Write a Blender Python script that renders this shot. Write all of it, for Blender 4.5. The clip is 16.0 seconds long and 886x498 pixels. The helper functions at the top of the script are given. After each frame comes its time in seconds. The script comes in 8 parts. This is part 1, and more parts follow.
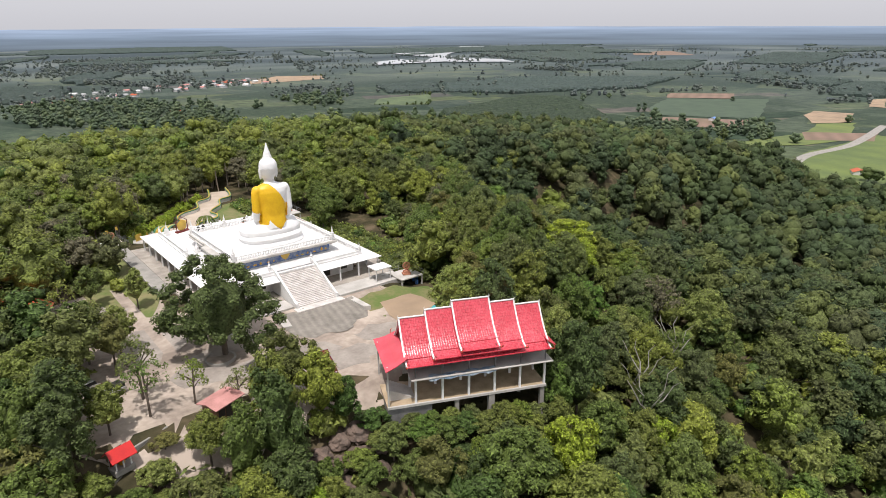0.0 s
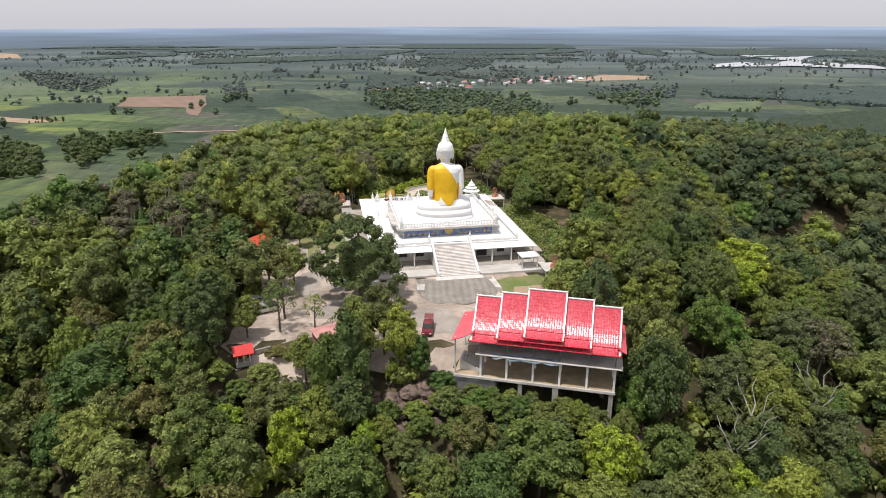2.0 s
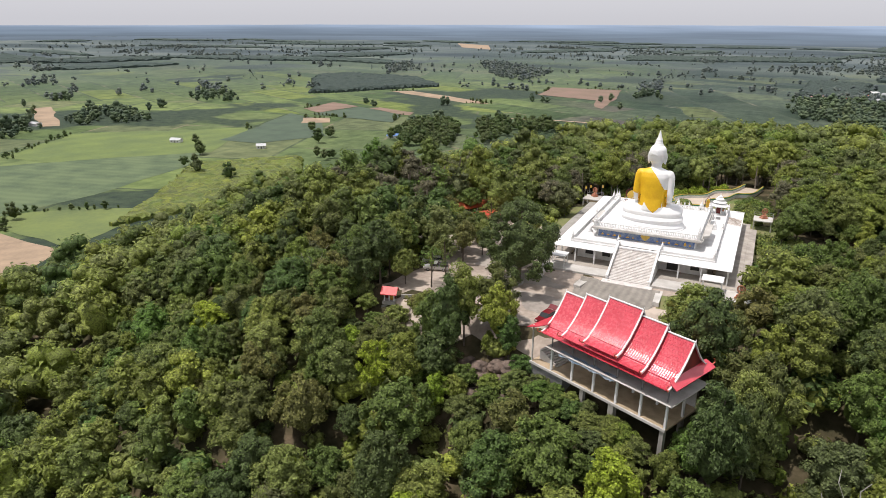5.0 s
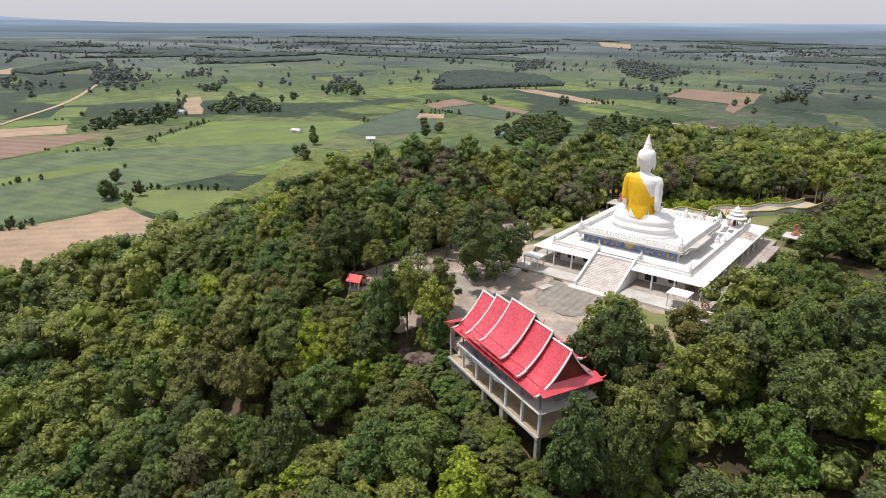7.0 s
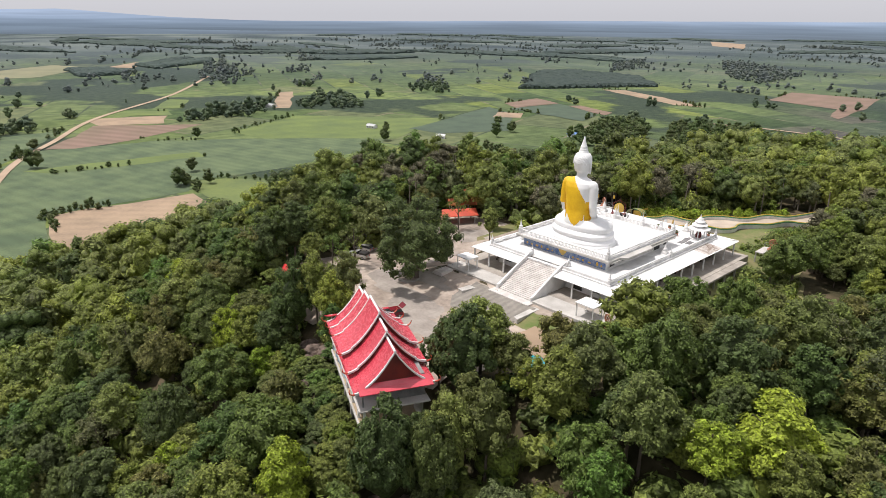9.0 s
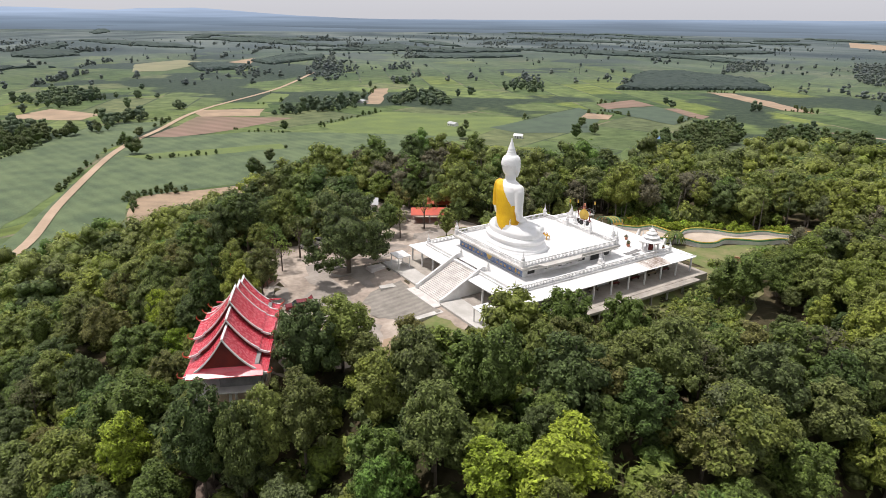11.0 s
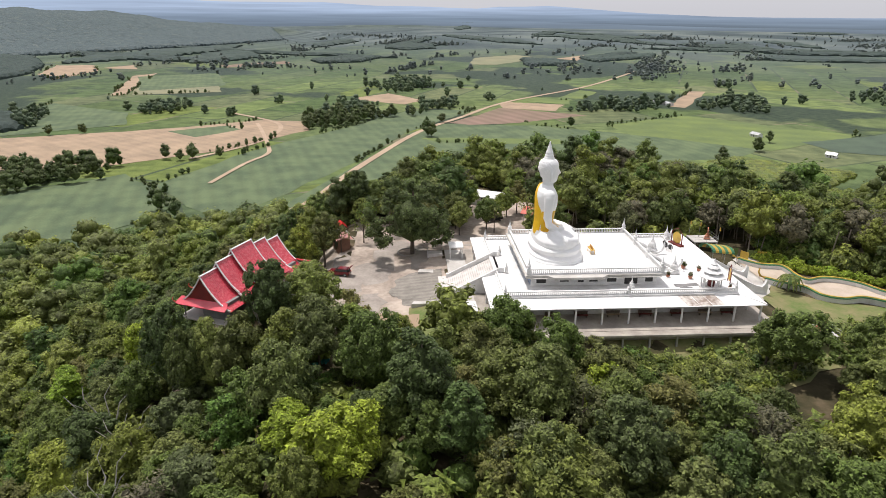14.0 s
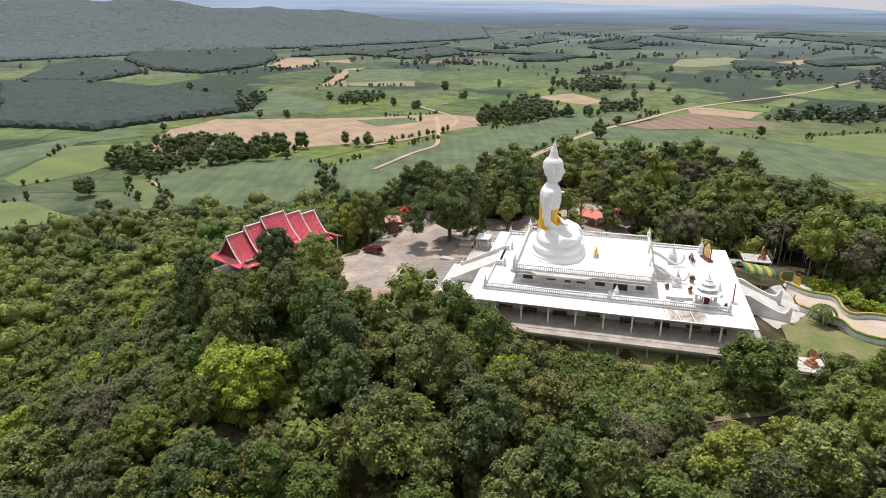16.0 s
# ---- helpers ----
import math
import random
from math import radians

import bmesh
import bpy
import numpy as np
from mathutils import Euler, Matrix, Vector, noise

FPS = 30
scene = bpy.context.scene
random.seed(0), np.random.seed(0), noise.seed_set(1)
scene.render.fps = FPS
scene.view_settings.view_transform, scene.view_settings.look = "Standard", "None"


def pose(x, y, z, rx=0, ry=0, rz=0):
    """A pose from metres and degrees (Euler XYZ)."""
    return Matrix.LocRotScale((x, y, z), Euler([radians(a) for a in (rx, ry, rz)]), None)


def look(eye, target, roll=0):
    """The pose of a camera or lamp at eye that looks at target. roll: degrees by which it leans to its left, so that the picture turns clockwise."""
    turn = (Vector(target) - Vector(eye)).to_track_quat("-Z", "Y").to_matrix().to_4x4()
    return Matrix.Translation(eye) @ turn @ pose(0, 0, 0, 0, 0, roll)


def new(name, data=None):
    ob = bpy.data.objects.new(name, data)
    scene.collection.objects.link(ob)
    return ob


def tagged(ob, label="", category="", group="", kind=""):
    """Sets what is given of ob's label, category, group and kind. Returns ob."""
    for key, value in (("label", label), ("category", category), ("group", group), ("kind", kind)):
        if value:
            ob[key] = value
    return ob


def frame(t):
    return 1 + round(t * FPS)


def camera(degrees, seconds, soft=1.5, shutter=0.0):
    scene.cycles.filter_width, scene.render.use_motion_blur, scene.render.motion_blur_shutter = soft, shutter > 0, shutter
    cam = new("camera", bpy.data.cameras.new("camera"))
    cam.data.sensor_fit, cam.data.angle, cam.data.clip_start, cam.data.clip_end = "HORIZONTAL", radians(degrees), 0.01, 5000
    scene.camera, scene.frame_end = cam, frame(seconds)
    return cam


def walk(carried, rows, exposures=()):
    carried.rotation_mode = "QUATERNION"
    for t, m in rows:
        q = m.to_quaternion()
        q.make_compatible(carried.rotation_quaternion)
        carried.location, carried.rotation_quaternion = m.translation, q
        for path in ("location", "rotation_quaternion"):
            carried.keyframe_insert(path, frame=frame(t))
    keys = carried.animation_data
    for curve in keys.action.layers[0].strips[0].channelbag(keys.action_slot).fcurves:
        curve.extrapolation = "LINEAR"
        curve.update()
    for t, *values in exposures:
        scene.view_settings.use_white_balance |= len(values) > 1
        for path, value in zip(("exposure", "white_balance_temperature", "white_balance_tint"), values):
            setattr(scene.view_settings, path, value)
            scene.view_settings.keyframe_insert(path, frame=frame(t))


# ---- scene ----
cam = camera(68.8, 16.0, soft=0.8)
METRES, EYE, TILT, LEAN, TURN = 250.0, 46.0, -19.0, 0.4, -38.8
ROWS = [
    (0.0, 0.0, 0.0, 0.0, -0.0, 0.0, -0.0),
    (0.5, 0.03, -0.003, -0.0013, 7.26, -0.19, -2.57),
    (1.0, 0.0608, -0.0039, -0.0017, 15.42, -0.77, -5.4),
    (1.5, 0.0914, -0.0016, -0.001, 23.23, -1.72, -8.02),
    (2.0, 0.1214, 0.0035, 0.0008, 27.1, -2.33, -9.27),
    (2.5, 0.1504, 0.0116, 0.0036, 31.75, -3.18, -10.65),
    (3.0, 0.1776, 0.0228, 0.0077, 39.57, -4.79, -12.87),
    (3.5, 0.2013, 0.0379, 0.0132, 48.33, -6.93, -15.0),
    (4.0, 0.2221, 0.0562, 0.0197, 55.61, -8.94, -16.48),
    (4.5, 0.2406, 0.0766, 0.0269, 60.15, -10.3, -17.27),
    (7.0, 0.3028, 0.2038, 0.0718, 76.69, -15.69, -19.11),
    (7.5, 0.3098, 0.2321, 0.0818, 78.89, -16.45, -19.25),
    (8.0, 0.315, 0.2611, 0.0922, 81.2, -17.25, -19.36),
    (8.5, 0.3186, 0.2907, 0.1026, 83.74, -18.12, -19.45),
    (9.0, 0.3208, 0.3207, 0.113, 86.31, -19.01, -19.5),
    (9.5, 0.3215, 0.3512, 0.1234, 88.83, -19.87, -19.53),
    (10.0, 0.3209, 0.3819, 0.1342, 91.34, -20.73, -19.53),
    (12.5, 0.2947, 0.5339, 0.1874, 110.26, -27.07, -18.23),
    (13.0, 0.2838, 0.563, 0.1978, 116.68, -29.06, -17.36),
    (13.5, 0.2711, 0.5912, 0.2079, 121.81, -30.57, -16.49),
    (14.0, 0.2573, 0.6191, 0.2177, 126.98, -32.01, -15.49),
    (14.5, 0.242, 0.6465, 0.2275, 132.12, -33.35, -14.37),
    (15.0, 0.225, 0.6731, 0.2368, 137.17, -34.58, -13.17),
    (15.5, 0.2062, 0.6988, 0.2459, 142.09, -35.67, -11.87),
    (16.0, 0.1861, 0.7234, 0.2549, 144.82, -36.24, -11.12),
]
walk(cam, [(t, pose(-48.24, -111.53, EYE, TILT, LEAN, TURN) @ pose(METRES * x, METRES * y, METRES * z, 90 + pitch, roll, yaw)) for t, x, y, z, yaw, pitch, roll in ROWS])

# ---- light ----
world = bpy.data.worlds.new("sky")
scene.world = world
world.use_nodes = True
wn, wl = world.node_tree.nodes, world.node_tree.links
sky = wn.new("ShaderNodeTexSky")
sky.sky_type, sky.sun_disc = "NISHITA", False
SUN_EL, SUN_AZ = 70.0, -128.0         # the noon sun stands almost overhead
sky.sun_elevation, sky.sun_rotation = radians(SUN_EL), radians(SUN_AZ)
sky.altitude, sky.air_density, sky.dust_density, sky.ozone_density = 200, 1.0, 2.5, 1.0
pale = wn.new("ShaderNodeHueSaturation")
pale.inputs["Saturation"].default_value = 0.16
wl.new(sky.outputs[0], pale.inputs["Color"])
veil = wn.new("ShaderNodeMix")            # thin bright cloud over the whole sky
veil.data_type = "RGBA"
veil.inputs["Factor"].default_value, veil.inputs["B"].default_value = 0.72, (6.2, 6.17, 6.65, 1)
wl.new(pale.outputs[0], veil.inputs["A"])
wl.new(veil.outputs["Result"], wn["Background"].inputs["Color"])
wn["Background"].inputs["Strength"].default_value = 0.116
sun = new("sun", bpy.data.lights.new("sun", "SUN"))
sun.data.energy, sun.data.angle, sun.data.color = 3.8, radians(1.0), (1.0, 0.935, 0.895)
az, el = radians(SUN_AZ), radians(SUN_EL)
sun.matrix_world = look((0, 0, 300), Vector((0, 0, 300)) - Vector((math.sin(az) * math.cos(el), math.cos(az) * math.cos(el), math.sin(el))))
scene.view_settings.exposure = 0.10


# ---- materials ----
def material(name, colour, other=None, rough=0.7, scale=0.6, fine=9.0, bump=0.15, metal=0.0, amount=0.5, sheen=0.5, rows=None):
    """A surface whose colour wanders between two tones at two scales, with a fine relief."""
    m = bpy.data.materials.new(name)
    m.use_nodes = True
    n, l = m.node_tree.nodes, m.node_tree.links
    b = n["Principled BSDF"]
    b.inputs["Roughness"].default_value, b.inputs["Metallic"].default_value = rough, metal
    b.inputs["Specular IOR Level"].default_value = sheen
    geo = n.new("ShaderNodeNewGeometry")
    big, small = n.new("ShaderNodeTexNoise"), n.new("ShaderNodeTexNoise")
    big.inputs["Scale"].default_value, big.inputs["Detail"].default_value = scale, 5
    small.inputs["Scale"].default_value, small.inputs["Detail"].default_value = fine, 3
    l.new(geo.outputs["Position"], big.inputs["Vector"])
    l.new(geo.outputs["Position"], small.inputs["Vector"])
    blend = n.new("ShaderNodeMath")
    blend.operation = "MULTIPLY_ADD"
    blend.inputs[1].default_value, blend.inputs[2].default_value = 0.35, 0.0
    l.new(small.outputs[0], blend.inputs[0])
    l.new(big.outputs[0], blend.inputs[2])
    ramp = n.new("ShaderNodeMapRange")
    ramp.inputs["From Min"].default_value, ramp.inputs["From Max"].default_value = 0.68 - amount * 0.3, 0.68 + amount * 0.3
    l.new(blend.outputs[0], ramp.inputs["Value"])
    mix = n.new("ShaderNodeMix")
    mix.data_type = "RGBA"
    mix.inputs["A"].default_value = (*colour, 1)
    mix.inputs["B"].default_value = (*(other or [c * 0.75 for c in colour]), 1)
    l.new(ramp.outputs[0], mix.inputs["Factor"])
    tone = mix.outputs["Result"]
    if rows:                                     # furrows or planted rows: spacing in metres, turn in degrees, strength
        mp, wave_tex, rough_edge = n.new("ShaderNodeMapping"), n.new("ShaderNodeTexWave"), n.new("ShaderNodeMapRange")
        mp.inputs["Rotation"].default_value = (0, 0, radians(rows[1]))
        l.new(geo.outputs["Position"], mp.inputs["Vector"])
        l.new(mp.outputs[0], wave_tex.inputs["Vector"])
        wave_tex.inputs["Scale"].default_value, wave_tex.inputs["Distortion"].default_value = 0.314 / rows[0], 2.5
        wave_tex.inputs["Detail"].default_value, wave_tex.inputs["Detail Scale"].default_value = 3.0, 0.6
        rough_edge.inputs["To Min"].default_value, rough_edge.inputs["To Max"].default_value = 1 - rows[2], 1 + rows[2] * 0.5
        l.new(wave_tex.outputs["Fac"], rough_edge.inputs["Value"])
        shade = n.new("ShaderNodeHueSaturation")
        l.new(rough_edge.outputs[0], shade.inputs["Value"])
        l.new(tone, shade.inputs["Color"])
        tone = shade.outputs[0]
    l.new(tone, b.inputs["Base Color"])
    if bump:
        rel = n.new("ShaderNodeBump")
        rel.inputs["Strength"].default_value, rel.inputs["Distance"].default_value = bump, 0.05
        l.new(small.outputs[0], rel.inputs["Height"])
        l.new(rel.outputs[0], b.inputs["Normal"])
    return m


def foliage(name, tones, rough=0.55, spread_by=1.0):
    """Leaves: the tone differs from tree to tree and from leaf to leaf, and light shines through."""
    m = bpy.data.materials.new(name)
    m.use_nodes = True
    n, l = m.node_tree.nodes, m.node_tree.links
    b, out = n["Principled BSDF"], n["Material Output"]
    tint, who, geo = n.new("ShaderNodeAttribute"), n.new("ShaderNodeObjectInfo"), n.new("ShaderNodeNewGeometry")
    tint.attribute_name = "tint"
    add = n.new("ShaderNodeMath")
    l.new(tint.outputs["Fac"], add.inputs[0])
    l.new(who.outputs["Random"], add.inputs[1])
    fract = n.new("ShaderNodeMath")
    fract.operation = "FRACT"
    l.new(add.outputs[0], fract.inputs[0])
    ramp = n.new("ShaderNodeValToRGB")
    els = ramp.color_ramp.elements
    els[0].color, els[-1].color = (*tones[0], 1), (*tones[-1], 1)
    for i, c in enumerate(tones[1:-1]):
        els.new((i + 1) / (len(tones) - 1)).color = (*c, 1)
    l.new(fract.outputs[0], ramp.inputs[0])
    leaf = n.new("ShaderNodeMapRange")
    leaf.inputs["To Min"].default_value, leaf.inputs["To Max"].default_value = 1 - 0.42 * spread_by, 1 + 0.42 * spread_by
    l.new(geo.outputs["Random Per Island"], leaf.inputs["Value"])
    hsv = n.new("ShaderNodeHueSaturation")
    l.new(ramp.outputs[0], hsv.inputs["Color"])
    grain = n.new("ShaderNodeTexNoise")          # single leaves within a spray, the dark gaps between them painted in
    grain.inputs["Scale"].default_value, grain.inputs["Detail"].default_value = 2.6, 4.0
    l.new(geo.outputs["Position"], grain.inputs["Vector"])
    spread = n.new("ShaderNodeMapRange")
    spread.inputs["From Min"].default_value, spread.inputs["From Max"].default_value = 0.33, 0.67
    spread.inputs["To Min"].default_value, spread.inputs["To Max"].default_value = 0.45, 1.45
    l.new(grain.outputs[0], spread.inputs["Value"])
    both = n.new("ShaderNodeMath")
    both.operation = "MULTIPLY"
    l.new(leaf.outputs[0], both.inputs[0])
    l.new(spread.outputs[0], both.inputs[1])
    l.new(both.outputs[0], hsv.inputs["Value"])
    l.new(hsv.outputs[0], b.inputs["Base Color"])
    b.inputs["Roughness"].default_value, b.inputs["Specular IOR Level"].default_value = rough, 0.3
    relief = n.new("ShaderNodeBump")
    relief.inputs["Strength"].default_value, relief.inputs["Distance"].default_value = 0.9, 0.35
    l.new(grain.outputs[0], relief.inputs["Height"])
    l.new(relief.outputs[0], b.inputs["Normal"])
    shine = n.new("ShaderNodeBsdfTranslucent")
    l.new(hsv.outputs[0], shine.inputs["Color"])
    mix = n.new("ShaderNodeMixShader")
    mix.inputs[0].default_value = 0.3
    l.new(b.outputs[0], mix.inputs[1])
    l.new(shine.outputs[0], mix.inputs[2])
    l.new(mix.outputs[0], out.inputs["Surface"])
    return m


WHITE = material("white_paint", (0.80, 0.80, 0.79), (0.60, 0.59, 0.58), 0.45, 0.7, 4, 0.05, amount=0.8)
STATUE_WHITE = material("statue_white", (0.84, 0.84, 0.84), (0.78, 0.78, 0.77), 0.35, 0.3, 5, 0.03)
ROOF_WHITE = material("white_sheet", (0.82, 0.82, 0.82), (0.70, 0.69, 0.67), 0.4, 0.25, 3, 0.05, amount=0.6)
ROBE = material("gold_robe", (0.80, 0.50, 0.015), (0.70, 0.40, 0.010), 0.45, 0.5, 3, 0.25)
CONCRETE = material("concrete", (0.36, 0.34, 0.31), (0.22, 0.21, 0.19), 0.85, 0.5, 6, 0.2, amount=0.8)
GREY_WALL = material("grey_render", (0.24, 0.235, 0.23), (0.14, 0.14, 0.14), 0.85, 0.5, 5, 0.15)
PALE_CONCRETE = material("pale_concrete", (0.55, 0.53, 0.50), (0.38, 0.36, 0.33), 0.8, 0.4, 5, 0.15, amount=0.7)
WOOD_FLOOR = material("wood_floor", (0.44, 0.34, 0.23), (0.32, 0.25, 0.16), 0.6, 0.8, 6, 0.1)
RED_TILE = material("red_tile", (0.66, 0.070, 0.100), (0.56, 0.048, 0.072), 0.27, 0.5, 6, 0.12, sheen=1.0)
RED_SHEET = material("red_sheet", (0.62, 0.025, 0.02), (0.50, 0.02, 0.02), 0.45, 0.4, 5, 0.05)
ORANGE_SHEET = material("orange_sheet", (0.60, 0.095, 0.045), (0.46, 0.07, 0.04), 0.5, 0.5, 5, 0.1)
MURAL_BLUE = material("mural_blue", (0.045, 0.10, 0.27), (0.22, 0.26, 0.32), 0.55, 1.3, 5, 0.05, amount=0.6)
RUST_ROOF = material("orange_roof", (0.55, 0.13, 0.05), (0.38, 0.08, 0.035), 0.6, 0.6, 6, 0.15)
PINK_ROOF = material("pink_roof", (0.55, 0.27, 0.25), (0.42, 0.20, 0.18), 0.7, 0.6, 6, 0.15)
GABLE_RED = material("gable_red", (0.16, 0.018, 0.012), (0.10, 0.012, 0.01), 0.6, 0.6, 6, 0.1)
GOLD = material("gilding", (0.65, 0.40, 0.06), (0.45, 0.25, 0.03), 0.35, 1.5, 9, 0.2, metal=0.4)
TERRACOTTA = material("terracotta", (0.50, 0.22, 0.13), (0.36, 0.15, 0.09), 0.7, 1.2, 9, 0.2)
BLUE = material("blue_paint", (0.03, 0.11, 0.42), (0.10, 0.25, 0.55), 0.5, 1.4, 6, 0.05)
DARK = material("dark_opening", (0.035, 0.033, 0.03), (0.02, 0.02, 0.02), 0.5, 1, 5, 0)
DECK = material("weathered_deck", (0.42, 0.38, 0.33), (0.27, 0.24, 0.21), 0.85, 0.5, 5, 0.2, amount=0.6)
DARK_EARTH = material("dark_earth", (0.23, 0.20, 0.175), (0.36, 0.32, 0.28), 0.95, 0.3, 2.0, 0.4, amount=0.6)
STEP = material("pinkish_step", (0.62, 0.59, 0.56), (0.50, 0.465, 0.44), 0.7, 0.8, 6, 0.1)
GREEN_PAINT = material("green_paint", (0.07, 0.25, 0.13), (0.05, 0.19, 0.10), 0.4, 1, 5, 0.05)
YELLOW_PAINT = material("yellow_paint", (0.62, 0.42, 0.07), (0.5, 0.32, 0.06), 0.4, 1, 5, 0.05)
STEEL = material("grey_steel", (0.40, 0.40, 0.40), (0.28, 0.28, 0.28), 0.4, 2, 9, 0.05, metal=0.5)
TEAL = material("teal_sheet", (0.03, 0.35, 0.38), (0.02, 0.26, 0.30), 0.5, 0.8, 5, 0.1)
BARK = material("bark", (0.14, 0.11, 0.085), (0.08, 0.065, 0.05), 0.9, 1.2, 8, 0.4)
PALE_BARK = material("pale_bark", (0.26, 0.22, 0.18), (0.16, 0.135, 0.11), 0.9, 0.8, 6, 0.3)
EARTH = material("packed_earth", (0.47, 0.395, 0.33), (0.24, 0.195, 0.16), 0.95, 0.13, 1.1, 0.4, amount=0.5)
ROCK = material("reddish_rock", (0.185, 0.135, 0.108), (0.085, 0.064, 0.052), 0.9, 0.9, 5, 0.5)
GRASS = material("rough_grass", (0.105, 0.150, 0.036), (0.215, 0.185, 0.090), 0.95, 0.22, 1.6, 0.5, amount=0.55)
TYRE = material("tyre_rubber", (0.02, 0.02, 0.02), (0.03, 0.03, 0.03), 0.8, 2, 9, 0.1)
GLASS_DARK = material("tinted_glass", (0.02, 0.022, 0.025), (0.03, 0.03, 0.03), 0.08, 2, 9, 0)
LEAF = foliage("leaves", [(0.089, 0.154, 0.036), (0.096, 0.128, 0.041), (0.186, 0.217, 0.046), (0.126, 0.153, 0.052), (0.268, 0.309, 0.052), (0.169, 0.196, 0.062), (0.117, 0.167, 0.038), (0.238, 0.275, 0.076), (0.169, 0.229, 0.039), (0.198, 0.229, 0.044), (0.149, 0.193, 0.050), (0.112, 0.203, 0.037)])
# darker copy of the leaves: the east slope's shade painted into the tones
LEAF_SHADED = foliage("shaded_leaves", [(0.055, 0.085, 0.040), (0.091, 0.127, 0.046), (0.062, 0.092, 0.046), (0.153, 0.185, 0.056), (0.105, 0.121, 0.050), (0.061, 0.102, 0.040)], 0.75, 0.9)
# field, far and ridge leaves: haze painted in as paler, bluer tones
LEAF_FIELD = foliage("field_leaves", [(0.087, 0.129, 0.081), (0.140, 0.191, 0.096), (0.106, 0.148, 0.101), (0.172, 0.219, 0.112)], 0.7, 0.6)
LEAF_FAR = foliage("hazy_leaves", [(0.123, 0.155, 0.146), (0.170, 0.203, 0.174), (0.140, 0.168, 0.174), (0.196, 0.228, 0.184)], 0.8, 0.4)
LEAF_STAND = foliage("planted_leaves", [(0.048, 0.073, 0.047), (0.074, 0.104, 0.063), (0.058, 0.084, 0.057)], 0.85, 0.3)
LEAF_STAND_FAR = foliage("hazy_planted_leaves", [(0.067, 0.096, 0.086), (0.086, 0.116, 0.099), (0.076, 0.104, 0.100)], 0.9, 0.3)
LEAF_RIDGE = foliage("hazy_ridge_leaves", [(0.089, 0.123, 0.133), (0.138, 0.180, 0.184), (0.106, 0.142, 0.156), (0.164, 0.204, 0.195)], 0.85, 0.4)
LEAF_MID = foliage("fresh_leaves", [(0.123, 0.180, 0.039), (0.143, 0.196, 0.043), (0.110, 0.160, 0.039)])
LEAF_BRIGHT = foliage("bright_leaves", [(0.242, 0.324, 0.033), (0.304, 0.367, 0.039), (0.205, 0.313, 0.034)])
LEAF_DARK = foliage("dark_leaves", [(0.081, 0.125, 0.039), (0.104, 0.140, 0.044), (0.122, 0.151, 0.058)])
LEAF_OLIVE = foliage("olive_leaves", [(0.150, 0.158, 0.043), (0.185, 0.178, 0.054), (0.128, 0.150, 0.043), (0.170, 0.195, 0.056)])
LEAF_DULL = foliage("dull_leaves", [(0.135, 0.125, 0.075), (0.16, 0.15, 0.09), (0.115, 0.135, 0.058), (0.15, 0.158, 0.062)])


# ---- building blocks ----
def solid(name, bm, mat):
    me = bpy.data.meshes.new(name)
    bm.normal_update()
    bm.to_mesh(me)
    bm.free()
    for one in (mat if isinstance(mat, (list, tuple)) else [mat]):
        me.materials.append(one)
    return me


def part(name, bm, mat, parent, label=""):
    """Links a bmesh as one mesh object under a thing or a part."""
    ob = new(name, solid(name, bm, mat))
    ob.parent = parent
    return tagged(ob, label)


def thing(name, label, category, m=None, group="", kind=""):
    ob = new(name)
    ob.empty_display_size = 0.5
    ob.matrix_world = m or Matrix()
    return tagged(ob, label, category, group, kind)


def single(name, bm, mat, label, category="", kind="", group="", m=None):
    ob = new(name, solid(name, bm, mat))
    if m:
        ob.matrix_world = m
    return tagged(ob, label, category, group, kind)


def box(x0, x1, y0, y1, z0, z1, bm=None, bevel=0.0):
    bm = bm or bmesh.new()
    v = [bm.verts.new((x, y, z)) for z in (z0, z1) for x, y in ((x0, y0), (x1, y0), (x1, y1), (x0, y1))]
    f = [bm.faces.new([v[i] for i in q]) for q in ((3, 2, 1, 0), (4, 5, 6, 7), (0, 1, 5, 4), (1, 2, 6, 5), (2, 3, 7, 6), (3, 0, 4, 7))]
    if bevel:
        bmesh.ops.bevel(bm, geom=list({e for q in f for e in q.edges}), offset=bevel, segments=1, affect="EDGES")
    return bm


def lathe(profile, x=0.0, y=0.0, z=0.0, seg=12, bm=None, sx=1.0, sy=1.0):
    """A turned form from (radius, height) pairs, from the bottom up."""
    bm = bm or bmesh.new()
    rings = []
    for r, h in profile:
        rings.append([bm.verts.new((x + sx * max(r, 0.002) * math.cos(a), y + sy * max(r, 0.002) * math.sin(a), z + h)) for a in (2 * math.pi * i / seg for i in range(seg))])
    for lo, hi in zip(rings, rings[1:]):
        for i in range(seg):
            bm.faces.new((lo[i], lo[(i + 1) % seg], hi[(i + 1) % seg], hi[i]))
    bm.faces.new(rings[0][::-1])
    bm.faces.new(rings[-1])
    return bm


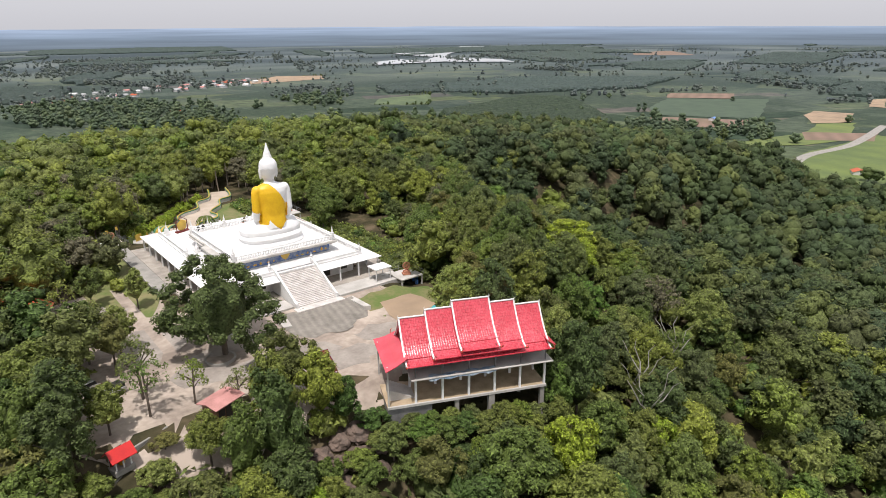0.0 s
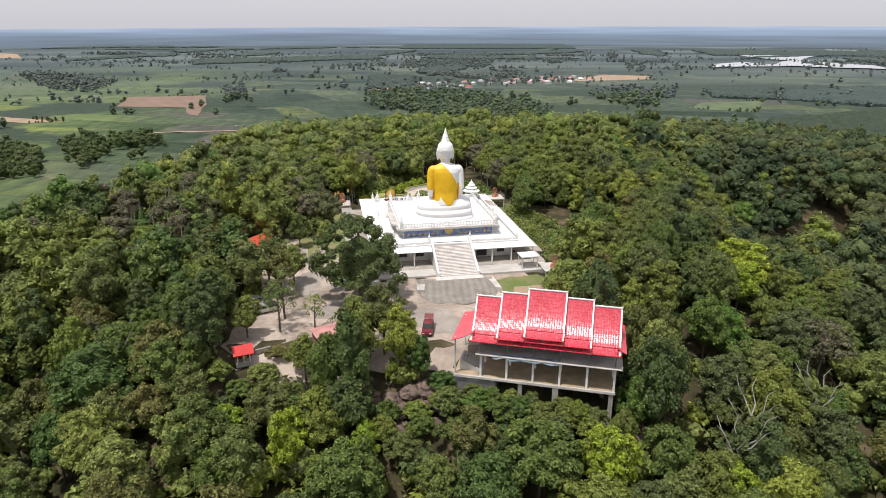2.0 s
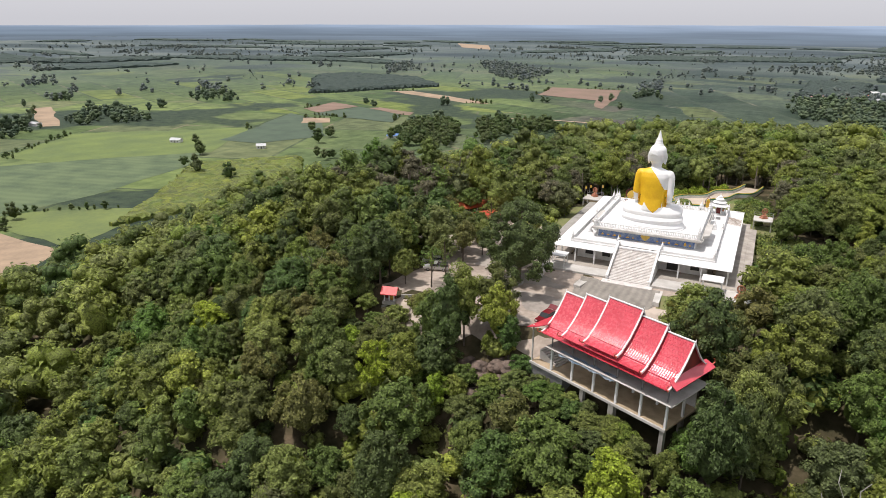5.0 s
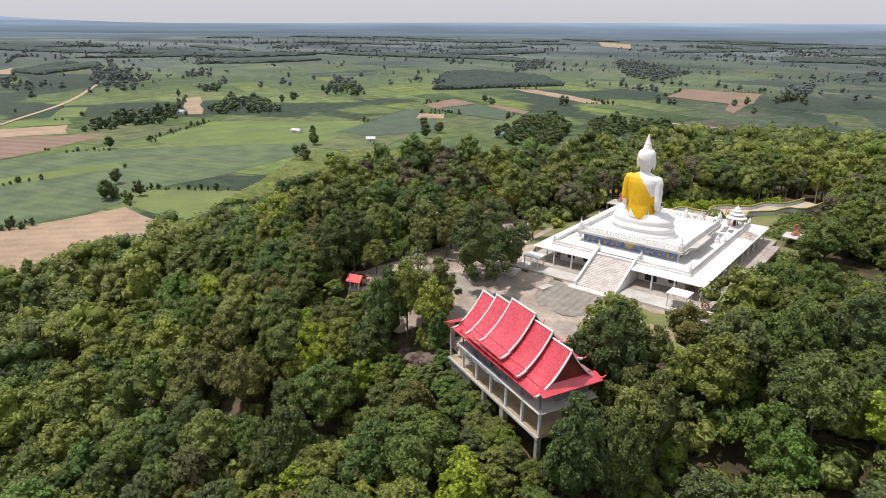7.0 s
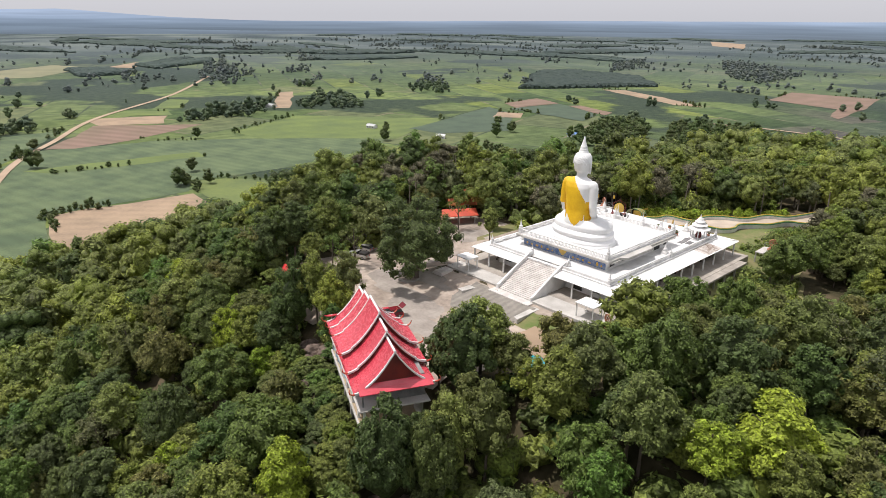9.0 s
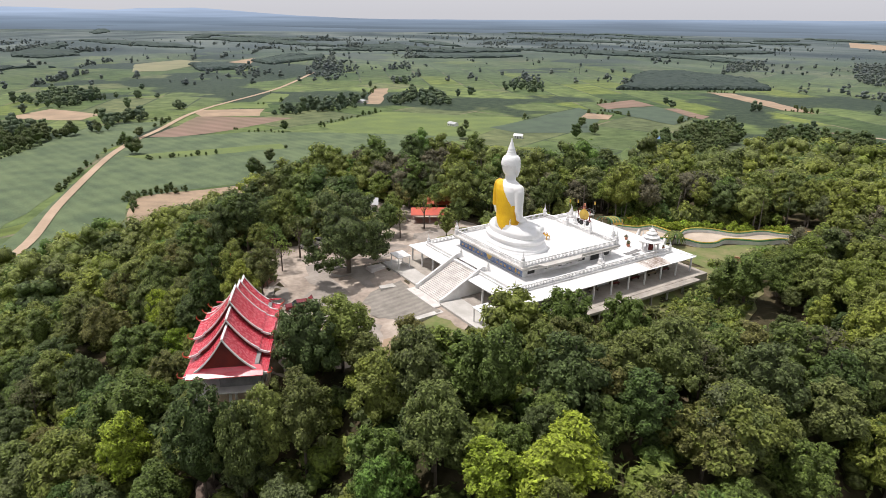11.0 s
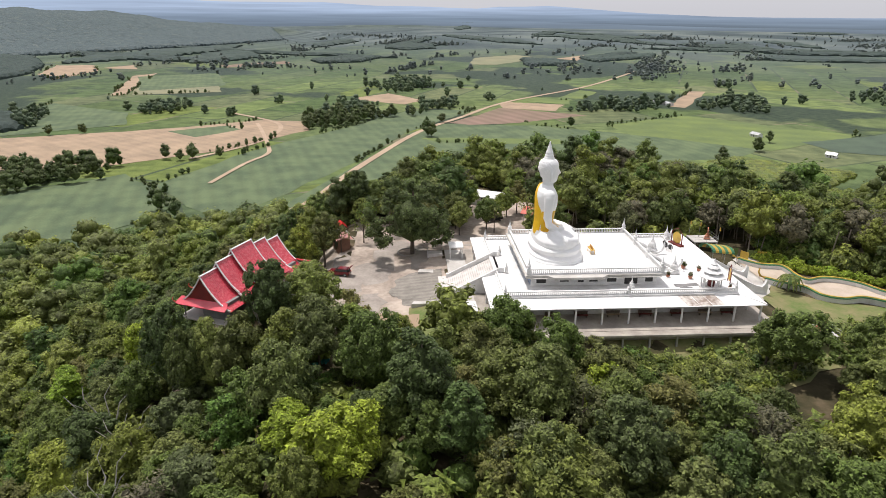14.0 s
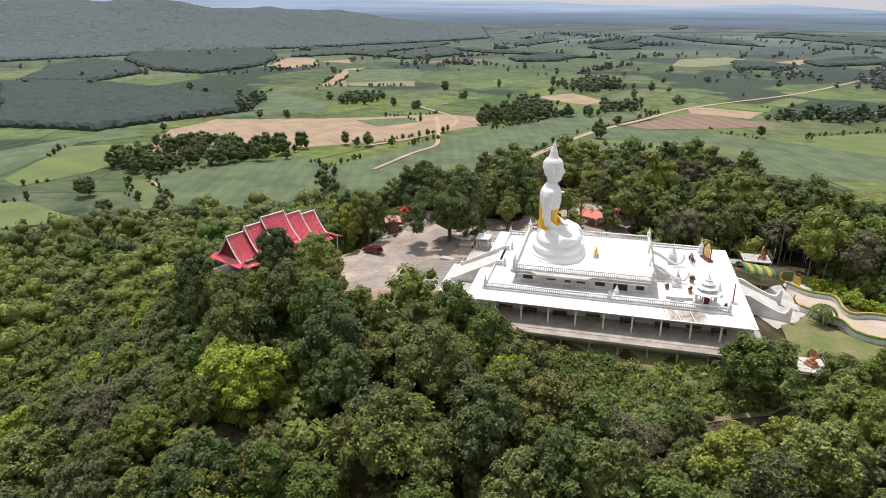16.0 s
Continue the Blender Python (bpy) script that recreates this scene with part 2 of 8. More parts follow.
def tube(points, r, seg=6, bm=None, r_end=None):
    """A round bar through points."""
    bm = bm or bmesh.new()
    pts = [Vector(p) for p in points]
    rings = []
    for i, p in enumerate(pts):
        way = (pts[min(i + 1, len(pts) - 1)] - pts[max(i - 1, 0)]).normalized()
        a = way.orthogonal().normalized()
        b = way.cross(a)
        q = r + ((r_end if r_end is not None else r) - r) * i / (len(pts) - 1)
        rings.append([bm.verts.new(p + q * (a * math.cos(t) + b * math.sin(t))) for t in (2 * math.pi * k / seg for k in range(seg))])
    for lo, hi in zip(rings, rings[1:]):
        best = min(range(seg), key=lambda k: (hi[k].co - lo[0].co).length)
        for i in range(seg):
            bm.faces.new((lo[i], lo[(i + 1) % seg], hi[(i + 1 + best) % seg], hi[(i + best) % seg]))
    bm.faces.new(rings[0][::-1])
    bm.faces.new(rings[-1])
    return bm


def slab(outline, z0, z1, bm=None):
    """A flat slab over an outline of (x, y)."""
    bm = bm or bmesh.new()
    lo = [bm.verts.new((x, y, z0)) for x, y in outline]
    hi = [bm.verts.new((x, y, z1)) for x, y in outline]
    bm.faces.new(lo[::-1])
    bm.faces.new(hi)
    for i in range(len(lo)):
        j = (i + 1) % len(lo)
        bm.faces.new((lo[i], lo[j], hi[j], hi[i]))
    bmesh.ops.recalc_face_normals(bm, faces=bm.faces)
    return bm


def extrude_y(section, y0, y1, bm=None):
    """A section of (x, z) drawn out along y."""
    bm = bm or bmesh.new()
    a = [bm.verts.new((x, y0, z)) for x, z in section]
    b = [bm.verts.new((x, y1, z)) for x, z in section]
    bm.faces.new(a)
    bm.faces.new(b[::-1])
    for i in range(len(a)):
        j = (i + 1) % len(a)
        bm.faces.new((a[j], a[i], b[i], b[j]))
    bmesh.ops.recalc_face_normals(bm, faces=bm.faces)
    return bm


def blob(x, y, z, rx, ry, rz, seg=16, rings=10, bm=None):
    prof = [(math.sin(math.pi * i / rings), -math.cos(math.pi * i / rings) * rz) for i in range(rings + 1)]
    bm = bm or bmesh.new()
    return lathe([(r * rx, h) for r, h in prof], x, y, z, seg, bm, 1.0, ry / rx)


# ---- the lie of the land ----
PLAIN = -64.0


def outside(x, y):
    """How far a place lies down the hill from the edge of its flat top."""
    edges = (-(y + 37 + 8 * np.exp(-((x - 2) / 14) ** 2)), -(x + y) * 0.707 - 58, x - 52 - 0.4 * np.maximum(y, 0), -0.6 * x + 0.8 * y - 80, -x - 86, y - 108, 0.75 * x - 0.66 * y - 66)
    s = np.maximum.reduce([np.maximum(e, 0) for e in edges])
    return s


def wave(x, y, step, seed=0.0):
    k = 2 * math.pi / step
    return (np.sin(k * (x * 0.83 + y * 0.55) + seed) + np.sin(k * (x * -0.41 + y * 0.95) * 1.31 + 2.1 * seed + 1) + np.sin(k * (x * 0.17 - y * 1.07) * 0.77 + seed * 0.7 + 4)) / 3


def land(x, y):
    x, y = np.asarray(x, float), np.asarray(y, float)
    s = outside(x, y)
    s = np.maximum(s + 5 * wave(x, y, 60, 1.0) * np.clip(s / 30, 0, 1), 0)
    h = -1.0 - 0.70 * s / (1 + s / 200) + 0.5 * wave(x, y, 33, 2.0) * np.clip(s / 10, 0, 1)
    h = PLAIN + np.logaddexp(0, (h - PLAIN) / 3) * 3
    # the yard climbs to the temple's back, and falls away along its east side
    near = np.hypot(np.maximum(np.abs(x) - 18, 0), np.maximum(np.abs(y - 8.5) - 24.5, 0))
    h = h + 1.45 * np.clip(1 - near / 9, 0, 1) * np.clip((19 - x) / 4, 0, 1)
    h = h - 2.2 * np.clip((x - 17.5) / 6, 0, 1) * np.clip(1 - np.abs(y - 14) / 26, 0, 1) * np.clip((60 - x) / 25, 0, 1)
    # the shoulder of rock under the hall's outer end
    h = h + 3.0 * np.exp(-(x - 12) ** 2 / 190 - (y + 58) ** 2 / 120)
    # a broad spur runs north from the hill and sinks slowly
    d = np.hypot(x - 40, y - 90)
    spur = -1.0 - 0.125 * d - 0.45 * np.maximum(d - 340, 0) - 0.55 * np.maximum(np.interp(y, [40, 78, 175, 319, 420], [-96, -96, -74, -60, -40]) - x, 0) + 1.6 * wave(x, y, 95, 4.0)
    h = h + np.maximum(spur - h, 0) * np.clip((y - 48) / 34, 0, 1)
    r = np.hypot(x, y)
    # far off, the plain climbs a little
    far = np.clip((r - 2600) / 2250, 0, 1)
    h = h + 8 * far ** 1.5
    # a long wooded ridge to the south-west, sinking towards the west
    ax, ay = -0.838, 0.546
    t = ((x + 1350) * ax + (y + 1750) * ay) / 1372
    d = (x + 1350) * -ay + (y + 1750) * ax
    ridge = np.interp(t, [-1.6, -0.8, 0.0, 0.4, 0.8, 1.15, 1.5], [60, 122, 118, 110, 92, 48, 14])
    h = h + ridge * np.exp(-(d / 470) ** 2) * (1 + 0.14 * wave(x, y, 420, 3.0) + 0.06 * wave(x, y, 170, 1.0))
    return h


def at(x, y):
    return float(land(x, y))


# ---- ground ----
def sheet_from(verts, quads, name, mats, smooth=True, tint=None):
    """A mesh from arrays of places and of faces that all have the same number of corners."""
    me = bpy.data.meshes.new(name)
    v, q = np.asarray(verts, np.float32), np.asarray(quads, np.int32)
    me.vertices.add(len(v))
    me.vertices.foreach_set("co", v.ravel())
    me.loops.add(q.size)
    me.loops.foreach_set("vertex_index", q.ravel())
    me.polygons.add(len(q))
    me.polygons.foreach_set("loop_start", np.arange(len(q), dtype=np.int32) * q.shape[1])
    me.polygons.foreach_set("loop_total", np.full(len(q), q.shape[1], np.int32))
    me.polygons.foreach_set("use_smooth", np.full(len(q), smooth))
    for m in mats if isinstance(mats, (list, tuple)) else [mats]:
        me.materials.append(m)
    if tint is not None:
        me.attributes.new("tint", "FLOAT", "POINT").data.foreach_set("value", np.asarray(tint, np.float32))
    me.update(calc_edges=True)
    return me


def ground_material():
    m = bpy.data.materials.new("countryside")
    m.use_nodes = True
    n, l = m.node_tree.nodes, m.node_tree.links
    b = n["Principled BSDF"]
    b.inputs["Roughness"].default_value, b.inputs["Specular IOR Level"].default_value = 0.95, 0.1
    geo = n.new("ShaderNodeNewGeometry")

    def mapped(scale, turn):
        mp = n.new("ShaderNodeMapping")
        mp.inputs["Scale"].default_value, mp.inputs["Rotation"].default_value = scale, (0, 0, radians(turn))
        l.new(geo.outputs["Position"], mp.inputs["Vector"])
        return mp.outputs[0]

    def noise_at(vector, scale, detail=4.0):
        t = n.new("ShaderNodeTexNoise")
        t.inputs["Scale"].default_value, t.inputs["Detail"].default_value = scale, detail
        l.new(vector, t.inputs["Vector"])
        return t.outputs[0]

    def ramp(value, stops, hard=False):
        r = n.new("ShaderNodeValToRGB")
        if hard:
            r.color_ramp.interpolation = "CONSTANT"
        els = r.color_ramp.elements
        els[0].position, els[0].color = stops[0][0], (*stops[0][1], 1)
        els[1].position, els[1].color = stops[-1][0], (*stops[-1][1], 1)
        for p, c in stops[1:-1]:
            els.new(p).color = (*c, 1)
        l.new(value, r.inputs[0])
        return r.outputs[0]

    def mixed(fac, a, c, how="MIX"):
        x = n.new("ShaderNodeMix")
        x.data_type, x.blend_type = "RGBA", how
        if isinstance(fac, float):
            x.inputs["Factor"].default_value = fac
        else:
            l.new(fac, x.inputs["Factor"])
        l.new(a, x.inputs["A"])
        l.new(c, x.inputs["B"])
        return x.outputs["Result"]

    # field plots: two grids of long fields, each field with its own crop
    def grid(turn, width, depth):
        k = n.new("ShaderNodeTexBrick")
        k.inputs["Color1"].default_value, k.inputs["Color2"].default_value, k.inputs["Mortar"].default_value = (0, 0, 0, 1), (1, 1, 1, 1), (0.5, 0.5, 0.5, 1)
        for key, value in (("Scale", 1.0), ("Brick Width", width), ("Row Height", depth), ("Mortar Size", 1.8), ("Mortar Smooth", 0.3), ("Bias", 0.0)):
            k.inputs[key].default_value = value
        l.new(mapped((1, 1, 0), turn), k.inputs["Vector"])
        return k
    first, second = grid(24, 150.0, 55.0), grid(70, 110.0, 78.0)
    zone = n.new("ShaderNodeMapRange")
    zone.inputs["From Min"].default_value, zone.inputs["From Max"].default_value = 0.50, 0.502
    l.new(noise_at(geo.outputs["Position"], 0.0019, 1.0), zone.inputs["Value"])
    crop = mixed(zone.outputs[0], first.outputs["Color"], second.outputs["Color"])
    seam = mixed(zone.outputs[0], first.outputs["Fac"], second.outputs["Fac"])
    crops = ramp(crop, [(0.0, (0.066, 0.088, 0.065)), (0.16, (0.099, 0.121, 0.077)), (0.30, (0.048, 0.071, 0.051)), (0.40, (0.079, 0.099, 0.077)), (0.52, (0.057, 0.077, 0.063)),
                        (0.60, (0.126, 0.144, 0.071)), (0.67, (0.071, 0.093, 0.069)), (0.80, (0.035, 0.054, 0.038)), (0.88, (0.117, 0.105, 0.102)), (0.91, (0.086, 0.106, 0.077))], True)
    # the west is farmed more closely, with fresher crops
    east_west = n.new("ShaderNodeSeparateXYZ")
    l.new(geo.outputs["Position"], east_west.inputs[0])
    farmed = n.new("ShaderNodeMapRange")
    farmed.inputs["From Min"].default_value, farmed.inputs["From Max"].default_value = -140, -330
    l.new(east_west.outputs["X"], farmed.inputs["Value"])
    fresh = ramp(crop, [(0.0, (0.118, 0.154, 0.066)), (0.18, (0.150, 0.192, 0.078)), (0.34, (0.104, 0.144, 0.062)), (0.46, (0.134, 0.168, 0.078)), (0.60, (0.168, 0.204, 0.066)), (0.70, (0.122, 0.160, 0.074)), (0.84, (0.088, 0.126, 0.056)), (0.92, (0.150, 0.168, 0.092))], True)
    crops = mixed(farmed.outputs[0], crops, fresh)
    mottle_big = noise_at(geo.outputs["Position"], 0.0035, 3.0)
    streak = noise_at(mapped((0.11, 0.008, 1), 24), 1.0, 4.0)
    crops = mixed(1.0, crops, ramp(mottle_big, [(0.35, (0.74, 0.80, 0.80)), (0.65, (1.12, 1.12, 1.02))]), "MULTIPLY")
    crops = mixed(0.6, crops, ramp(streak, [(0.3, (0.70, 0.70, 0.72)), (0.7, (1.2, 1.2, 1.15))]), "MULTIPLY")
    mottle = noise_at(geo.outputs["Position"], 0.07, 9.0)
    crops = mixed(0.8, crops, ramp(mottle, [(0.34, (0.62, 0.66, 0.68)), (0.66, (1.25, 1.22, 1.15))]), "MULTIPLY")
    hedge = n.new("ShaderNodeMath")
    hedge.operation = "MULTIPLY"
    l.new(seam, hedge.inputs[0])
    hedge.inputs[1].default_value = 0.75
    edge_tone = ramp(noise_at(geo.outputs["Position"], 0.02, 2.0), [(0.44, (0.045, 0.062, 0.045)), (0.56, (0.075, 0.095, 0.06)), (0.64, (0.20, 0.17, 0.12))])
    crops = mixed(hedge.outputs[0], crops, edge_tone)
    woods = noise_at(geo.outputs["Position"], 0.0042, 8.0)
    wooded = n.new("ShaderNodeMapRange")
    wooded.inputs["From Min"].default_value, wooded.inputs["From Max"].default_value = 0.545, 0.575
    l.new(woods, wooded.inputs["Value"])
    grain = noise_at(geo.outputs["Position"], 0.11, 4.0)
    wood_tone = ramp(grain, [(0.3, (0.030, 0.045, 0.034)), (0.7, (0.06, 0.082, 0.050))])
    plain = mixed(wooded.outputs[0], crops, wood_tone)
    # haze painted into the ground colour: fields fade to blue-grey with distance
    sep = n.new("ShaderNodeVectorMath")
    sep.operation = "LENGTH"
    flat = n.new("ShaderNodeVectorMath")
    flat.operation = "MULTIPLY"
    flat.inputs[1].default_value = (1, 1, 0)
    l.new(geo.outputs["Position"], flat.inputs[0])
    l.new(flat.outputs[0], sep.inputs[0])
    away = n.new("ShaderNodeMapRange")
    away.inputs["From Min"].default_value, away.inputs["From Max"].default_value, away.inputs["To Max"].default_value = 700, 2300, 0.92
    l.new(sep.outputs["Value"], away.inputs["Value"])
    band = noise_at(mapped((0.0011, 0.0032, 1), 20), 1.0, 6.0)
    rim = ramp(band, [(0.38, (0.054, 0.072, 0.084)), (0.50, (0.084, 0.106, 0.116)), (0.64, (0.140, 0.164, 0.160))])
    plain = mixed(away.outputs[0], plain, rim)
    # hill: litter and scrub under the trees
    hill = n.new("ShaderNodeSeparateXYZ")
    l.new(geo.outputs["Position"], hill.inputs[0])
    both = n.new("ShaderNodeAttribute")
    both.attribute_name = "tint"
    litter = ramp(noise_at(geo.outputs["Position"], 0.25, 6.0), [(0.35, (0.034, 0.034, 0.017)), (0.55, (0.075, 0.063, 0.036)), (0.7, (0.14, 0.108, 0.07))])
    wild = n.new("ShaderNodeMapRange")           # the far hill is wooded
    wild.inputs["From Min"].default_value, wild.inputs["From Max"].default_value = PLAIN + 12, PLAIN + 24
    l.new(hill.outputs["Z"], wild.inputs["Value"])
    hill_wood = ramp(noise_at(geo.outputs["Position"], 0.035, 8.0), [(0.32, (0.034, 0.048, 0.042)), (0.5, (0.064, 0.084, 0.064)), (0.68, (0.10, 0.122, 0.085))])
    plain = mixed(wild.outputs[0], plain, hill_wood)
    final = mixed(both.outputs["Fac"], plain, litter)
    l.new(final, b.inputs["Base Color"])
    rel = n.new("ShaderNodeBump")
    rel.inputs["Strength"].default_value, rel.inputs["Distance"].default_value = 0.6, 1.0
    l.new(noise_at(geo.outputs["Position"], 0.5, 5.0), rel.inputs["Height"])
    l.new(rel.outputs[0], b.inputs["Normal"])
    return m


def forest_limit(x, y):
    a = np.degrees(np.arctan2(y, x)) % 360
    return np.interp(a, [0, 11, 19, 34, 47, 60, 88, 98, 106, 112, 120, 131, 150, 159, 169, 178, 185, 191, 202, 225, 245, 280, 320, 360], [430, 432, 520, 630, 660, 600, 480, 420, 350, 290, 320, 370, 320, 266, 246, 242, 232, 224, 250, 270, 290, 300, 400, 430])


GROUND = ground_material()
radii = np.concatenate([np.arange(2.0, 302, 4.0), 302 * (4700 / 302) ** (np.arange(1, 91) / 90)])
TURNS = 288
ang = np.arange(TURNS) * 2 * math.pi / TURNS
gx, gy = np.outer(radii, np.cos(ang)).ravel(), np.outer(radii, np.sin(ang)).ravel()
gv = np.stack([gx, gy, land(gx, gy)], 1)
ri, ai = np.meshgrid(np.arange(len(radii) - 1), np.arange(TURNS), indexing="ij")
aj = (ai + 1) % TURNS
gq = np.stack([ri * TURNS + ai, (ri + 1) * TURNS + ai, (ri + 1) * TURNS + aj, ri * TURNS + aj], -1).reshape(-1, 4)
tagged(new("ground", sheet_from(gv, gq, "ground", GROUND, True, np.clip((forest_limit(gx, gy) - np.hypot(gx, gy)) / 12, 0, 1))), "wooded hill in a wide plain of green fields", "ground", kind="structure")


# hazy distance: the last woods and the blue hills behind, haze painted as glow
HAZE = bpy.data.materials.new("hazy_distance")
HAZE.use_nodes = True
hn, hl = HAZE.node_tree.nodes, HAZE.node_tree.links
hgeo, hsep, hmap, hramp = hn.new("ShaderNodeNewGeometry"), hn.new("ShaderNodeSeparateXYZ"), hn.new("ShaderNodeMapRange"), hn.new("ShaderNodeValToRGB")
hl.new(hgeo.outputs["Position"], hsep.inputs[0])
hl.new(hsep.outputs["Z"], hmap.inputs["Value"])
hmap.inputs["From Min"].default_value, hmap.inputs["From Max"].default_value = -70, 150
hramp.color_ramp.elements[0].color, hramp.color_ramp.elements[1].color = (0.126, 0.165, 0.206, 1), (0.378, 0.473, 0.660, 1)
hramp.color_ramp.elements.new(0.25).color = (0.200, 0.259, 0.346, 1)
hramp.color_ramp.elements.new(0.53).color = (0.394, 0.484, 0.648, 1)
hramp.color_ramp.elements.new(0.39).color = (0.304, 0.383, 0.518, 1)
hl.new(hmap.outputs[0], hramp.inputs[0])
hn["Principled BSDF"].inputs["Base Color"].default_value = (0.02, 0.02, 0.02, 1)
hn["Principled BSDF"].inputs["Roughness"].default_value = 1.0
hpos, hnoise, hstreak, hmix = hn.new("ShaderNodeMapping"), hn.new("ShaderNodeTexNoise"), hn.new("ShaderNodeMapRange"), hn.new("ShaderNodeHueSaturation")
hpos.inputs["Scale"].default_value = (0.0012, 0.0012, 0.05)
hnoise.inputs["Scale"].default_value, hnoise.inputs["Detail"].default_value = 1.0, 6.0
hl.new(hgeo.outputs["Position"], hpos.inputs["Vector"])
hl.new(hpos.outputs[0], hnoise.inputs["Vector"])
hl.new(hnoise.outputs[0], hstreak.inputs["Value"])
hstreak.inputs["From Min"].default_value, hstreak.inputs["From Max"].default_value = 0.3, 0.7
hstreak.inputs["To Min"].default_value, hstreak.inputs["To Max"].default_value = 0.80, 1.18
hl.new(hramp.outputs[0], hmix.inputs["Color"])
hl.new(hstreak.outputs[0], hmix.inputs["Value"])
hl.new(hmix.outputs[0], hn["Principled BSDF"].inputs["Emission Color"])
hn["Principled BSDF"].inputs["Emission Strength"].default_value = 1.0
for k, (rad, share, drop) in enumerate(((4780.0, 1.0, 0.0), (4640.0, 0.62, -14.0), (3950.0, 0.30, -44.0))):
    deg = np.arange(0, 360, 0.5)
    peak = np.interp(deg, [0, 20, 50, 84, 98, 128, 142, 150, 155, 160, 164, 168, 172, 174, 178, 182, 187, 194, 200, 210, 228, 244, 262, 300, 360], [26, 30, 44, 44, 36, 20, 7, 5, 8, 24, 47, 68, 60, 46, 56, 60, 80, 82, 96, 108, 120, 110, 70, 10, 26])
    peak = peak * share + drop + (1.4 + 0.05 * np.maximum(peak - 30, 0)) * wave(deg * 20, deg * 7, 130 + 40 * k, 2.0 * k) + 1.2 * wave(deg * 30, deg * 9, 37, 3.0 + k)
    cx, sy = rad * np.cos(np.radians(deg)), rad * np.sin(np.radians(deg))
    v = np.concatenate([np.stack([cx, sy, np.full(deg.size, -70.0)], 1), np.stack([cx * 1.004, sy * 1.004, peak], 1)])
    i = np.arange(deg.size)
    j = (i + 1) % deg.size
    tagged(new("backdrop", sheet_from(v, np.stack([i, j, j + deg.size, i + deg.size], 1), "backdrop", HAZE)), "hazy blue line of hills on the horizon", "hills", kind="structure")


def draped(outline, lift, step, name, mat, label, smooth=True):
    """A patch of ground cover that follows the land, cut to an outline of (x, y)."""
    bm = bmesh.new()
    xs, ys = [p[0] for p in outline], [p[1] for p in outline]
    f = bm.faces.new([bm.verts.new((x, y, 0)) for x, y in outline])
    for axis, lo, hi in ((0, min(xs), max(xs)), (1, min(ys), max(ys))):
        k = lo + step
        while k < hi:
            co, no = [0, 0, 0], [0, 0, 0]
            co[axis], no[axis] = k, 1
            bmesh.ops.bisect_plane(bm, geom=bm.verts[:] + bm.edges[:] + bm.faces[:], plane_co=co, plane_no=no)
            k += step
    for v in bm.verts:
        v.co.z = at(v.co.x, v.co.y) + lift
    bmesh.ops.recalc_face_normals(bm, faces=bm.faces)
    if sum(q.normal.z for q in bm.faces) < 0:
        bmesh.ops.reverse_faces(bm, faces=bm.faces)
    ob = new(name, solid(name, bm, mat))
    return tagged(ob, label, "ground", kind="structure")


def ragged(outline, every, wobble, seed):
    """The outline with an uneven edge."""
    rng, out = random.Random(seed), []
    for (x0, y0), (x1, y1) in zip(outline, outline[1:] + outline[:1]):
        n = max(1, int(math.hypot(x1 - x0, y1 - y0) / every))
        for i in range(n):
            k = i / n
            out.append((x0 + (x1 - x0) * k + rng.uniform(-wobble, wobble), y0 + (y1 - y0) * k + rng.uniform(-wobble, wobble)))
    return out


YARD = [(-30, -44), (-20, -42), (-13, -43.5), (-8, -46), (-3, -46), (3, -47), (10, -45), (12, -38), (13, -30), (14, -22), (12, -13), (-17, -12), (-21, -4), (-22, 10), (-28, 18), (-38, 14), (-46, 18), (-56, 8), (-68, 2), (-66, -8), (-50, -10), (-38, -10), (-39, -24), (-42, -36)]
draped(ragged(YARD, 3, 0.7, 3), 0.10, 4.0, "car_park", EARTH, "pale packed-earth yard beside the temple")

# darker earth: stains, plus the old tree's shade painted below its crown
for i, (px_, py_, wide, deep) in enumerate(((-19, -25, 9, 6), (-10, -31, 6, 4), (-27, -12, 5, 7), (-5, -35, 6, 3), (-30, 4, 4, 6), (-16, -38, 5, 3), (3, -31, 4, 3))):
    ring = [(px_ + wide * math.cos(a * 0.5236), py_ + deep * math.sin(a * 0.5236)) for a in range(12)]
    draped(ragged(ring, 1.5, 0.9, 40 + i), 0.125 + 0.004 * i, 3.0, "soil_patch", DARK_EARTH, "darker earth in the yard, stains and painted tree shade")

# fields on the plain
SOIL = material("dry_soil", (0.36, 0.262, 0.175), (0.25, 0.185, 0.125), 0.95, 0.05, 0.5, 0.3, amount=0.6, rows=(9.0, 40, 0.06))
SOIL_RED = material("red_soil", (0.23, 0.15, 0.115), (0.17, 0.125, 0.085), 0.95, 0.03, 0.4, 0.3, amount=0.7, rows=(16.0, 62, 0.14))
MEADOW = material("meadow", (0.150, 0.188, 0.052), (0.092, 0.124, 0.046), 0.95, 0.03, 0.4, 0.3, amount=0.7)
CANE = material("sugar_cane", (0.108, 0.146, 0.068), (0.064, 0.096, 0.048), 0.95, 0.05, 0.8, 0.6, amount=0.42, rows=(9.0, 75, 0.09))
DARK_CROP = material("dark_crop", (0.069, 0.101, 0.063), (0.050, 0.075, 0.050), 0.95, 0.06, 0.6, 0.5, amount=0.6)
PADDY = material("paddy", (0.140, 0.186, 0.048), (0.090, 0.126, 0.044), 0.95, 0.03, 0.4, 0.3, amount=0.7, rows=(30.0, 15, 0.07))
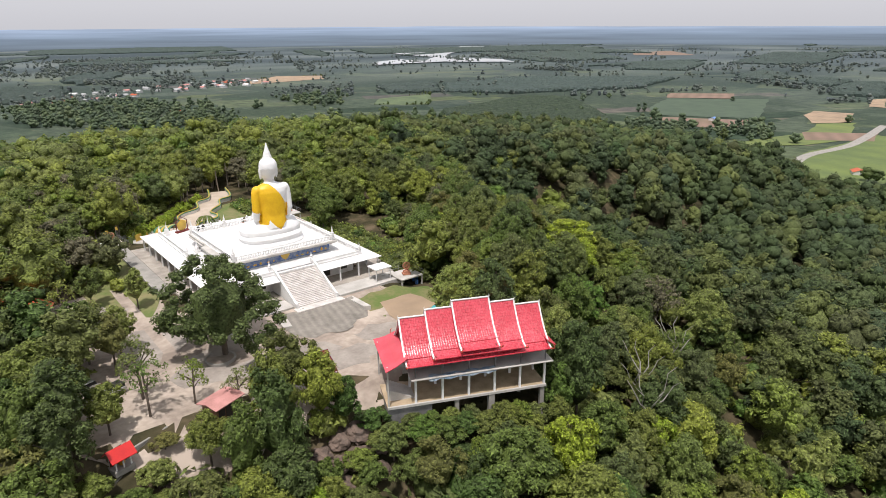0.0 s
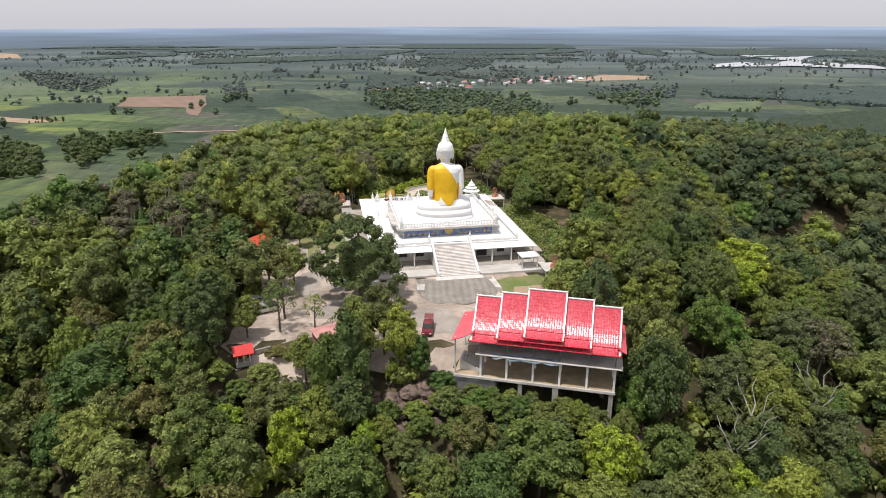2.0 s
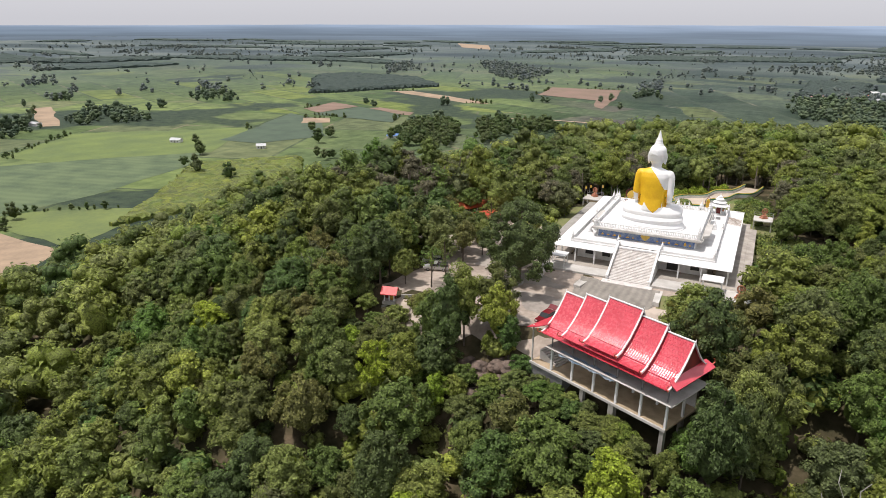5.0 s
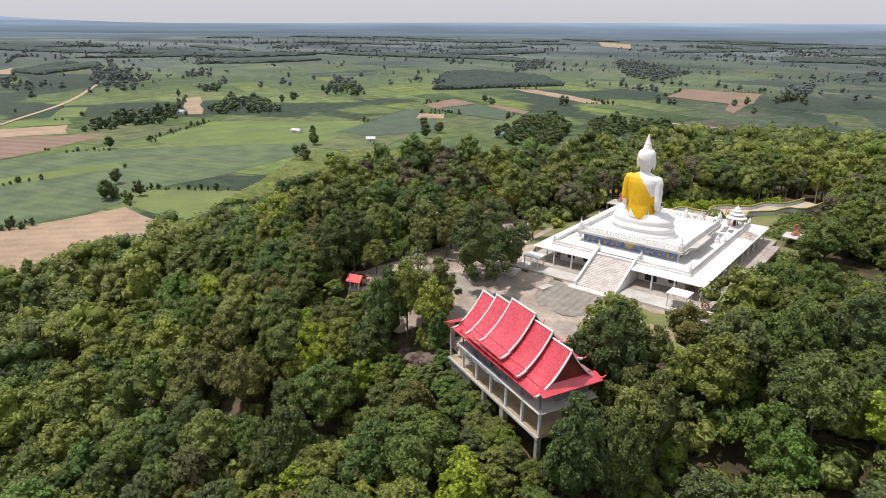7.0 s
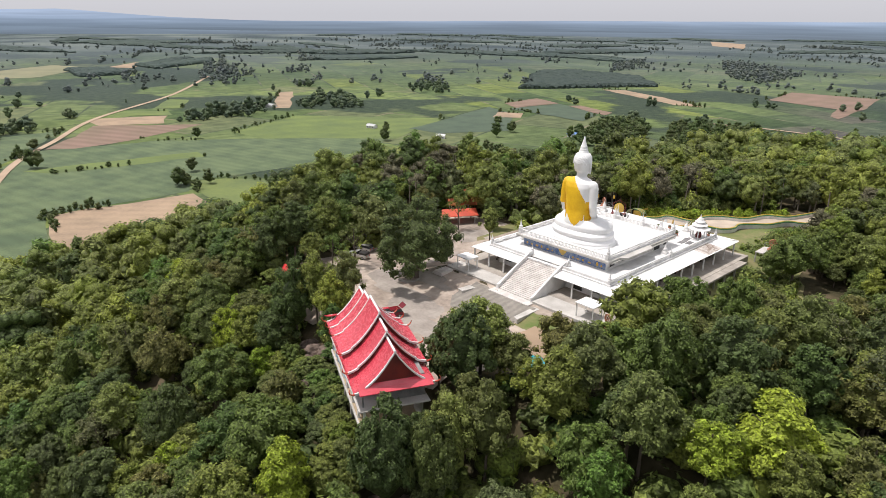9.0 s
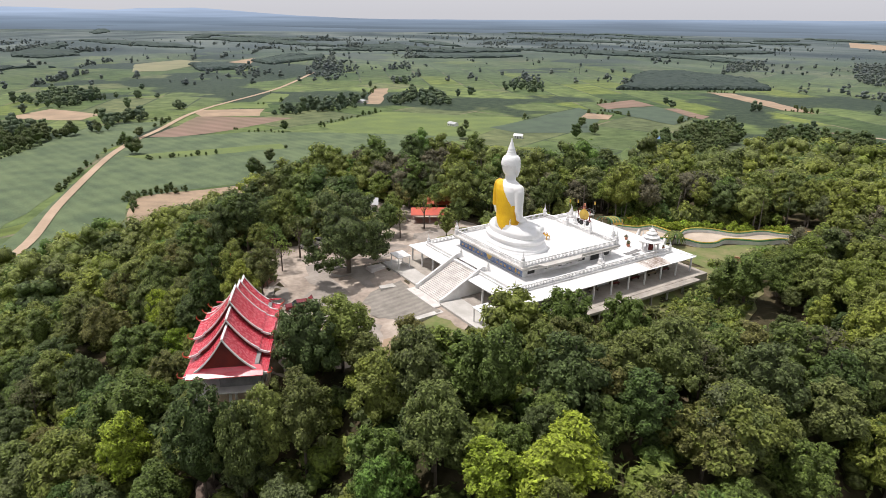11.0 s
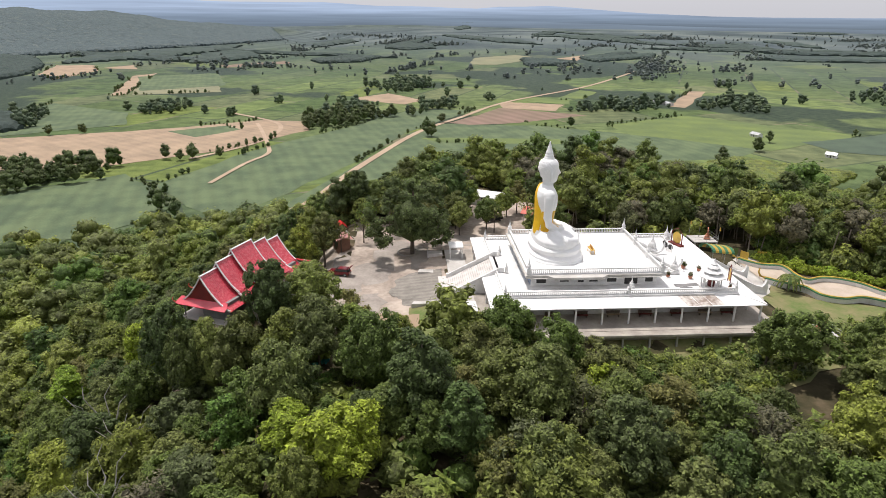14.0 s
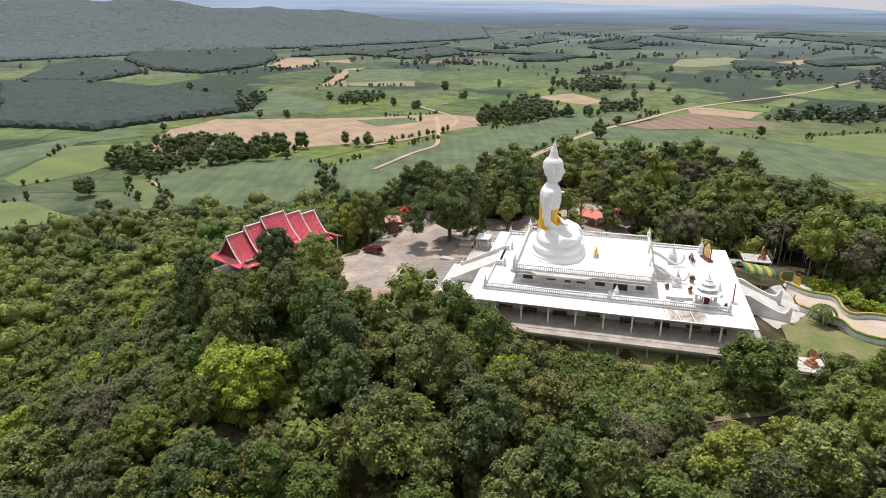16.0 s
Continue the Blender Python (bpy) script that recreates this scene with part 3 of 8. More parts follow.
DIRT_ROAD = material("dirt_road", (0.42, 0.315, 0.225), (0.34, 0.25, 0.175), 0.95, 0.05, 0.5, 0.2)
WATER = material("lake_water", (0.40, 0.42, 0.44), (0.36, 0.38, 0.40), 0.6, 0.002, 0.01, 0.0)
PALE_CROP = material("pale_stubble", (0.225, 0.215, 0.125), (0.165, 0.170, 0.100), 0.95, 0.02, 0.3, 0.3, amount=0.7, rows=(24.0, 30, 0.08))
near_plots = [
    ("cane_field", CANE, [(-262, -98), (-360, -66), (-505, -18), (-560, 10), (-545, 110), (-490, 195), (-425, 280), (-390, 240), (-372, 140), (-378, 70), (-350, 60), (-351, -24), (-256, -46)], "tall green sugar cane beside a dirt road"),
    ("cane_field", CANE, [(-240, -125), (-362, -70), (-508, -22), (-660, 60), (-650, -20), (-540, -80), (-430, -150), (-320, -190)], "tall green sugar cane beyond a dirt road"),
    ("bare_field", SOIL, [(-348, -21), (-343, 59), (-288, 58), (-248, -42)], "bare tan ploughed field at the hill's foot"),
    ("meadow", MEADOW, [(-377, 68), (-288, 61), (-311, 135), (-369, 95)], "bright green meadow by a bare field"),
    ("red_field", SOIL_RED, [(-563, 24), (-669, 91), (-612, 178), (-564, 98), (-552, 43)], "reddish-brown ploughed field beside the dirt road"),
]
paddy_plots = [
    ("paddy", PADDY, [(-549, 182), (-607, 289), (-481, 405), (-417, 284), (-495, 189)], "bright green rice paddy"),
    ("paddy", PADDY, [(-484, -11), (-473, 117), (-450, 113), (-461, 3)], "yellow-green strip through the cane"),
    ("bare_field", SOIL, [(-700, 95), (-720, 109), (-694, 175), (-642, 150), (-667, 94)], "strip of bare tan soil by the road"),
    ("paddy", PADDY, [(-730, 126), (-762, 150), (-735, 190), (-696, 180)], "bright green paddy beside the dirt road"),
    ("paddy", PADDY, [(-764, 183), (-846, 232), (-822, 252), (-746, 210)], "small bright green paddy"),
    ("bare_field", SOIL, [(-680, 299), (-833, 390), (-828, 412), (-666, 316)], "narrow tan plot between hedges"),
    ("crop_patch", DARK_CROP, [(-453, 331), (-472, 397), (-521, 520), (-458, 500), (-380, 400), (-408, 338)], "dark green crop beside a farm"),
]
west_plots = [
    ("bare_field", SOIL, [(-308, -348), (-422, -396), (-486, -389), (-538, -247), (-586, -173), (-576, -126), (-525, -116), (-432, -174), (-382, -236)], "wide bare tan field"),
    ("paddy", PADDY, [(-229, -387), (-332, -427), (-365, -376), (-308, -352), (-265, -345), (-218, -360)], "yellow-green paddy beside a wide bare field"),
    ("crop_patch", CANE, [(-520, -248), (-490, -212), (-529, -182), (-552, -200)], "green patch inside a bare field"),
    ("bare_field", SOIL, [(-769, -83), (-813, -43), (-735, 2), (-703, -24), (-743, -80)], "small bare tan field"),
    ("cane_field", CANE, [(-205, -232), (-262, -296), (-310, -264), (-352, -222), (-300, -176), (-250, -160), (-215, -190)], "rows of green crop below a grove"),
    ("crop_patch", CANE, [(-150, -420), (-300, -470), (-420, -440), (-388, -400), (-345, -432), (-228, -394), (-170, -378)], "green crop beyond a yellow-green paddy"),
    ("meadow", MEADOW, [(-170, -270), (-192, -330), (-160, -372), (-120, -330)], "rough green meadow at the hill's foot"),
    ("crop_patch", CANE, [(-492, -402), (-560, -300), (-640, -330), (-720, -450), (-660, -440), (-570, -392)], "green crop beside the planted woods"),
    ("meadow", MEADOW, [(-250, -304), (-256, -293), (-203, -238), (-195, -251)], "small bright plot by a track"),
    ("bare_field", SOIL, [(-790, -411), (-1058, -481), (-1101, -459), (-795, -393)], "long strip of bare tan soil"),
    ("bare_field", SOIL, [(-1081, -650), (-1242, -698), (-1262, -636), (-1144, -577), (-993, -582)], "tan field under the wooded ridge"),
    ("stubble_field", PALE_CROP, [(-847, -404), (-896, -408), (-903, -299), (-830, -276), (-798, -384)], "pale fallow field"),
]
far_west_plots = [
    ("stubble_field", PALE_CROP, [(-1501, 147), (-1607, 264), (-1494, 307), (-1301, 174), (-1305, 114)], "pale stubble field far down the road"),
    ("bare_field", SOIL, [(-1479, 340), (-1600, 440), (-1540, 430), (-1417, 375)], "tan field far down the road"),
    ("bare_field", SOIL_RED, [(-1270, -390), (-1389, -279), (-1329, -260), (-1220, -369)], "thin strip of brown soil"),
    ("bare_field", SOIL, [(-1199, -595), (-1266, -560), (-1178, -520)], "small tan plot below the ridge"),
    ("crop_patch", CANE, [(-840, -390), (-1040, -470), (-1107, -354), (-910, -290)], "green crop beyond the bare field"),
    ("bare_field", SOIL, [(-1525, 3141), (-1273, 2965), (-1082, 2526), (-1278, 2663)], "pale field near the horizon"),
]
north_plots = [
    ("bare_field", SOIL, [(-552, 817), (-520, 837), (-413, 785), (-339, 737), (-375, 728)], "narrow tan field far off in the plain"),
    ("red_field", SOIL_RED, [(-531, 565), (-539, 639), (-484, 620), (-491, 539)], "reddish ploughed field in the plain"),
    ("red_field", SOIL_RED, [(-457, 608), (-451, 622), (-388, 599), (-380, 572)], "small reddish field beside a dark crop"),
    ("crop_patch", DARK_CROP, [(-493, 526), (-481, 615), (-389, 574), (-369, 513)], "dark green cassava field"),
    ("red_field", SOIL_RED, [(-320, 889), (-337, 1024), (-218, 1033), (-196, 898), (-187, 763), (-201, 777), (-216, 859)], "pinkish-brown ploughed field far off"),
    ("bare_field", SOIL, [(-479, 492), (-452, 507), (-428, 476), (-454, 456)], "small tan plot by a farm"),
    ("bare_field", SOIL, [(514, 1255), (638, 1375), (729, 1316), (680, 1221), (499, 1202)], "pale brown field beyond the village"),
    ("crop_patch", CANE, [(538, 784), (649, 790), (546, 664), (484, 720)], "green crop between planted woods"),
]
east_plots = [
    ("meadow", MEADOW, [(434, 468), (455, 418), (479, 372), (434, 332), (406, 353), (373, 348), (381, 398)], "green clearing with a house in the forest"),
    ("paddy", PADDY, [(440, 40), (470, 100), (560, 135), (720, 130), (700, 30)], "bright green paddy at the edge of the forest"),
    ("meadow", MEADOW, [(538, 191), (608, 153), (660, 138), (800, 180), (760, 205), (680, 185), (600, 200)], "green meadow crossed by a road"),
    ("red_field", SOIL_RED, [(954, 522), (1021, 445), (946, 408), (885, 484)], "reddish ploughed field"),
    ("red_field", SOIL_RED, [(651, 366), (675, 365), (733, 272), (680, 247), (634, 278), (660, 319)], "long brown ploughed field"),
    ("bare_field", SOIL, [(829, 249), (879, 258), (891, 214), (802, 185), (760, 211)], "tan field with a green edge"),
    ("red_field", SOIL_RED, [(684, 189), (736, 135), (677, 118), (636, 167)], "brown strip beside the grey road"),
    ("bare_field", SOIL, [(1083, 262), (1114, 253), (985, 210), (982, 229)], "narrow tan field"),
    ("crop_patch", DARK_CROP, [(743, 420), (872, 476), (977, 366), (756, 272), (688, 375)], "dark green crop in long rows"),
    ("red_field", SOIL_RED, [(2338, 1595), (2583, 1575), (2288, 1272), (2137, 1443)], "brown field near the reservoir"),
]
plots = near_plots + paddy_plots + west_plots + far_west_plots + north_plots + east_plots
for i, (name, mat, outline, label) in enumerate(plots):
    draped(ragged(outline, 20, 2.0, i), 0.14 + 0.008 * i, 60.0, name, mat, label)


def ribbon(points, width, lift, name, mat, label):
    """A road along points, laid on the land."""
    left, right = [], []
    pts = [Vector((x, y, 0)) for x, y in points]
    for i, p in enumerate(pts):
        way = (pts[min(i + 1, len(pts) - 1)] - pts[max(i - 1, 0)]).normalized()
        side = Vector((-way.y, way.x, 0)) * width / 2
        left.append(p + side)
        right.append(p - side)
    v = [(p.x, p.y, at(p.x, p.y) + lift) for pair in zip(left, right) for p in pair]
    q = [(2 * i, 2 * i + 1, 2 * i + 3, 2 * i + 2) for i in range(len(pts) - 1)]
    return tagged(new(name, sheet_from(v, q, name, mat)), label, "road", kind="structure")


def smooth_line(points, n=8):
    """Points along a soft curve through the given ones."""
    out = []
    for i in range(len(points) - 1):
        a, b, c, d = (Vector((*points[min(max(k, 0), len(points) - 1)], 0)) for k in (i - 1, i, i + 1, i + 2))
        for k in range(n):
            t = k / n
            p = 0.5 * ((2 * b) + (c - a) * t + (2 * a - 5 * b + 4 * c - d) * t * t + (3 * b - a - 3 * c + d) * t ** 3)
            out.append((p.x, p.y))
    return out + [tuple(points[-1])]


ribbon(smooth_line([(-225, -112), (-272, -83), (-360, -60), (-507, -12), (-600, 38), (-723, 108), (-900, 260), (-1150, 420)]), 5.5, 0.55, "road_west", DIRT_ROAD, "long orange dirt road through the cane")
ribbon(smooth_line([(-400, -190), (-470, -150), (-560, -150), (-640, -220)]), 4.5, 0.55, "road_field", DIRT_ROAD, "dirt track beside a bare field")
ribbon(smooth_line([(-566, -173), (-517, -158), (-447, -139), (-415, -134), (-381, -144), (-324, -154)]), 3.5, 0.6, "track_field", DIRT_ROAD, "pale track across a bare field")
ribbon(smooth_line([(-272, 607), (-214, 621), (-144, 621), (-86, 614)]), 5.0, 0.6, "road_north", DIRT_ROAD, "pale straight road between fields")
ribbon(smooth_line([(-256, -292), (-235, -265), (-209, -241)]), 2.5, 0.6, "track_plot", DIRT_ROAD, "narrow pale track between plots")
ribbon(smooth_line([(450, 80), (481, 101), (511, 119), (560, 128), (645, 125), (800, 150)]), 9.0, 0.6, "road_east", CONCRETE, "grey paved road past small houses")
draped(ragged([(1675, 2536), (2066, 2520), (2351, 2702), (2419, 2617), (2074, 2377), (1725, 2052), (1520, 1790), (1540, 1570), (1468, 1394), (1315, 1560), (1046, 1573), (1113, 1685), (1290, 1790), (1300, 1650), (1490, 1850), (1567, 2232)], 70, 12, 5), 3.0, 120, "lake", WATER, "pale reservoir among the fields")


# ---- statue ----
def statue():
    """A seated white figure in one mesh: lotus base, folded legs, trunk, arm masses, head with a pointed crown, gold cloth over one shoulder."""
    bm = bmesh.new()

    def form(sections, seg=28, power=2.3):
        """Skin over level sections (z, half width x, half depth y, centre x, centre y)."""
        rings = []
        for z, a, b, cx, cy in sections:
            ring = []
            for i in range(seg):
                t = 2 * math.pi * i / seg
                c, s = math.cos(t), math.sin(t)
                ring.append(bm.verts.new((cx + a * math.copysign(abs(c) ** (2 / power), c), cy + b * math.copysign(abs(s) ** (2 / power), s), z)))
            rings.append(ring)
        for lo, hi in zip(rings, rings[1:]):
            for i in range(seg):
                bm.faces.new((lo[i], lo[(i + 1) % seg], hi[(i + 1) % seg], hi[i]))
        bm.faces.new(rings[0][::-1])
        bm.faces.new(rings[-1])

    # tiered base
    form([(6.6, 6.6, 4.9, 0, 1.7), (7.0, 6.6, 4.9, 0, 1.7), (7.2, 6.3, 4.6, 0, 1.7), (7.45, 6.4, 4.7, 0, 1.7), (7.8, 6.1, 4.45, 0, 1.7), (8.1, 5.75, 4.1, 0, 1.7), (8.3, 6.0, 4.35, 0, 1.7), (8.8, 6.1, 4.45, 0, 1.7), (9.1, 5.8, 4.2, 0, 1.7), (9.25, 5.2, 3.7, 0, 1.7)], 40)
    # folded legs
    form([(9.0, 5.5, 3.4, 0, 1.6), (9.5, 5.85, 3.8, 0, 1.7), (10.1, 5.8, 3.8, 0, 1.7), (10.7, 5.3, 3.4, 0, 1.6), (11.15, 4.3, 2.8, 0, 1.2), (11.45, 3.0, 2.0, 0, 0.6)], 36, 2.2)
    for sx in (-1, 1):
        tube([(sx * 1.8, 0.4, 10.9), (sx * 3.8, 1.3, 10.75), (sx * 5.0, 2.6, 10.35), (sx * 3.8, 4.3, 10.1), (sx * 1.2, 5.0, 10.15)], 1.05, 12, bm, 0.75)
    # trunk
    form([(10.6, 2.55, 1.75, 0, -0.35), (11.6, 2.4, 1.65, 0, -0.35), (13.0, 2.3, 1.55, 0, -0.3), (14.6, 2.5, 1.7, 0, -0.2), (16.0, 2.75, 1.85, 0, -0.1), (17.3, 2.95, 1.8, 0, -0.1), (18.1, 2.85, 1.5, 0, -0.15), (18.6, 2.2, 1.15, 0, -0.15), (18.95, 1.15, 0.95, 0, -0.1)], 32)
    # arm masses
    for sx in (-1, 1):
        tube([(sx * 2.5, -0.15, 18.0), (sx * 2.95, -0.2, 17.3), (sx * 3.1, -0.3, 15.8), (sx * 3.2, -0.35, 14.0), (sx * 3.1, 0.0, 12.7), (sx * 2.8, 0.9, 12.0), (sx * 1.6, 2.3, 11.4), (sx * 0.4, 2.9, 11.3)], 0.92, 14, bm, 0.5)
        blob(sx * 2.6, -0.15, 17.7, 1.05, 1.0, 0.95, 14, 8, bm)
    # neck, head, ears, crown
    form([(18.6, 1.05, 0.95, 0, 0.0), (19.2, 0.95, 0.92, 0, 0.05), (19.9, 1.0, 1.0, 0, 0.1)], 20, 2.0)
    form([(19.35, 0.55, 0.5, 0, 0.75), (19.7, 1.05, 1.1, 0, 0.4), (20.4, 1.4, 1.5, 0, 0.2), (21.2, 1.52, 1.65, 0, 0.1), (22.0, 1.55, 1.68, 0, 0.05), (22.7, 1.42, 1.5, 0, 0.0), (23.2, 1.1, 1.15, 0, 0.0), (23.5, 0.7, 0.7, 0, 0.0)], 24, 2.1)
    for sx in (-1, 1):
        tube([(sx * 1.5, 0.1, 21.9), (sx * 1.68, 0.1, 21.2), (sx * 1.66, 0.15, 20.4), (sx * 1.5, 0.2, 19.7)], 0.24, 8, bm, 0.18)
    tube([(0, 1.62, 21.6), (0, 1.98, 20.9), (0, 1.7, 20.75)], 0.19, 8, bm, 0.22)
    for i in range(150):                        # rows of curls on the crown of the head
        a, k = i * 2.39996, (i + 0.5) / 150
        z = 23.25 - 1.75 * k
        rr = np.interp(z, [21.4, 22.0, 22.7, 23.2, 23.4], [1.58, 1.58, 1.45, 1.12, 0.8])
        if math.sin(a) < 0.55 or z > 22.2:
            blob(rr * math.cos(a), rr * 1.06 * math.sin(a), z, 0.15, 0.15, 0.13, 6, 4, bm)
    lathe([(0.85, 0), (0.9, 0.25), (0.7, 0.4), (0.78, 0.6), (0.6, 0.85), (0.66, 1.05), (0.5, 1.35), (0.36, 1.8), (0.22, 2.35), (0.12, 2.75), (0.1, 2.98)], 0, 0, 23.35, 16, bm)
    bmesh.ops.recalc_face_normals(bm, faces=bm.faces)
    # one skin over all forms
    rough = new("seated_statue", solid("seated_statue", bm, STATUE_WHITE))
    skin = rough.modifiers.new("skin", "REMESH")
    skin.mode, skin.voxel_size = "VOXEL", 0.11
    soft = rough.modifiers.new("soft", "SMOOTH")
    soft.factor, soft.iterations = 0.5, 3
    me = bpy.data.meshes.new_from_object(rough.evaluated_get(bpy.context.evaluated_depsgraph_get()))
    rough.modifiers.clear()
    rough.data = me
    me.materials.clear()
    me.materials.append(STATUE_WHITE)
    me.materials.append(ROBE)
    # gold cloth: over one shoulder, down the back, round the waist
    for f in me.polygons:
        f.use_smooth = True
        x, y, z = f.center
        if not 10.2 < z < 18.95:
            continue
        right = np.interp(z, [10.2, 11.0, 12.2, 13, 14, 15, 16, 17, 18, 18.95], [0.6, 1.35, 1.95, 2.2, 2.25, 2.1, 1.6, 1.0, 0.2, -0.7])
        left = np.interp(z, [10.2, 10.8, 11.6, 12.5, 13.4, 14.1, 14.4], [0.6, -0.2, -0.9, -1.5, -2.0, -2.6, -9.0])
        back = y < 0.35 and left < x < right and (abs(x) < 2.35 or x < 0)
        waist = 0.2 - 0.9 * max(0.0, y) < 0.6 and abs(x) < 2.75 and 11.4 < z < 14.9 + 0.5 * max(0.0, -x) and y > -1.7 and y < 1.75 and (x < 2.0 or y > -1.2)
        arm = x < -2.2 and 14.2 + 0.5 * y < z and y < 1.2
        if back or waist or arm:
            f.material_index = 1
    return tagged(rough, "giant white seated statue with golden cloth on a tiered base", "statue")


statue()


# ---- temple ----
temple = thing("temple", "white two-storey temple platform with wide canopy roofs and balustrades", "temple")
part("platform", box(-18.4, 18.4, -12.6, 33.6, -2.6, 0.75), DECK, temple, "weathered tan-grey concrete platform floor")
low = part("lower_wall", box(-12.4, 12.4, -7.4, 28.4, 0.75, 4.25), WHITE, temple)
part("lower_terrace", box(-13.7, 13.7, -9.0, 28.8, 4.25, 4.55, None, 0.04), WHITE, temple)


def canopy_side(a, b, c, d, z_out, z_in, thick=0.09):
    """A roof sheet: outer edge a-b, inner edge d-c."""
    bm = bmesh.new()
    pts = [(*a, z_out), (*b, z_out), (*c, z_in), (*d, z_in)]
    v = [bm.verts.new((x, y, z - t)) for t in (thick, 0) for x, y, z in pts]
    for q in ((3, 2, 1, 0), (4, 5, 6, 7), (0, 1, 5, 4), (1, 2, 6, 5), (2, 3, 7, 6), (3, 0, 4, 7)):
        bm.faces.new([v[i] for i in q])
    return bm


X0, X1, Y0, Y1 = -16.5, 16.7, -11.2, 32.0
XI, YA, YB = 13.2, -8.6, 28.6
canopy_parts = [
    ("canopy_east", canopy_side((X1, Y0), (X1, Y1), (XI, YB), (XI, YA), 3.75, 4.30)),
    ("canopy_west", canopy_side((X0, Y1), (X0, Y0), (-XI, YA), (-XI, YB), 3.85, 4.30)),
    ("canopy_south", canopy_side((X0, Y0), (-4.6, Y0), (-4.6, YA), (-XI, YA), 3.80, 4.30)),
    ("canopy_south", canopy_side((3.8, Y0), (X1, Y0), (XI, YA), (3.8, YA), 3.75, 4.30)),
    ("canopy_north", canopy_side((X1, Y1), (X0, Y1), (-XI, YB), (XI, YB), 3.90, 4.30)),
]
for name, bm in canopy_parts:
    sheet = part(name.split("_")[0], bm, ROOF_WHITE, temple, "white sheet canopy roof")
    if name == "canopy_east":                    # rusted sheets near the front corner
        RUST = material("rust_stain", (0.24, 0.185, 0.15), (0.60, 0.56, 0.52), 0.7, 0.5, 2.0, 0.1, amount=0.45)
        for ya, yb in ((19.4, 21.4), (21.5, 23.4), (23.5, 25.4)):
            part("rusted_sheet", canopy_side((16.5, ya), (16.5, yb), (13.5, yb - 0.6), (13.5, ya - 0.6), 3.79, 4.27, 0.01), RUST, sheet, "rust-stained roof sheet")


def post(x, y, z0, z1, w=0.13, mat=WHITE, parent=temple, name="post"):
    part(name, box(x - w, x + w, y - w, y + w, z0, z1, None, 0.02), mat, parent)


for y in np.arange(-10.6, 32, 4.2):
    post(16.1, y, 0.75, 3.72)
    post(-16.0, y, 0.75, 3.8)
for x in (-12.0, -8.2, 7.6, 11.6):
    post(x, -10.8, 0.75, 3.75)
for x in (-12, -7.5, 7.5, 12):
    post(x, 31.5, 0.75, 3.85)


def opening(x, y, z, w, h, side, parent=temple, name="window"):
    """A dark window or doorway set in a proud white frame; side: the wall's outward way."""
    sx, sy = side
    d = 0.06
    fr = bmesh.new()
    for u0, u1, a, b in ((-w / 2 - 0.1, -w / 2, 0, h), (w / 2, w / 2 + 0.1, 0, h), (-w / 2 - 0.1, w / 2 + 0.1, h, h + 0.1), (-w / 2 - 0.1, w / 2 + 0.1, -0.08, 0)):
        if sx:
            box(min(x, x + sx * d * 2), max(x, x + sx * d * 2), y + u0, y + u1, z + a, z + b, fr)
        else:
            box(x + u0, x + u1, min(y, y + sy * d * 2), max(y, y + sy * d * 2), z + a, z + b, fr)
    frame_ob = part(name, fr, WHITE, parent)
    pane = box(min(x, x + sx * 0.03), max(x, x + sx * 0.03), y - w / 2, y + w / 2, z, z + h) if sx else box(x - w / 2, x + w / 2, min(y, y + sy * 0.03), max(y, y + sy * 0.03), z, z + h)
    part("pane", pane, DARK, frame_ob, "dark unlit opening")


for y in (-4, 1, 6, 11, 16, 21, 26):
    opening(12.4, y, 1.6, 1.9, 1.3, (1, 0))
    opening(-12.4, y, 1.6, 1.9, 1.3, (-1, 0))
for x, w in ((-10, 1.6), (-6.6, 1.6), (6.2, 2.2), (10.2, 1.6)):
    opening(x, -7.4, 1.0 if w > 2 else 1.6, w, 2.1 if w > 2 else 1.2, (0, -1), name="door" if w > 2 else "window")

# upper storey
part("upper_wall", box(-9.4, 9.4, -3.9, 16.9, 4.55, 6.35), WHITE, temple)
part("upper_slab", box(-10.5, 10.5, -5.0, 18.0, 6.35, 6.75, None, 0.05), PALE_CONCRETE, temple, "weathered white slab edge")
for sx in (-1, 1):                              # flared cornice and the projecting bays at the sides
    part("cornice", extrude_y([(sx * 9.4, 5.85), (sx * 9.4, 6.34), (sx * 10.75, 6.34), (sx * 10.75, 6.22)], -4.2, 17.2), PALE_CONCRETE, temple, "weathered flared cornice")
    part("bay_slab", slab([(sx * 10.5, -1.6), (sx * 11.6, -0.6), (sx * 11.6, 7.4), (sx * 10.5, 8.4)], 6.34, 6.76), PALE_CONCRETE, temple, "projecting white slab bay")
part("cornice", box(-10.4, 10.4, -4.75, -3.9, 6.2, 6.34), PALE_CONCRETE, temple, "weathered flared cornice")
part("upper_terrace", box(-10.2, 10.2, -4.7, 17.7, 6.75, 6.80), WHITE, temple)
for y, w, h in ((-2.2, 1.6, 0.8), (1.6, 1.5, 0.45), (4.3, 1.0, 0.7), (6.4, 1.4, 0.6), (9.4, 1.6, 0.75), (15.6, 1.3, 0.9)):
    opening(9.4, y, 4.95 + (0.9 - h) / 2, w, h, (1, 0))
    opening(-9.4, y, 4.95 + (0.9 - h) / 2, w, h, (-1, 0))
opening(9.4, 12.6, 4.6, 2.2, 1.6, (1, 0), name="door")

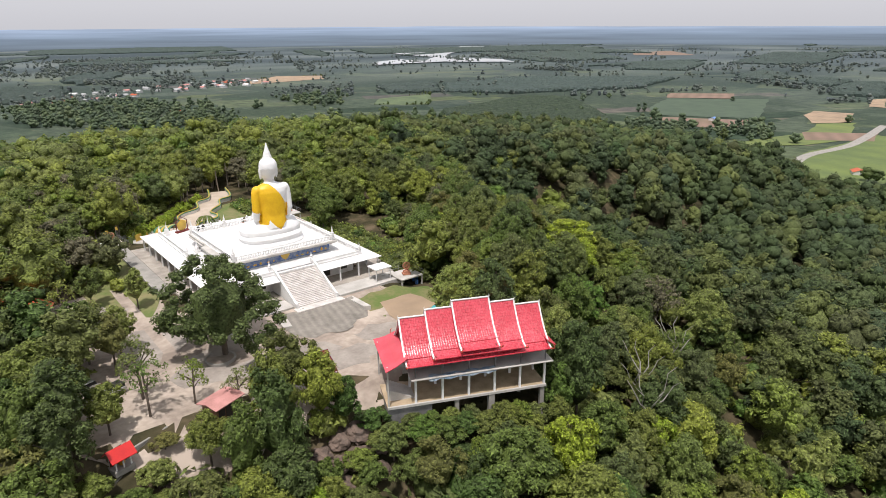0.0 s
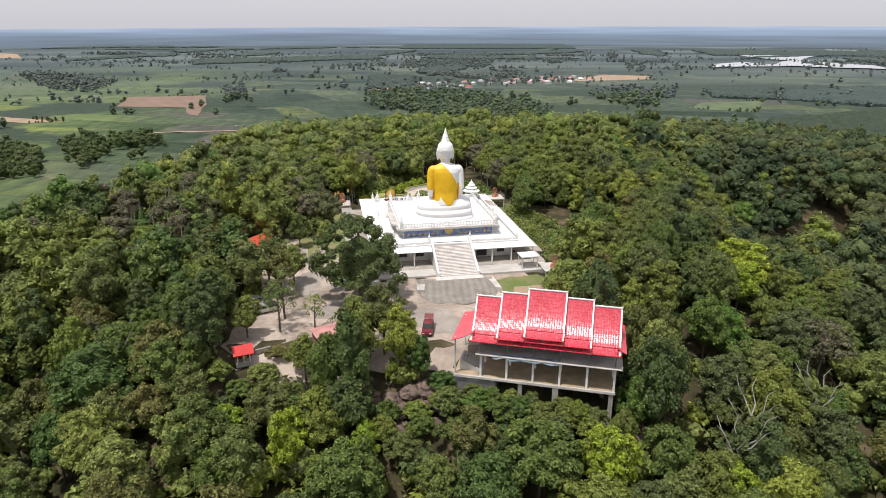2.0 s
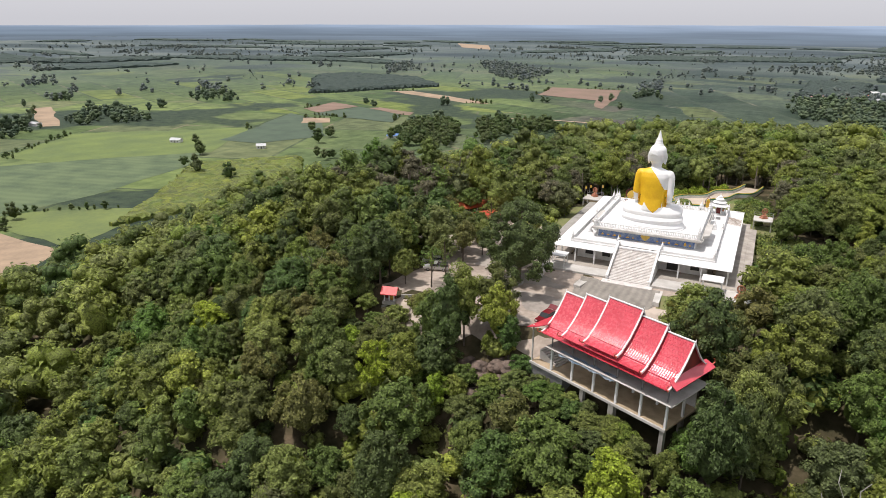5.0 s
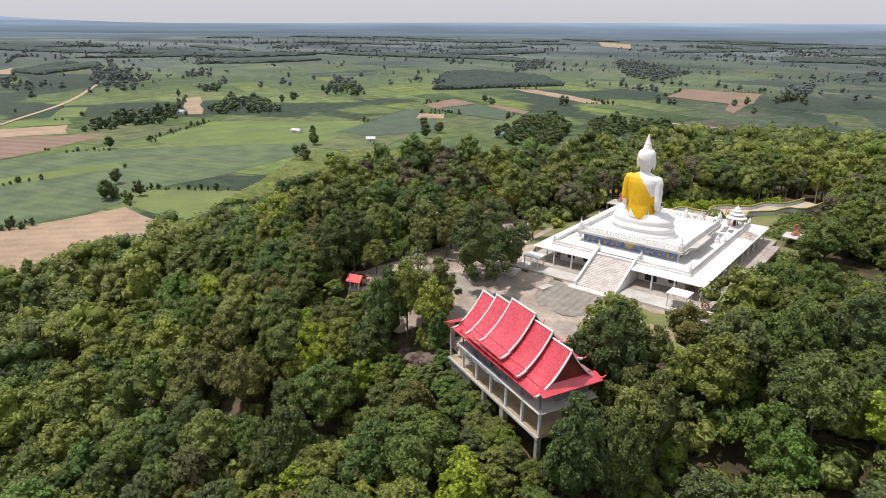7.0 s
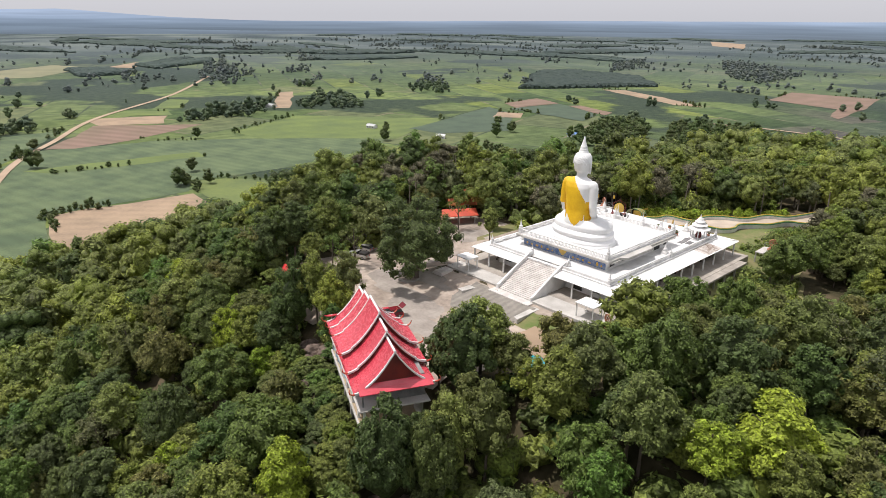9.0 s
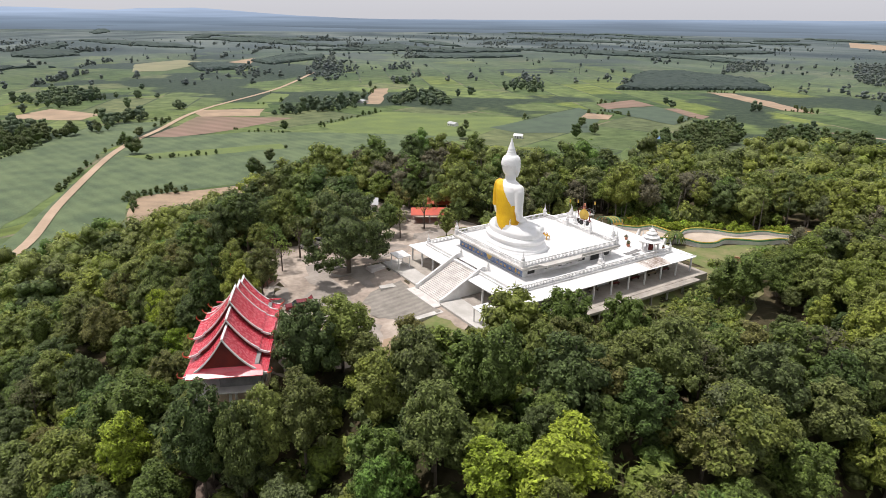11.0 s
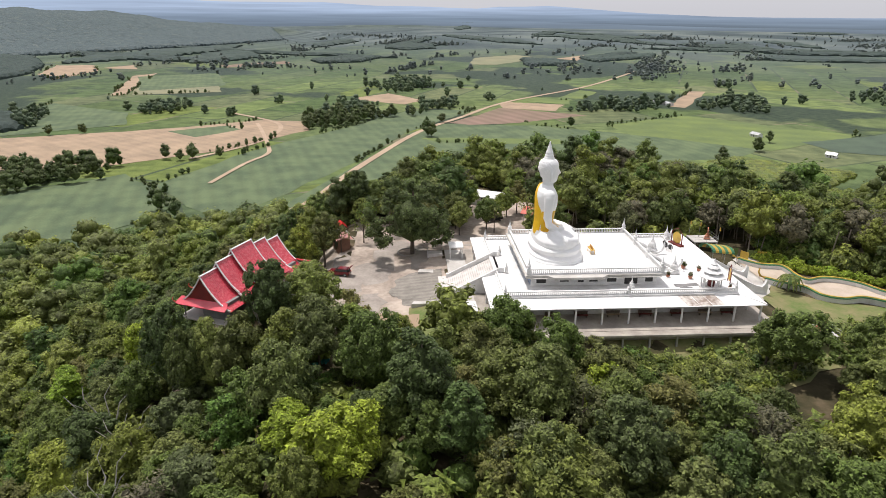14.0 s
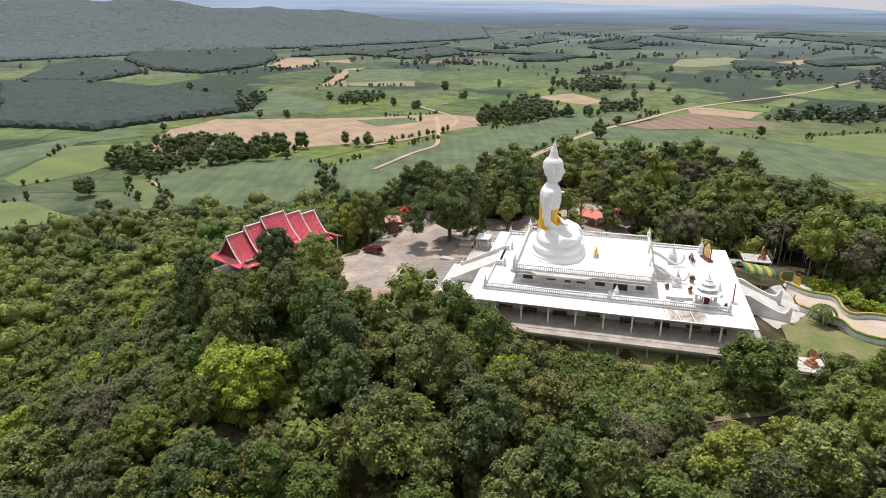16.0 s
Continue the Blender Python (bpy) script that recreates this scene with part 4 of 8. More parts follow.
# fans' boxes, benches and stored things in the shade under the canopy
for i, y in enumerate((-5.5, -1.5, 3.2, 8.4, 13.6, 18.8, 23.4, 27.0)):
    for sx in (-1, 1):
        seat = thing("bench", "dark wooden bench under the canopy", "bench", pose(sx * 13.6, y + 0.4 * sx, 0.75), "benches under the canopy")
        part("seat", box(-0.25, 0.25, -1.1, 1.1, 0.40, 0.47), GABLE_RED if i % 3 else WOOD_FLOOR, seat)
        for dy in (-0.9, 0.9):
            part("leg", box(-0.2, 0.2, dy - 0.05, dy + 0.05, 0.0, 0.40), BARK, seat)
        part("backrest", box(-sx * 0.3 - 0.03, -sx * 0.3 + 0.03, -1.1, 1.1, 0.47, 0.95), BARK, seat)

# painted wall facing the back stair
mural = part("mural", box(-9.3, 9.3, -3.99, -3.9, 4.68, 6.15), MURAL_BLUE, temple, "blue painted mural band with gold figures")
for x, w, h in ((-8.4, 0.5, 0.4), (-7.3, 0.6, 0.3), (-6.0, 0.8, 0.35), (-4.9, 0.5, 0.5), (-3.4, 0.7, 0.3), (-2.3, 0.4, 0.3), (2.4, 0.5, 0.3), (3.5, 0.7, 0.25), (4.6, 0.5, 0.4), (6.0, 0.8, 0.3), (7.6, 0.5, 0.75), (8.5, 0.4, 0.4)):
    part("painted_figure", lathe([(w * 0.3, 0), (w * 0.5, h * 0.3), (w * 0.35, h * 0.7), (0.05, h)], x, -4.0, 5.0, 8, None, 1.0, 0.06), GOLD, mural, "gold painted figure")
part("painted_emblem", lathe([(0.1, 0), (0.6, 0.45), (0.95, 0.9), (0.8, 1.15)], 0, -4.0, 4.85, 14, None, 1.0, 0.05), YELLOW_PAINT, mural, "orange and gold painted emblem")


def balustrade(points, z, h, parent, mat=WHITE, every=0.32):
    """A rail on turned balusters along points, as one part."""
    bm = bmesh.new()
    for (ax, ay), (bx, by) in zip(points, points[1:]):
        length = math.hypot(bx - ax, by - ay)
        ux, uy = (bx - ax) / length, (by - ay) / length
        for z0, z1, w in ((z, z + 0.12, 0.12), (z + h - 0.13, z + h, 0.14)):
            v = [bm.verts.new((px + sx * -uy * w, py + sx * ux * w, zz)) for zz in (z0, z1) for px, py, sx in ((ax, ay, -1), (bx, by, -1), (bx, by, 1), (ax, ay, 1))]
            for q in ((3, 2, 1, 0), (4, 5, 6, 7), (0, 1, 5, 4), (1, 2, 6, 5), (2, 3, 7, 6), (3, 0, 4, 7)):
                bm.faces.new([v[i] for i in q])
        n = int(length / every)
        for i in range(n + 1):
            k = (i + 0.5) / (n + 1)
            lathe([(0.05, 0.1), (0.095, 0.28 * h), (0.05, 0.55 * h), (0.075, h - 0.12)], ax + (bx - ax) * k, ay + (by - ay) * k, z, 6, bm)
    ob = part("balustrade", bm, mat, parent, "white turned balusters under a rail")
    return tagged(ob, kind="stuff")


UP = [(-9.9, -4.4), (9.9, -4.4), (9.9, 17.4), (-9.9, 17.4), (-9.9, -4.4)]
for a, b in zip(UP, UP[1:]):
    balustrade([a, b], 6.8, 0.85, temple)
balustrade([(13.3, -8.6), (13.3, 28.4)], 4.55, 0.75, temple)
balustrade([(-13.3, -8.6), (-13.3, 28.4)], 4.55, 0.75, temple)
part("parapet", box(-13.4, -4.6, -8.75, -8.55, 4.55, 5.0, None, 0.03), WHITE, temple)
part("parapet", box(3.8, 13.4, -8.75, -8.55, 4.55, 5.0, None, 0.03), WHITE, temple)


def finial(x, y, z, s=1.0, parent=temple):
    bm = box(x - 0.32 * s, x + 0.32 * s, y - 0.32 * s, y + 0.32 * s, z, z + 0.9 * s, None, 0.04)
    lathe([(0.4, 0), (0.42, 0.12), (0.28, 0.2), (0.36, 0.4), (0.34, 0.6), (0.18, 0.75), (0.22, 0.85), (0.12, 1.0), (0.13, 1.15), (0.05, 1.5), (0.02, 1.9)], x, y, z + 0.9 * s, 10, bm, s, s)
    for v in bm.verts:
        if v.co.z > z + 0.9 * s:
            v.co.z = z + 0.9 * s + (v.co.z - z - 0.9 * s) * s
    part("finial", bm, WHITE, parent, "white spired finial on a square post")


for x, y in ((-9.9, -4.4), (9.9, -4.4), (9.9, 17.4), (-9.9, 17.4), (-3.2, 17.4), (3.2, 17.4)):
    finial(x, y, 6.8, 1.0)
for x in (-4.6, 3.8):
    finial(x, -7.0, 4.55, 0.72)
for y in (-8.6, 11.0, 28.4):
    finial(13.3, y, 4.55, 0.75)
    finial(-13.3, y, 4.55, 0.75)

# back stair
stair = thing("back_stair", "wide pale stair with white sloping side walls up to the terrace", "stair", kind="structure")
N = 24
for i in range(N):
    y0 = -16.4 + 8.4 * i / N
    z1 = 0.45 + 4.1 * (i + 1) / N
    part("step", box(-4.1, 3.3, y0, y0 + 8.4 / N + 0.04, z1 - 0.35, z1, None, 0.02), STEP, stair)
part("stair_body", extrude_y([(-4.05, -1.0), (3.25, -1.0), (3.25, 0.2), (-4.05, 0.2)], -16.3, -8.0), PALE_CONCRETE, stair)
for x0, x1 in ((-4.5, -4.1), (3.3, 3.7)):
    bm = bmesh.new()
    pts = [(-16.7, -1.0), (-16.7, 1.25), (-16.2, 1.3), (-8.2, 5.4), (-7.4, 5.4), (-7.4, 0.75)]
    a = [bm.verts.new((x0, y, z)) for y, z in pts]
    b = [bm.verts.new((x1, y, z)) for y, z in pts]
    bm.faces.new(a)
    bm.faces.new(b[::-1])
    for i in range(len(a)):
        j = (i + 1) % len(a)
        bm.faces.new((a[j], a[i], b[i], b[j]))
    bmesh.ops.recalc_face_normals(bm, faces=bm.faces)
    part("side_wall", bm, WHITE, stair)
part("landing", box(-5.0, 4.2, -18.2, -16.4, 0.15, 0.45, None, 0.03), STEP, stair, "pale pinkish landing slab")

# apron of stained concrete down to the yard
STAINED = material("stained_concrete", (0.30, 0.275, 0.24), (0.165, 0.15, 0.13), 0.9, 0.5, 2.4, 0.3, amount=0.9, rows=(1.3, 6, 0.12))
draped(ragged([(-8.5, -17.5), (-9.5, -21), (-7.0, -25.5), (-1.0, -26.8), (5.2, -25.0), (5.6, -18.0)], 1.1, 0.55, 21), 0.22, 1.5, "apron", STAINED, "stained grey concrete apron sloping to the yard")
part("landing_foot", box(-6.0, 5.2, -18.9, -16.6, -1.4, 0.15, None, 0.05), PALE_CONCRETE, stair)


# ---- hall with red roofs ----
BLUE_TARP = material("blue_tarp", (0.16, 0.28, 0.42), (0.42, 0.46, 0.50), 0.5, 1.2, 5, 0.1, amount=0.8)
hall = thing("roofed_hall", "grey concrete hall on stilts under tiered bright red roofs", "hall", pose(5.3, -50.45, 0, 0, 0, -23.6))


def curve_z(k, z_top, z_low):
    """The sagging line of a roof slope: k from the ridge (0) to the eave (1)."""
    return z_top + (z_low - z_top) * (1 - (1 - k) ** 1.75)


def roof_tier(x0, x1, z_top, z_low, reach, start=0.0):
    """One tier: both slopes in curved tiled sheets, with a step near the eave and white edge boards."""
    for s in (-1, 1):
        for ka, kb, drop, name in ((0.0, 0.74, 0.0, "roof_slope"), (0.70, 1.0, -0.16, "lower_slope")):
            bm = bmesh.new()
            n = 8 if ka == 0 else 4
            rows = []
            for i in range(n + 1):
                k = ka + (kb - ka) * i / n
                y, z = s * reach * k, curve_z(k, z_top, z_low) + drop
                rows.append([(y, z), (y, z - 0.10)])
            ends = [[[bm.verts.new((x, y, z)) for y, z in r] for r in rows] for x in (x0, x1)]
            for i in range(n):
                for lev in (0, 1):
                    bm.faces.new((ends[0][i][lev], ends[1][i][lev], ends[1][i + 1][lev], ends[0][i + 1][lev]))
                for e in (0, 1):
                    bm.faces.new((ends[e][i][0], ends[e][i][1], ends[e][i + 1][1], ends[e][i + 1][0]))
            for i in (0, n):
                bm.faces.new((ends[0][i][0], ends[0][i][1], ends[1][i][1], ends[1][i][0]))
            bmesh.ops.recalc_face_normals(bm, faces=bm.faces)
            slope = part(name, bm, RED_ROOF, hall, "red tiled roof slope")
            for e, x in ((0, x0), (1, x1)):
                w = 0.11
                bm = bmesh.new()
                prev = None
                for i in range(n + 1):
                    y, z = rows[i][0]
                    ring = [bm.verts.new((x + dx, y, z + dz)) for dx, dz in ((-w, 0.10), (w, 0.10), (w, -0.16), (-w, -0.16))]
                    if prev:
                        for j in range(4):
                            bm.faces.new((prev[j], prev[(j + 1) % 4], ring[(j + 1) % 4], ring[j]))
                    else:
                        bm.faces.new(ring[::-1])
                    prev = ring
                bm.faces.new(prev)
                bmesh.ops.recalc_face_normals(bm, faces=bm.faces)
                part("edge_board", bm, WHITE, slope, "white painted edge board")
    part("ridge_cap", box(x0 - 0.1, x1 + 0.1, -0.14, 0.14, z_top - 0.02, z_top + 0.13, None, 0.03), WHITE, hall, "white ridge cap")
    for x in (x0, x1):
        part("ridge_horn", tube([(x, 0, z_top), (x + math.copysign(0.12, x), 0, z_top + 0.22), (x + math.copysign(0.05, x), 0, z_top + 0.42)], 0.08, 6, None, 0.02), WHITE, hall)
    for x in (x0, x1):                           # curled orange ornaments at the four eave corners
        for sy in (-1, 1):
            ye, out = sy * reach, math.copysign(1.0, x)
            part("eave_ornament", tube([(x, ye * 0.985, z_low - 0.16), (x + 0.12 * out, ye * 1.04, z_low - 0.12), (x + 0.22 * out, ye * 1.10, z_low + 0.10), (x + 0.16 * out, ye * 1.12, z_low + 0.42), (x + 0.02 * out, ye * 1.09, z_low + 0.62)], 0.13, 7, None, 0.03), ORANGE_SHEET, hall, "curled orange eave ornament")
    # gable wall under each end
    for x in (x0 + 0.35, x1 - 0.35):
        bm = bmesh.new()
        top = [(s * reach * k * 0.96, curve_z(k, z_top, z_low) - 0.12) for s in (-1, 1) for k in (np.linspace(0.98, 0, 8) if s < 0 else np.linspace(0.1, 0.98, 8))]
        a = [bm.verts.new((x - 0.06, y, z)) for y, z in top]
        b = [bm.verts.new((x + 0.06, y, z)) for y, z in top]
        bm.faces.new(a)
        bm.faces.new(b[::-1])
        for i in range(len(a)):
            j = (i + 1) % len(a)
            bm.faces.new((a[j], a[i], b[i], b[j]))
        bmesh.ops.recalc_face_normals(bm, faces=bm.faces)
        part("gable", bm, GABLE_RED, hall, "dark red gable panel")


def roof_material():
    m = RED_TILE.copy()
    m.name = "red_roof"
    n, l = m.node_tree.nodes, m.node_tree.links
    tex = n.new("ShaderNodeTexCoord")
    b = n["Principled BSDF"]
    spots, gloss = n.new("ShaderNodeTexNoise"), n.new("ShaderNodeMapRange")
    spots.inputs["Scale"].default_value, spots.inputs["Detail"].default_value = 2.6, 4.0
    l.new(tex.outputs["Object"], spots.inputs["Vector"])
    gloss.inputs["From Min"].default_value, gloss.inputs["From Max"].default_value = 0.35, 0.65
    gloss.inputs["To Min"].default_value, gloss.inputs["To Max"].default_value = 0.12, 0.38
    l.new(spots.outputs[0], gloss.inputs["Value"])
    l.new(gloss.outputs[0], b.inputs["Roughness"])
    w = n.new("ShaderNodeTexBrick")
    w.inputs["Scale"].default_value = 1.0
    w.inputs["Brick Width"].default_value, w.inputs["Row Height"].default_value, w.inputs["Mortar Size"].default_value = 0.36, 0.33, 0.02
    w.inputs["Mortar Smooth"].default_value = 0.6
    mp = n.new("ShaderNodeMapping")
    mp.inputs["Scale"].default_value = (1, 1.35, 0)
    l.new(tex.outputs["Object"], mp.inputs["Vector"])
    l.new(mp.outputs[0], w.inputs["Vector"])
    rib = n.new("ShaderNodeTexWave")             # rounded pans of the tiles, side by side
    rib.bands_direction = "X"
    rib.inputs["Scale"].default_value = 0.95
    l.new(tex.outputs["Object"], rib.inputs["Vector"])
    pans = n.new("ShaderNodeBump")
    pans.inputs["Strength"].default_value, pans.inputs["Distance"].default_value = 0.35, 0.05
    l.new(rib.outputs["Fac"], pans.inputs["Height"])
    bump = n.new("ShaderNodeBump")
    l.new(pans.outputs[0], bump.inputs["Normal"])
    bump.invert = True
    bump.inputs["Strength"].default_value, bump.inputs["Distance"].default_value = 0.75, 0.07
    l.new(w.outputs["Fac"], bump.inputs["Height"])
    l.new(bump.outputs[0], n["Principled BSDF"].inputs["Normal"])
    return m


RED_ROOF = roof_material()
roof_tier(-10.0, 10.1, 9.2, 4.55, 5.0)
roof_tier(-6.4, 6.3, 10.0, 5.3, 5.05)
roof_tier(-2.65, 2.6, 10.85, 5.95, 5.1)
# hipped skirts at the two ends
for s in (-1, 1):
    bm = bmesh.new()
    xa, xb = s * 9.7, (-12.8 if s < 0 else 11.0)
    top = [(xa, -4.2, 5.4), (xa, 4.2, 5.4)]
    mid = [((xa + xb) / 2, -4.5, 4.6 if s < 0 else 4.95), ((xa + xb) / 2, 4.5, 4.6 if s < 0 else 4.95)]
    low_edge = [(xb, -4.9 if s < 0 else -4.5, 4.15 if s < 0 else 4.6), (xb, 4.9 if s < 0 else 4.5, 4.15 if s < 0 else 4.6)]
    up = [[bm.verts.new((x, y, z - d)) for x, y, z in r] for r in (top, mid, low_edge) for d in (0,)]
    dn = [[bm.verts.new((x, y, z - 0.1)) for x, y, z in r] for r in (top, mid, low_edge)]
    for i in range(2):
        bm.faces.new((up[i][0], up[i][1], up[i + 1][1], up[i + 1][0]))
        bm.faces.new((dn[i][0], dn[i][1], dn[i + 1][1], dn[i + 1][0]))
        for j in (0, 1):
            bm.faces.new((up[i][j], dn[i][j], dn[i + 1][j], up[i + 1][j]))
    bm.faces.new((up[2][0], dn[2][0], dn[2][1], up[2][1]))
    bm.faces.new((up[0][0], dn[0][0], dn[0][1], up[0][1]))
    bmesh.ops.recalc_face_normals(bm, faces=bm.faces)
    part("end_skirt", bm, RED_TILE, hall, "plain red hipped end roof")
# body: upper storey, gallery and stilts
part("upper_wall", box(-9.2, 9.2, -1.0, 3.9, 2.2, 5.2), GREY_WALL, hall, "bare grey rendered wall")
for x in (9.75, 6.1, 2.4, -1.3, -5.0, -8.7):
    post(x, -3.9, 2.2, 4.7, 0.08, GREY_WALL, hall, "eave_post")
for wx in (-7.0, -3.4, 0.2, 3.8, 7.2):
    part("window", box(wx - 0.7, wx + 0.7, -1.06, -1.0, 2.75, 4.0), DARK, hall, "dark empty window opening")
cover = bmesh.new()
strip = [[cover.verts.new((-7.0 + 0.55 * i, -3.85 - 0.42 * j + 0.1 * math.sin(i * 1.9 + j), 2.34 - 0.12 * j * j + 0.10 * math.sin(i * 1.3 + j * 2))) for j in range(3)] for i in range(18)]
for a, b in zip(strip, strip[1:]):
    for j in range(2):
        cover.faces.new((a[j], b[j], b[j + 1], a[j + 1]))
bmesh.ops.solidify(cover, geom=cover.faces[:], thickness=0.03)
part("ledge_cover", cover, BLUE_TARP, hall, "crumpled blue-grey sheet over the ledge")
part("gallery_roof", box(-9.4, 10.7, -4.6, 4.2, 2.05, 2.22, None, 0.04), PALE_CONCRETE, hall, "grey concrete slab")
part("gallery_floor", box(-12.6, 10.0, -4.1, 4.0, -1.85, -1.57, None, 0.03), WOOD_FLOOR, hall, "brown wooden floor")
part("floor_beam", box(-12.6, 10.0, -4.2, -3.95, -1.95, -1.55, None, 0.03), PALE_CONCRETE, hall)
for x in (9.75, 6.1, 2.4, -1.3, -5.0, -8.7):
    post(x, -3.8, -1.57, 2.06, 0.15, WHITE, hall, "column")
    post(x, 0.2, -1.57, 2.06, 0.15, WHITE, hall, "column")
post(-12.4, -3.85, -1.57, 4.3, 0.1, PALE_CONCRETE, hall, "column")
post(-12.4, 3.6, -1.57, 4.3, 0.1, PALE_CONCRETE, hall, "column")
for x0, x1 in ((-9.0, -5.2), (-1.6, 2.2), (6.0, 9.6)):
    part("back_wall", box(x0, x1, 3.4, 3.6, -1.57, 2.05), PALE_CONCRETE, hall, "pale rendered wall panel")
for i, x in enumerate((-5.6, -4.2, -2.6, 0.2, 2.9)):
    part("board", box(x, x + 1.2, 2.2 + 0.1 * (i % 2), 2.28 + 0.1 * (i % 2), -1.57, 0.6), WHITE, hall, "white board leaning in the gallery")
part("foot_wall", box(-12.5, -6.5, -3.9, 3.8, -7.0, -1.86), GREY_WALL, hall, "grey concrete footing")
for x, w in ((1.95, 0.42), (9.5, 0.3), (-3.0, 0.3)):
    post(x, -3.7, -14.0, -1.85, w, CONCRETE, hall, "stilt")
for x in (-2.5, 3.0, 8.5):
    post(x, 2.5, -9.0, -1.85, 0.3, CONCRETE, hall, "stilt")
for i in range(9):
    part("step", box(-12.0 + 0.38 * i, -11.6 + 0.38 * i, -2.6, 0.4, -1.57, -1.45 + 0.36 * (8 - i) * 0.5), PALE_CONCRETE, hall)


# ---- trees ----
def ball_arrays():
    """A small rounded core of twenty triangles."""
    bm = bmesh.new()
    bmesh.ops.create_icosphere(bm, subdivisions=1, radius=1.0)
    v = np.array([x.co[:] for x in bm.verts])
    f = np.array([[x.index for x in f.verts] for f in bm.faces])
    bm.free()
    return v, f


BALL_V, BALL_F = ball_arrays()


def crown_arrays(rng, radius, z0, z1, clumps, leaves, size, core=0.72, up=0.3, lobes=0.22, body=0.62, under=0.3):
    """A crown: many small clumps over a lobed dome, each a dark core set about with leaf sprays. Returns places and triangles."""
    vs, fs, k = [], [], 0
    zc = z0 + 0.40 * (z1 - z0)
    puff = radius * math.sqrt(2.5 / clumps)
    ph = rng.uniform(0, 2 * math.pi, 4)
    i = np.arange(clumps)
    a = i * 2.39996 + rng.uniform(-0.35, 0.35, clumps)
    elev = 1.0 - (1.0 + under) * (i + 0.5) / clumps + rng.uniform(-0.08, 0.08, clumps)
    elev = np.clip(elev, -0.9, 1.0)
    ring = np.sqrt(1 - elev ** 2)
    reach = 0.86 + lobes * (np.sin(2 * a + ph[0]) * 0.5 + np.sin(3 * a + ph[1] + 2 * elev) * 0.6) + rng.uniform(-0.14, 0.12, clumps)
    rad = puff * rng.uniform(0.68, 1.22, clumps)
    flat = np.maximum(radius * reach - 0.6 * rad, 0.15 * radius) * ring
    tall = np.where(elev > 0, z1 - zc, zc - z0) * (0.80 + 0.22 * np.sin(2 * a + ph[2]) * lobes / 0.22 * ring + rng.uniform(-0.07, 0.07, clumps))
    cen = np.stack([flat * np.cos(a), flat * np.sin(a), zc + elev * np.maximum(tall - 0.4 * rad, 0.2)], 1)
    forms = []
    if core:
        forms = [(c, (r * core, r * core, r * core * 0.8)) for c, r in zip(cen, rad)]
    if body:
        forms.append((np.array((0, 0, zc)), (radius * body, radius * body, (z1 - zc) * body)))
    for c, r in forms:
        vs.append(BALL_V * rng.uniform(0.85, 1.12, (len(BALL_V), 1)) * r + c)
        fs.append(BALL_F + k)
        k += len(BALL_V)
    share = rng.choice(clumps, leaves, p=rad ** 2 / (rad ** 2).sum())
    away = cen - (0, 0, zc - 0.3 * (z1 - zc))
    away /= np.linalg.norm(away, axis=1, keepdims=True) + 1e-9
    d = rng.normal(size=(leaves, 3)) + away[share] * 0.9
    d[:, 2] += 0.25
    d /= np.linalg.norm(d, axis=1, keepdims=True)
    p = cen[share] + d * (rad[share] * rng.uniform(0.74, 1.10, leaves))[:, None] * (1, 1, 0.85)
    nrm = d * 0.8 + away[share] * 0.35 + (0, 0, up) + rng.normal(size=(leaves, 3)) * 0.38
    nrm /= np.linalg.norm(nrm, axis=1, keepdims=True)
    t = np.cross(nrm, rng.normal(size=(leaves, 3)))
    t /= np.linalg.norm(t, axis=1, keepdims=True) + 1e-9
    b = np.cross(nrm, t)
    s = (size * rng.uniform(0.6, 1.4, leaves))[:, None]
    spray = np.stack([p - t * s * 0.7 + b * s * 0.55, p - t * s * 0.7 - b * s * 0.55, p + t * s - nrm * s * 0.3], 1).reshape(-1, 3)
    vs.append(spray)
    fs.append(np.arange(leaves * 3).reshape(-1, 3) + k)
    return np.concatenate(vs), np.concatenate(fs)


def trunk_mesh(rng, height, name, thick=0.22):
    bm = bmesh.new()
    lean = rng.uniform(-0.5, 0.5, 2)
    tube([(0, 0, -1.0), (lean[0] * 0.2, lean[1] * 0.2, height * 0.3), (lean[0], lean[1], height * 0.75)], thick, 7, bm, thick * 0.4)
    for i in range(4):
        a = i * 1.7 + rng.uniform(0, 1)
        h = height * rng.uniform(0.3, 0.5)
        tube([(lean[0] * 0.4, lean[1] * 0.4, h), (math.cos(a) * 1.0, math.sin(a) * 1.0, h + 1.3), (math.cos(a) * 2.1, math.sin(a) * 2.1, h + 2.3)], 0.1, 5, bm, 0.03)
    return solid(name, bm, BARK)


def inside(x, y, poly):
    c = np.zeros(np.shape(x), bool)
    for (x0, y0), (x1, y1) in zip(poly, poly[1:] + poly[:1]):
        with np.errstate(divide="ignore", invalid="ignore"):
            c ^= ((y0 > y) != (y1 > y)) & (x < (x1 - x0) * (y - y0) / (y1 - y0 + 1e-9) + x0)
    return c


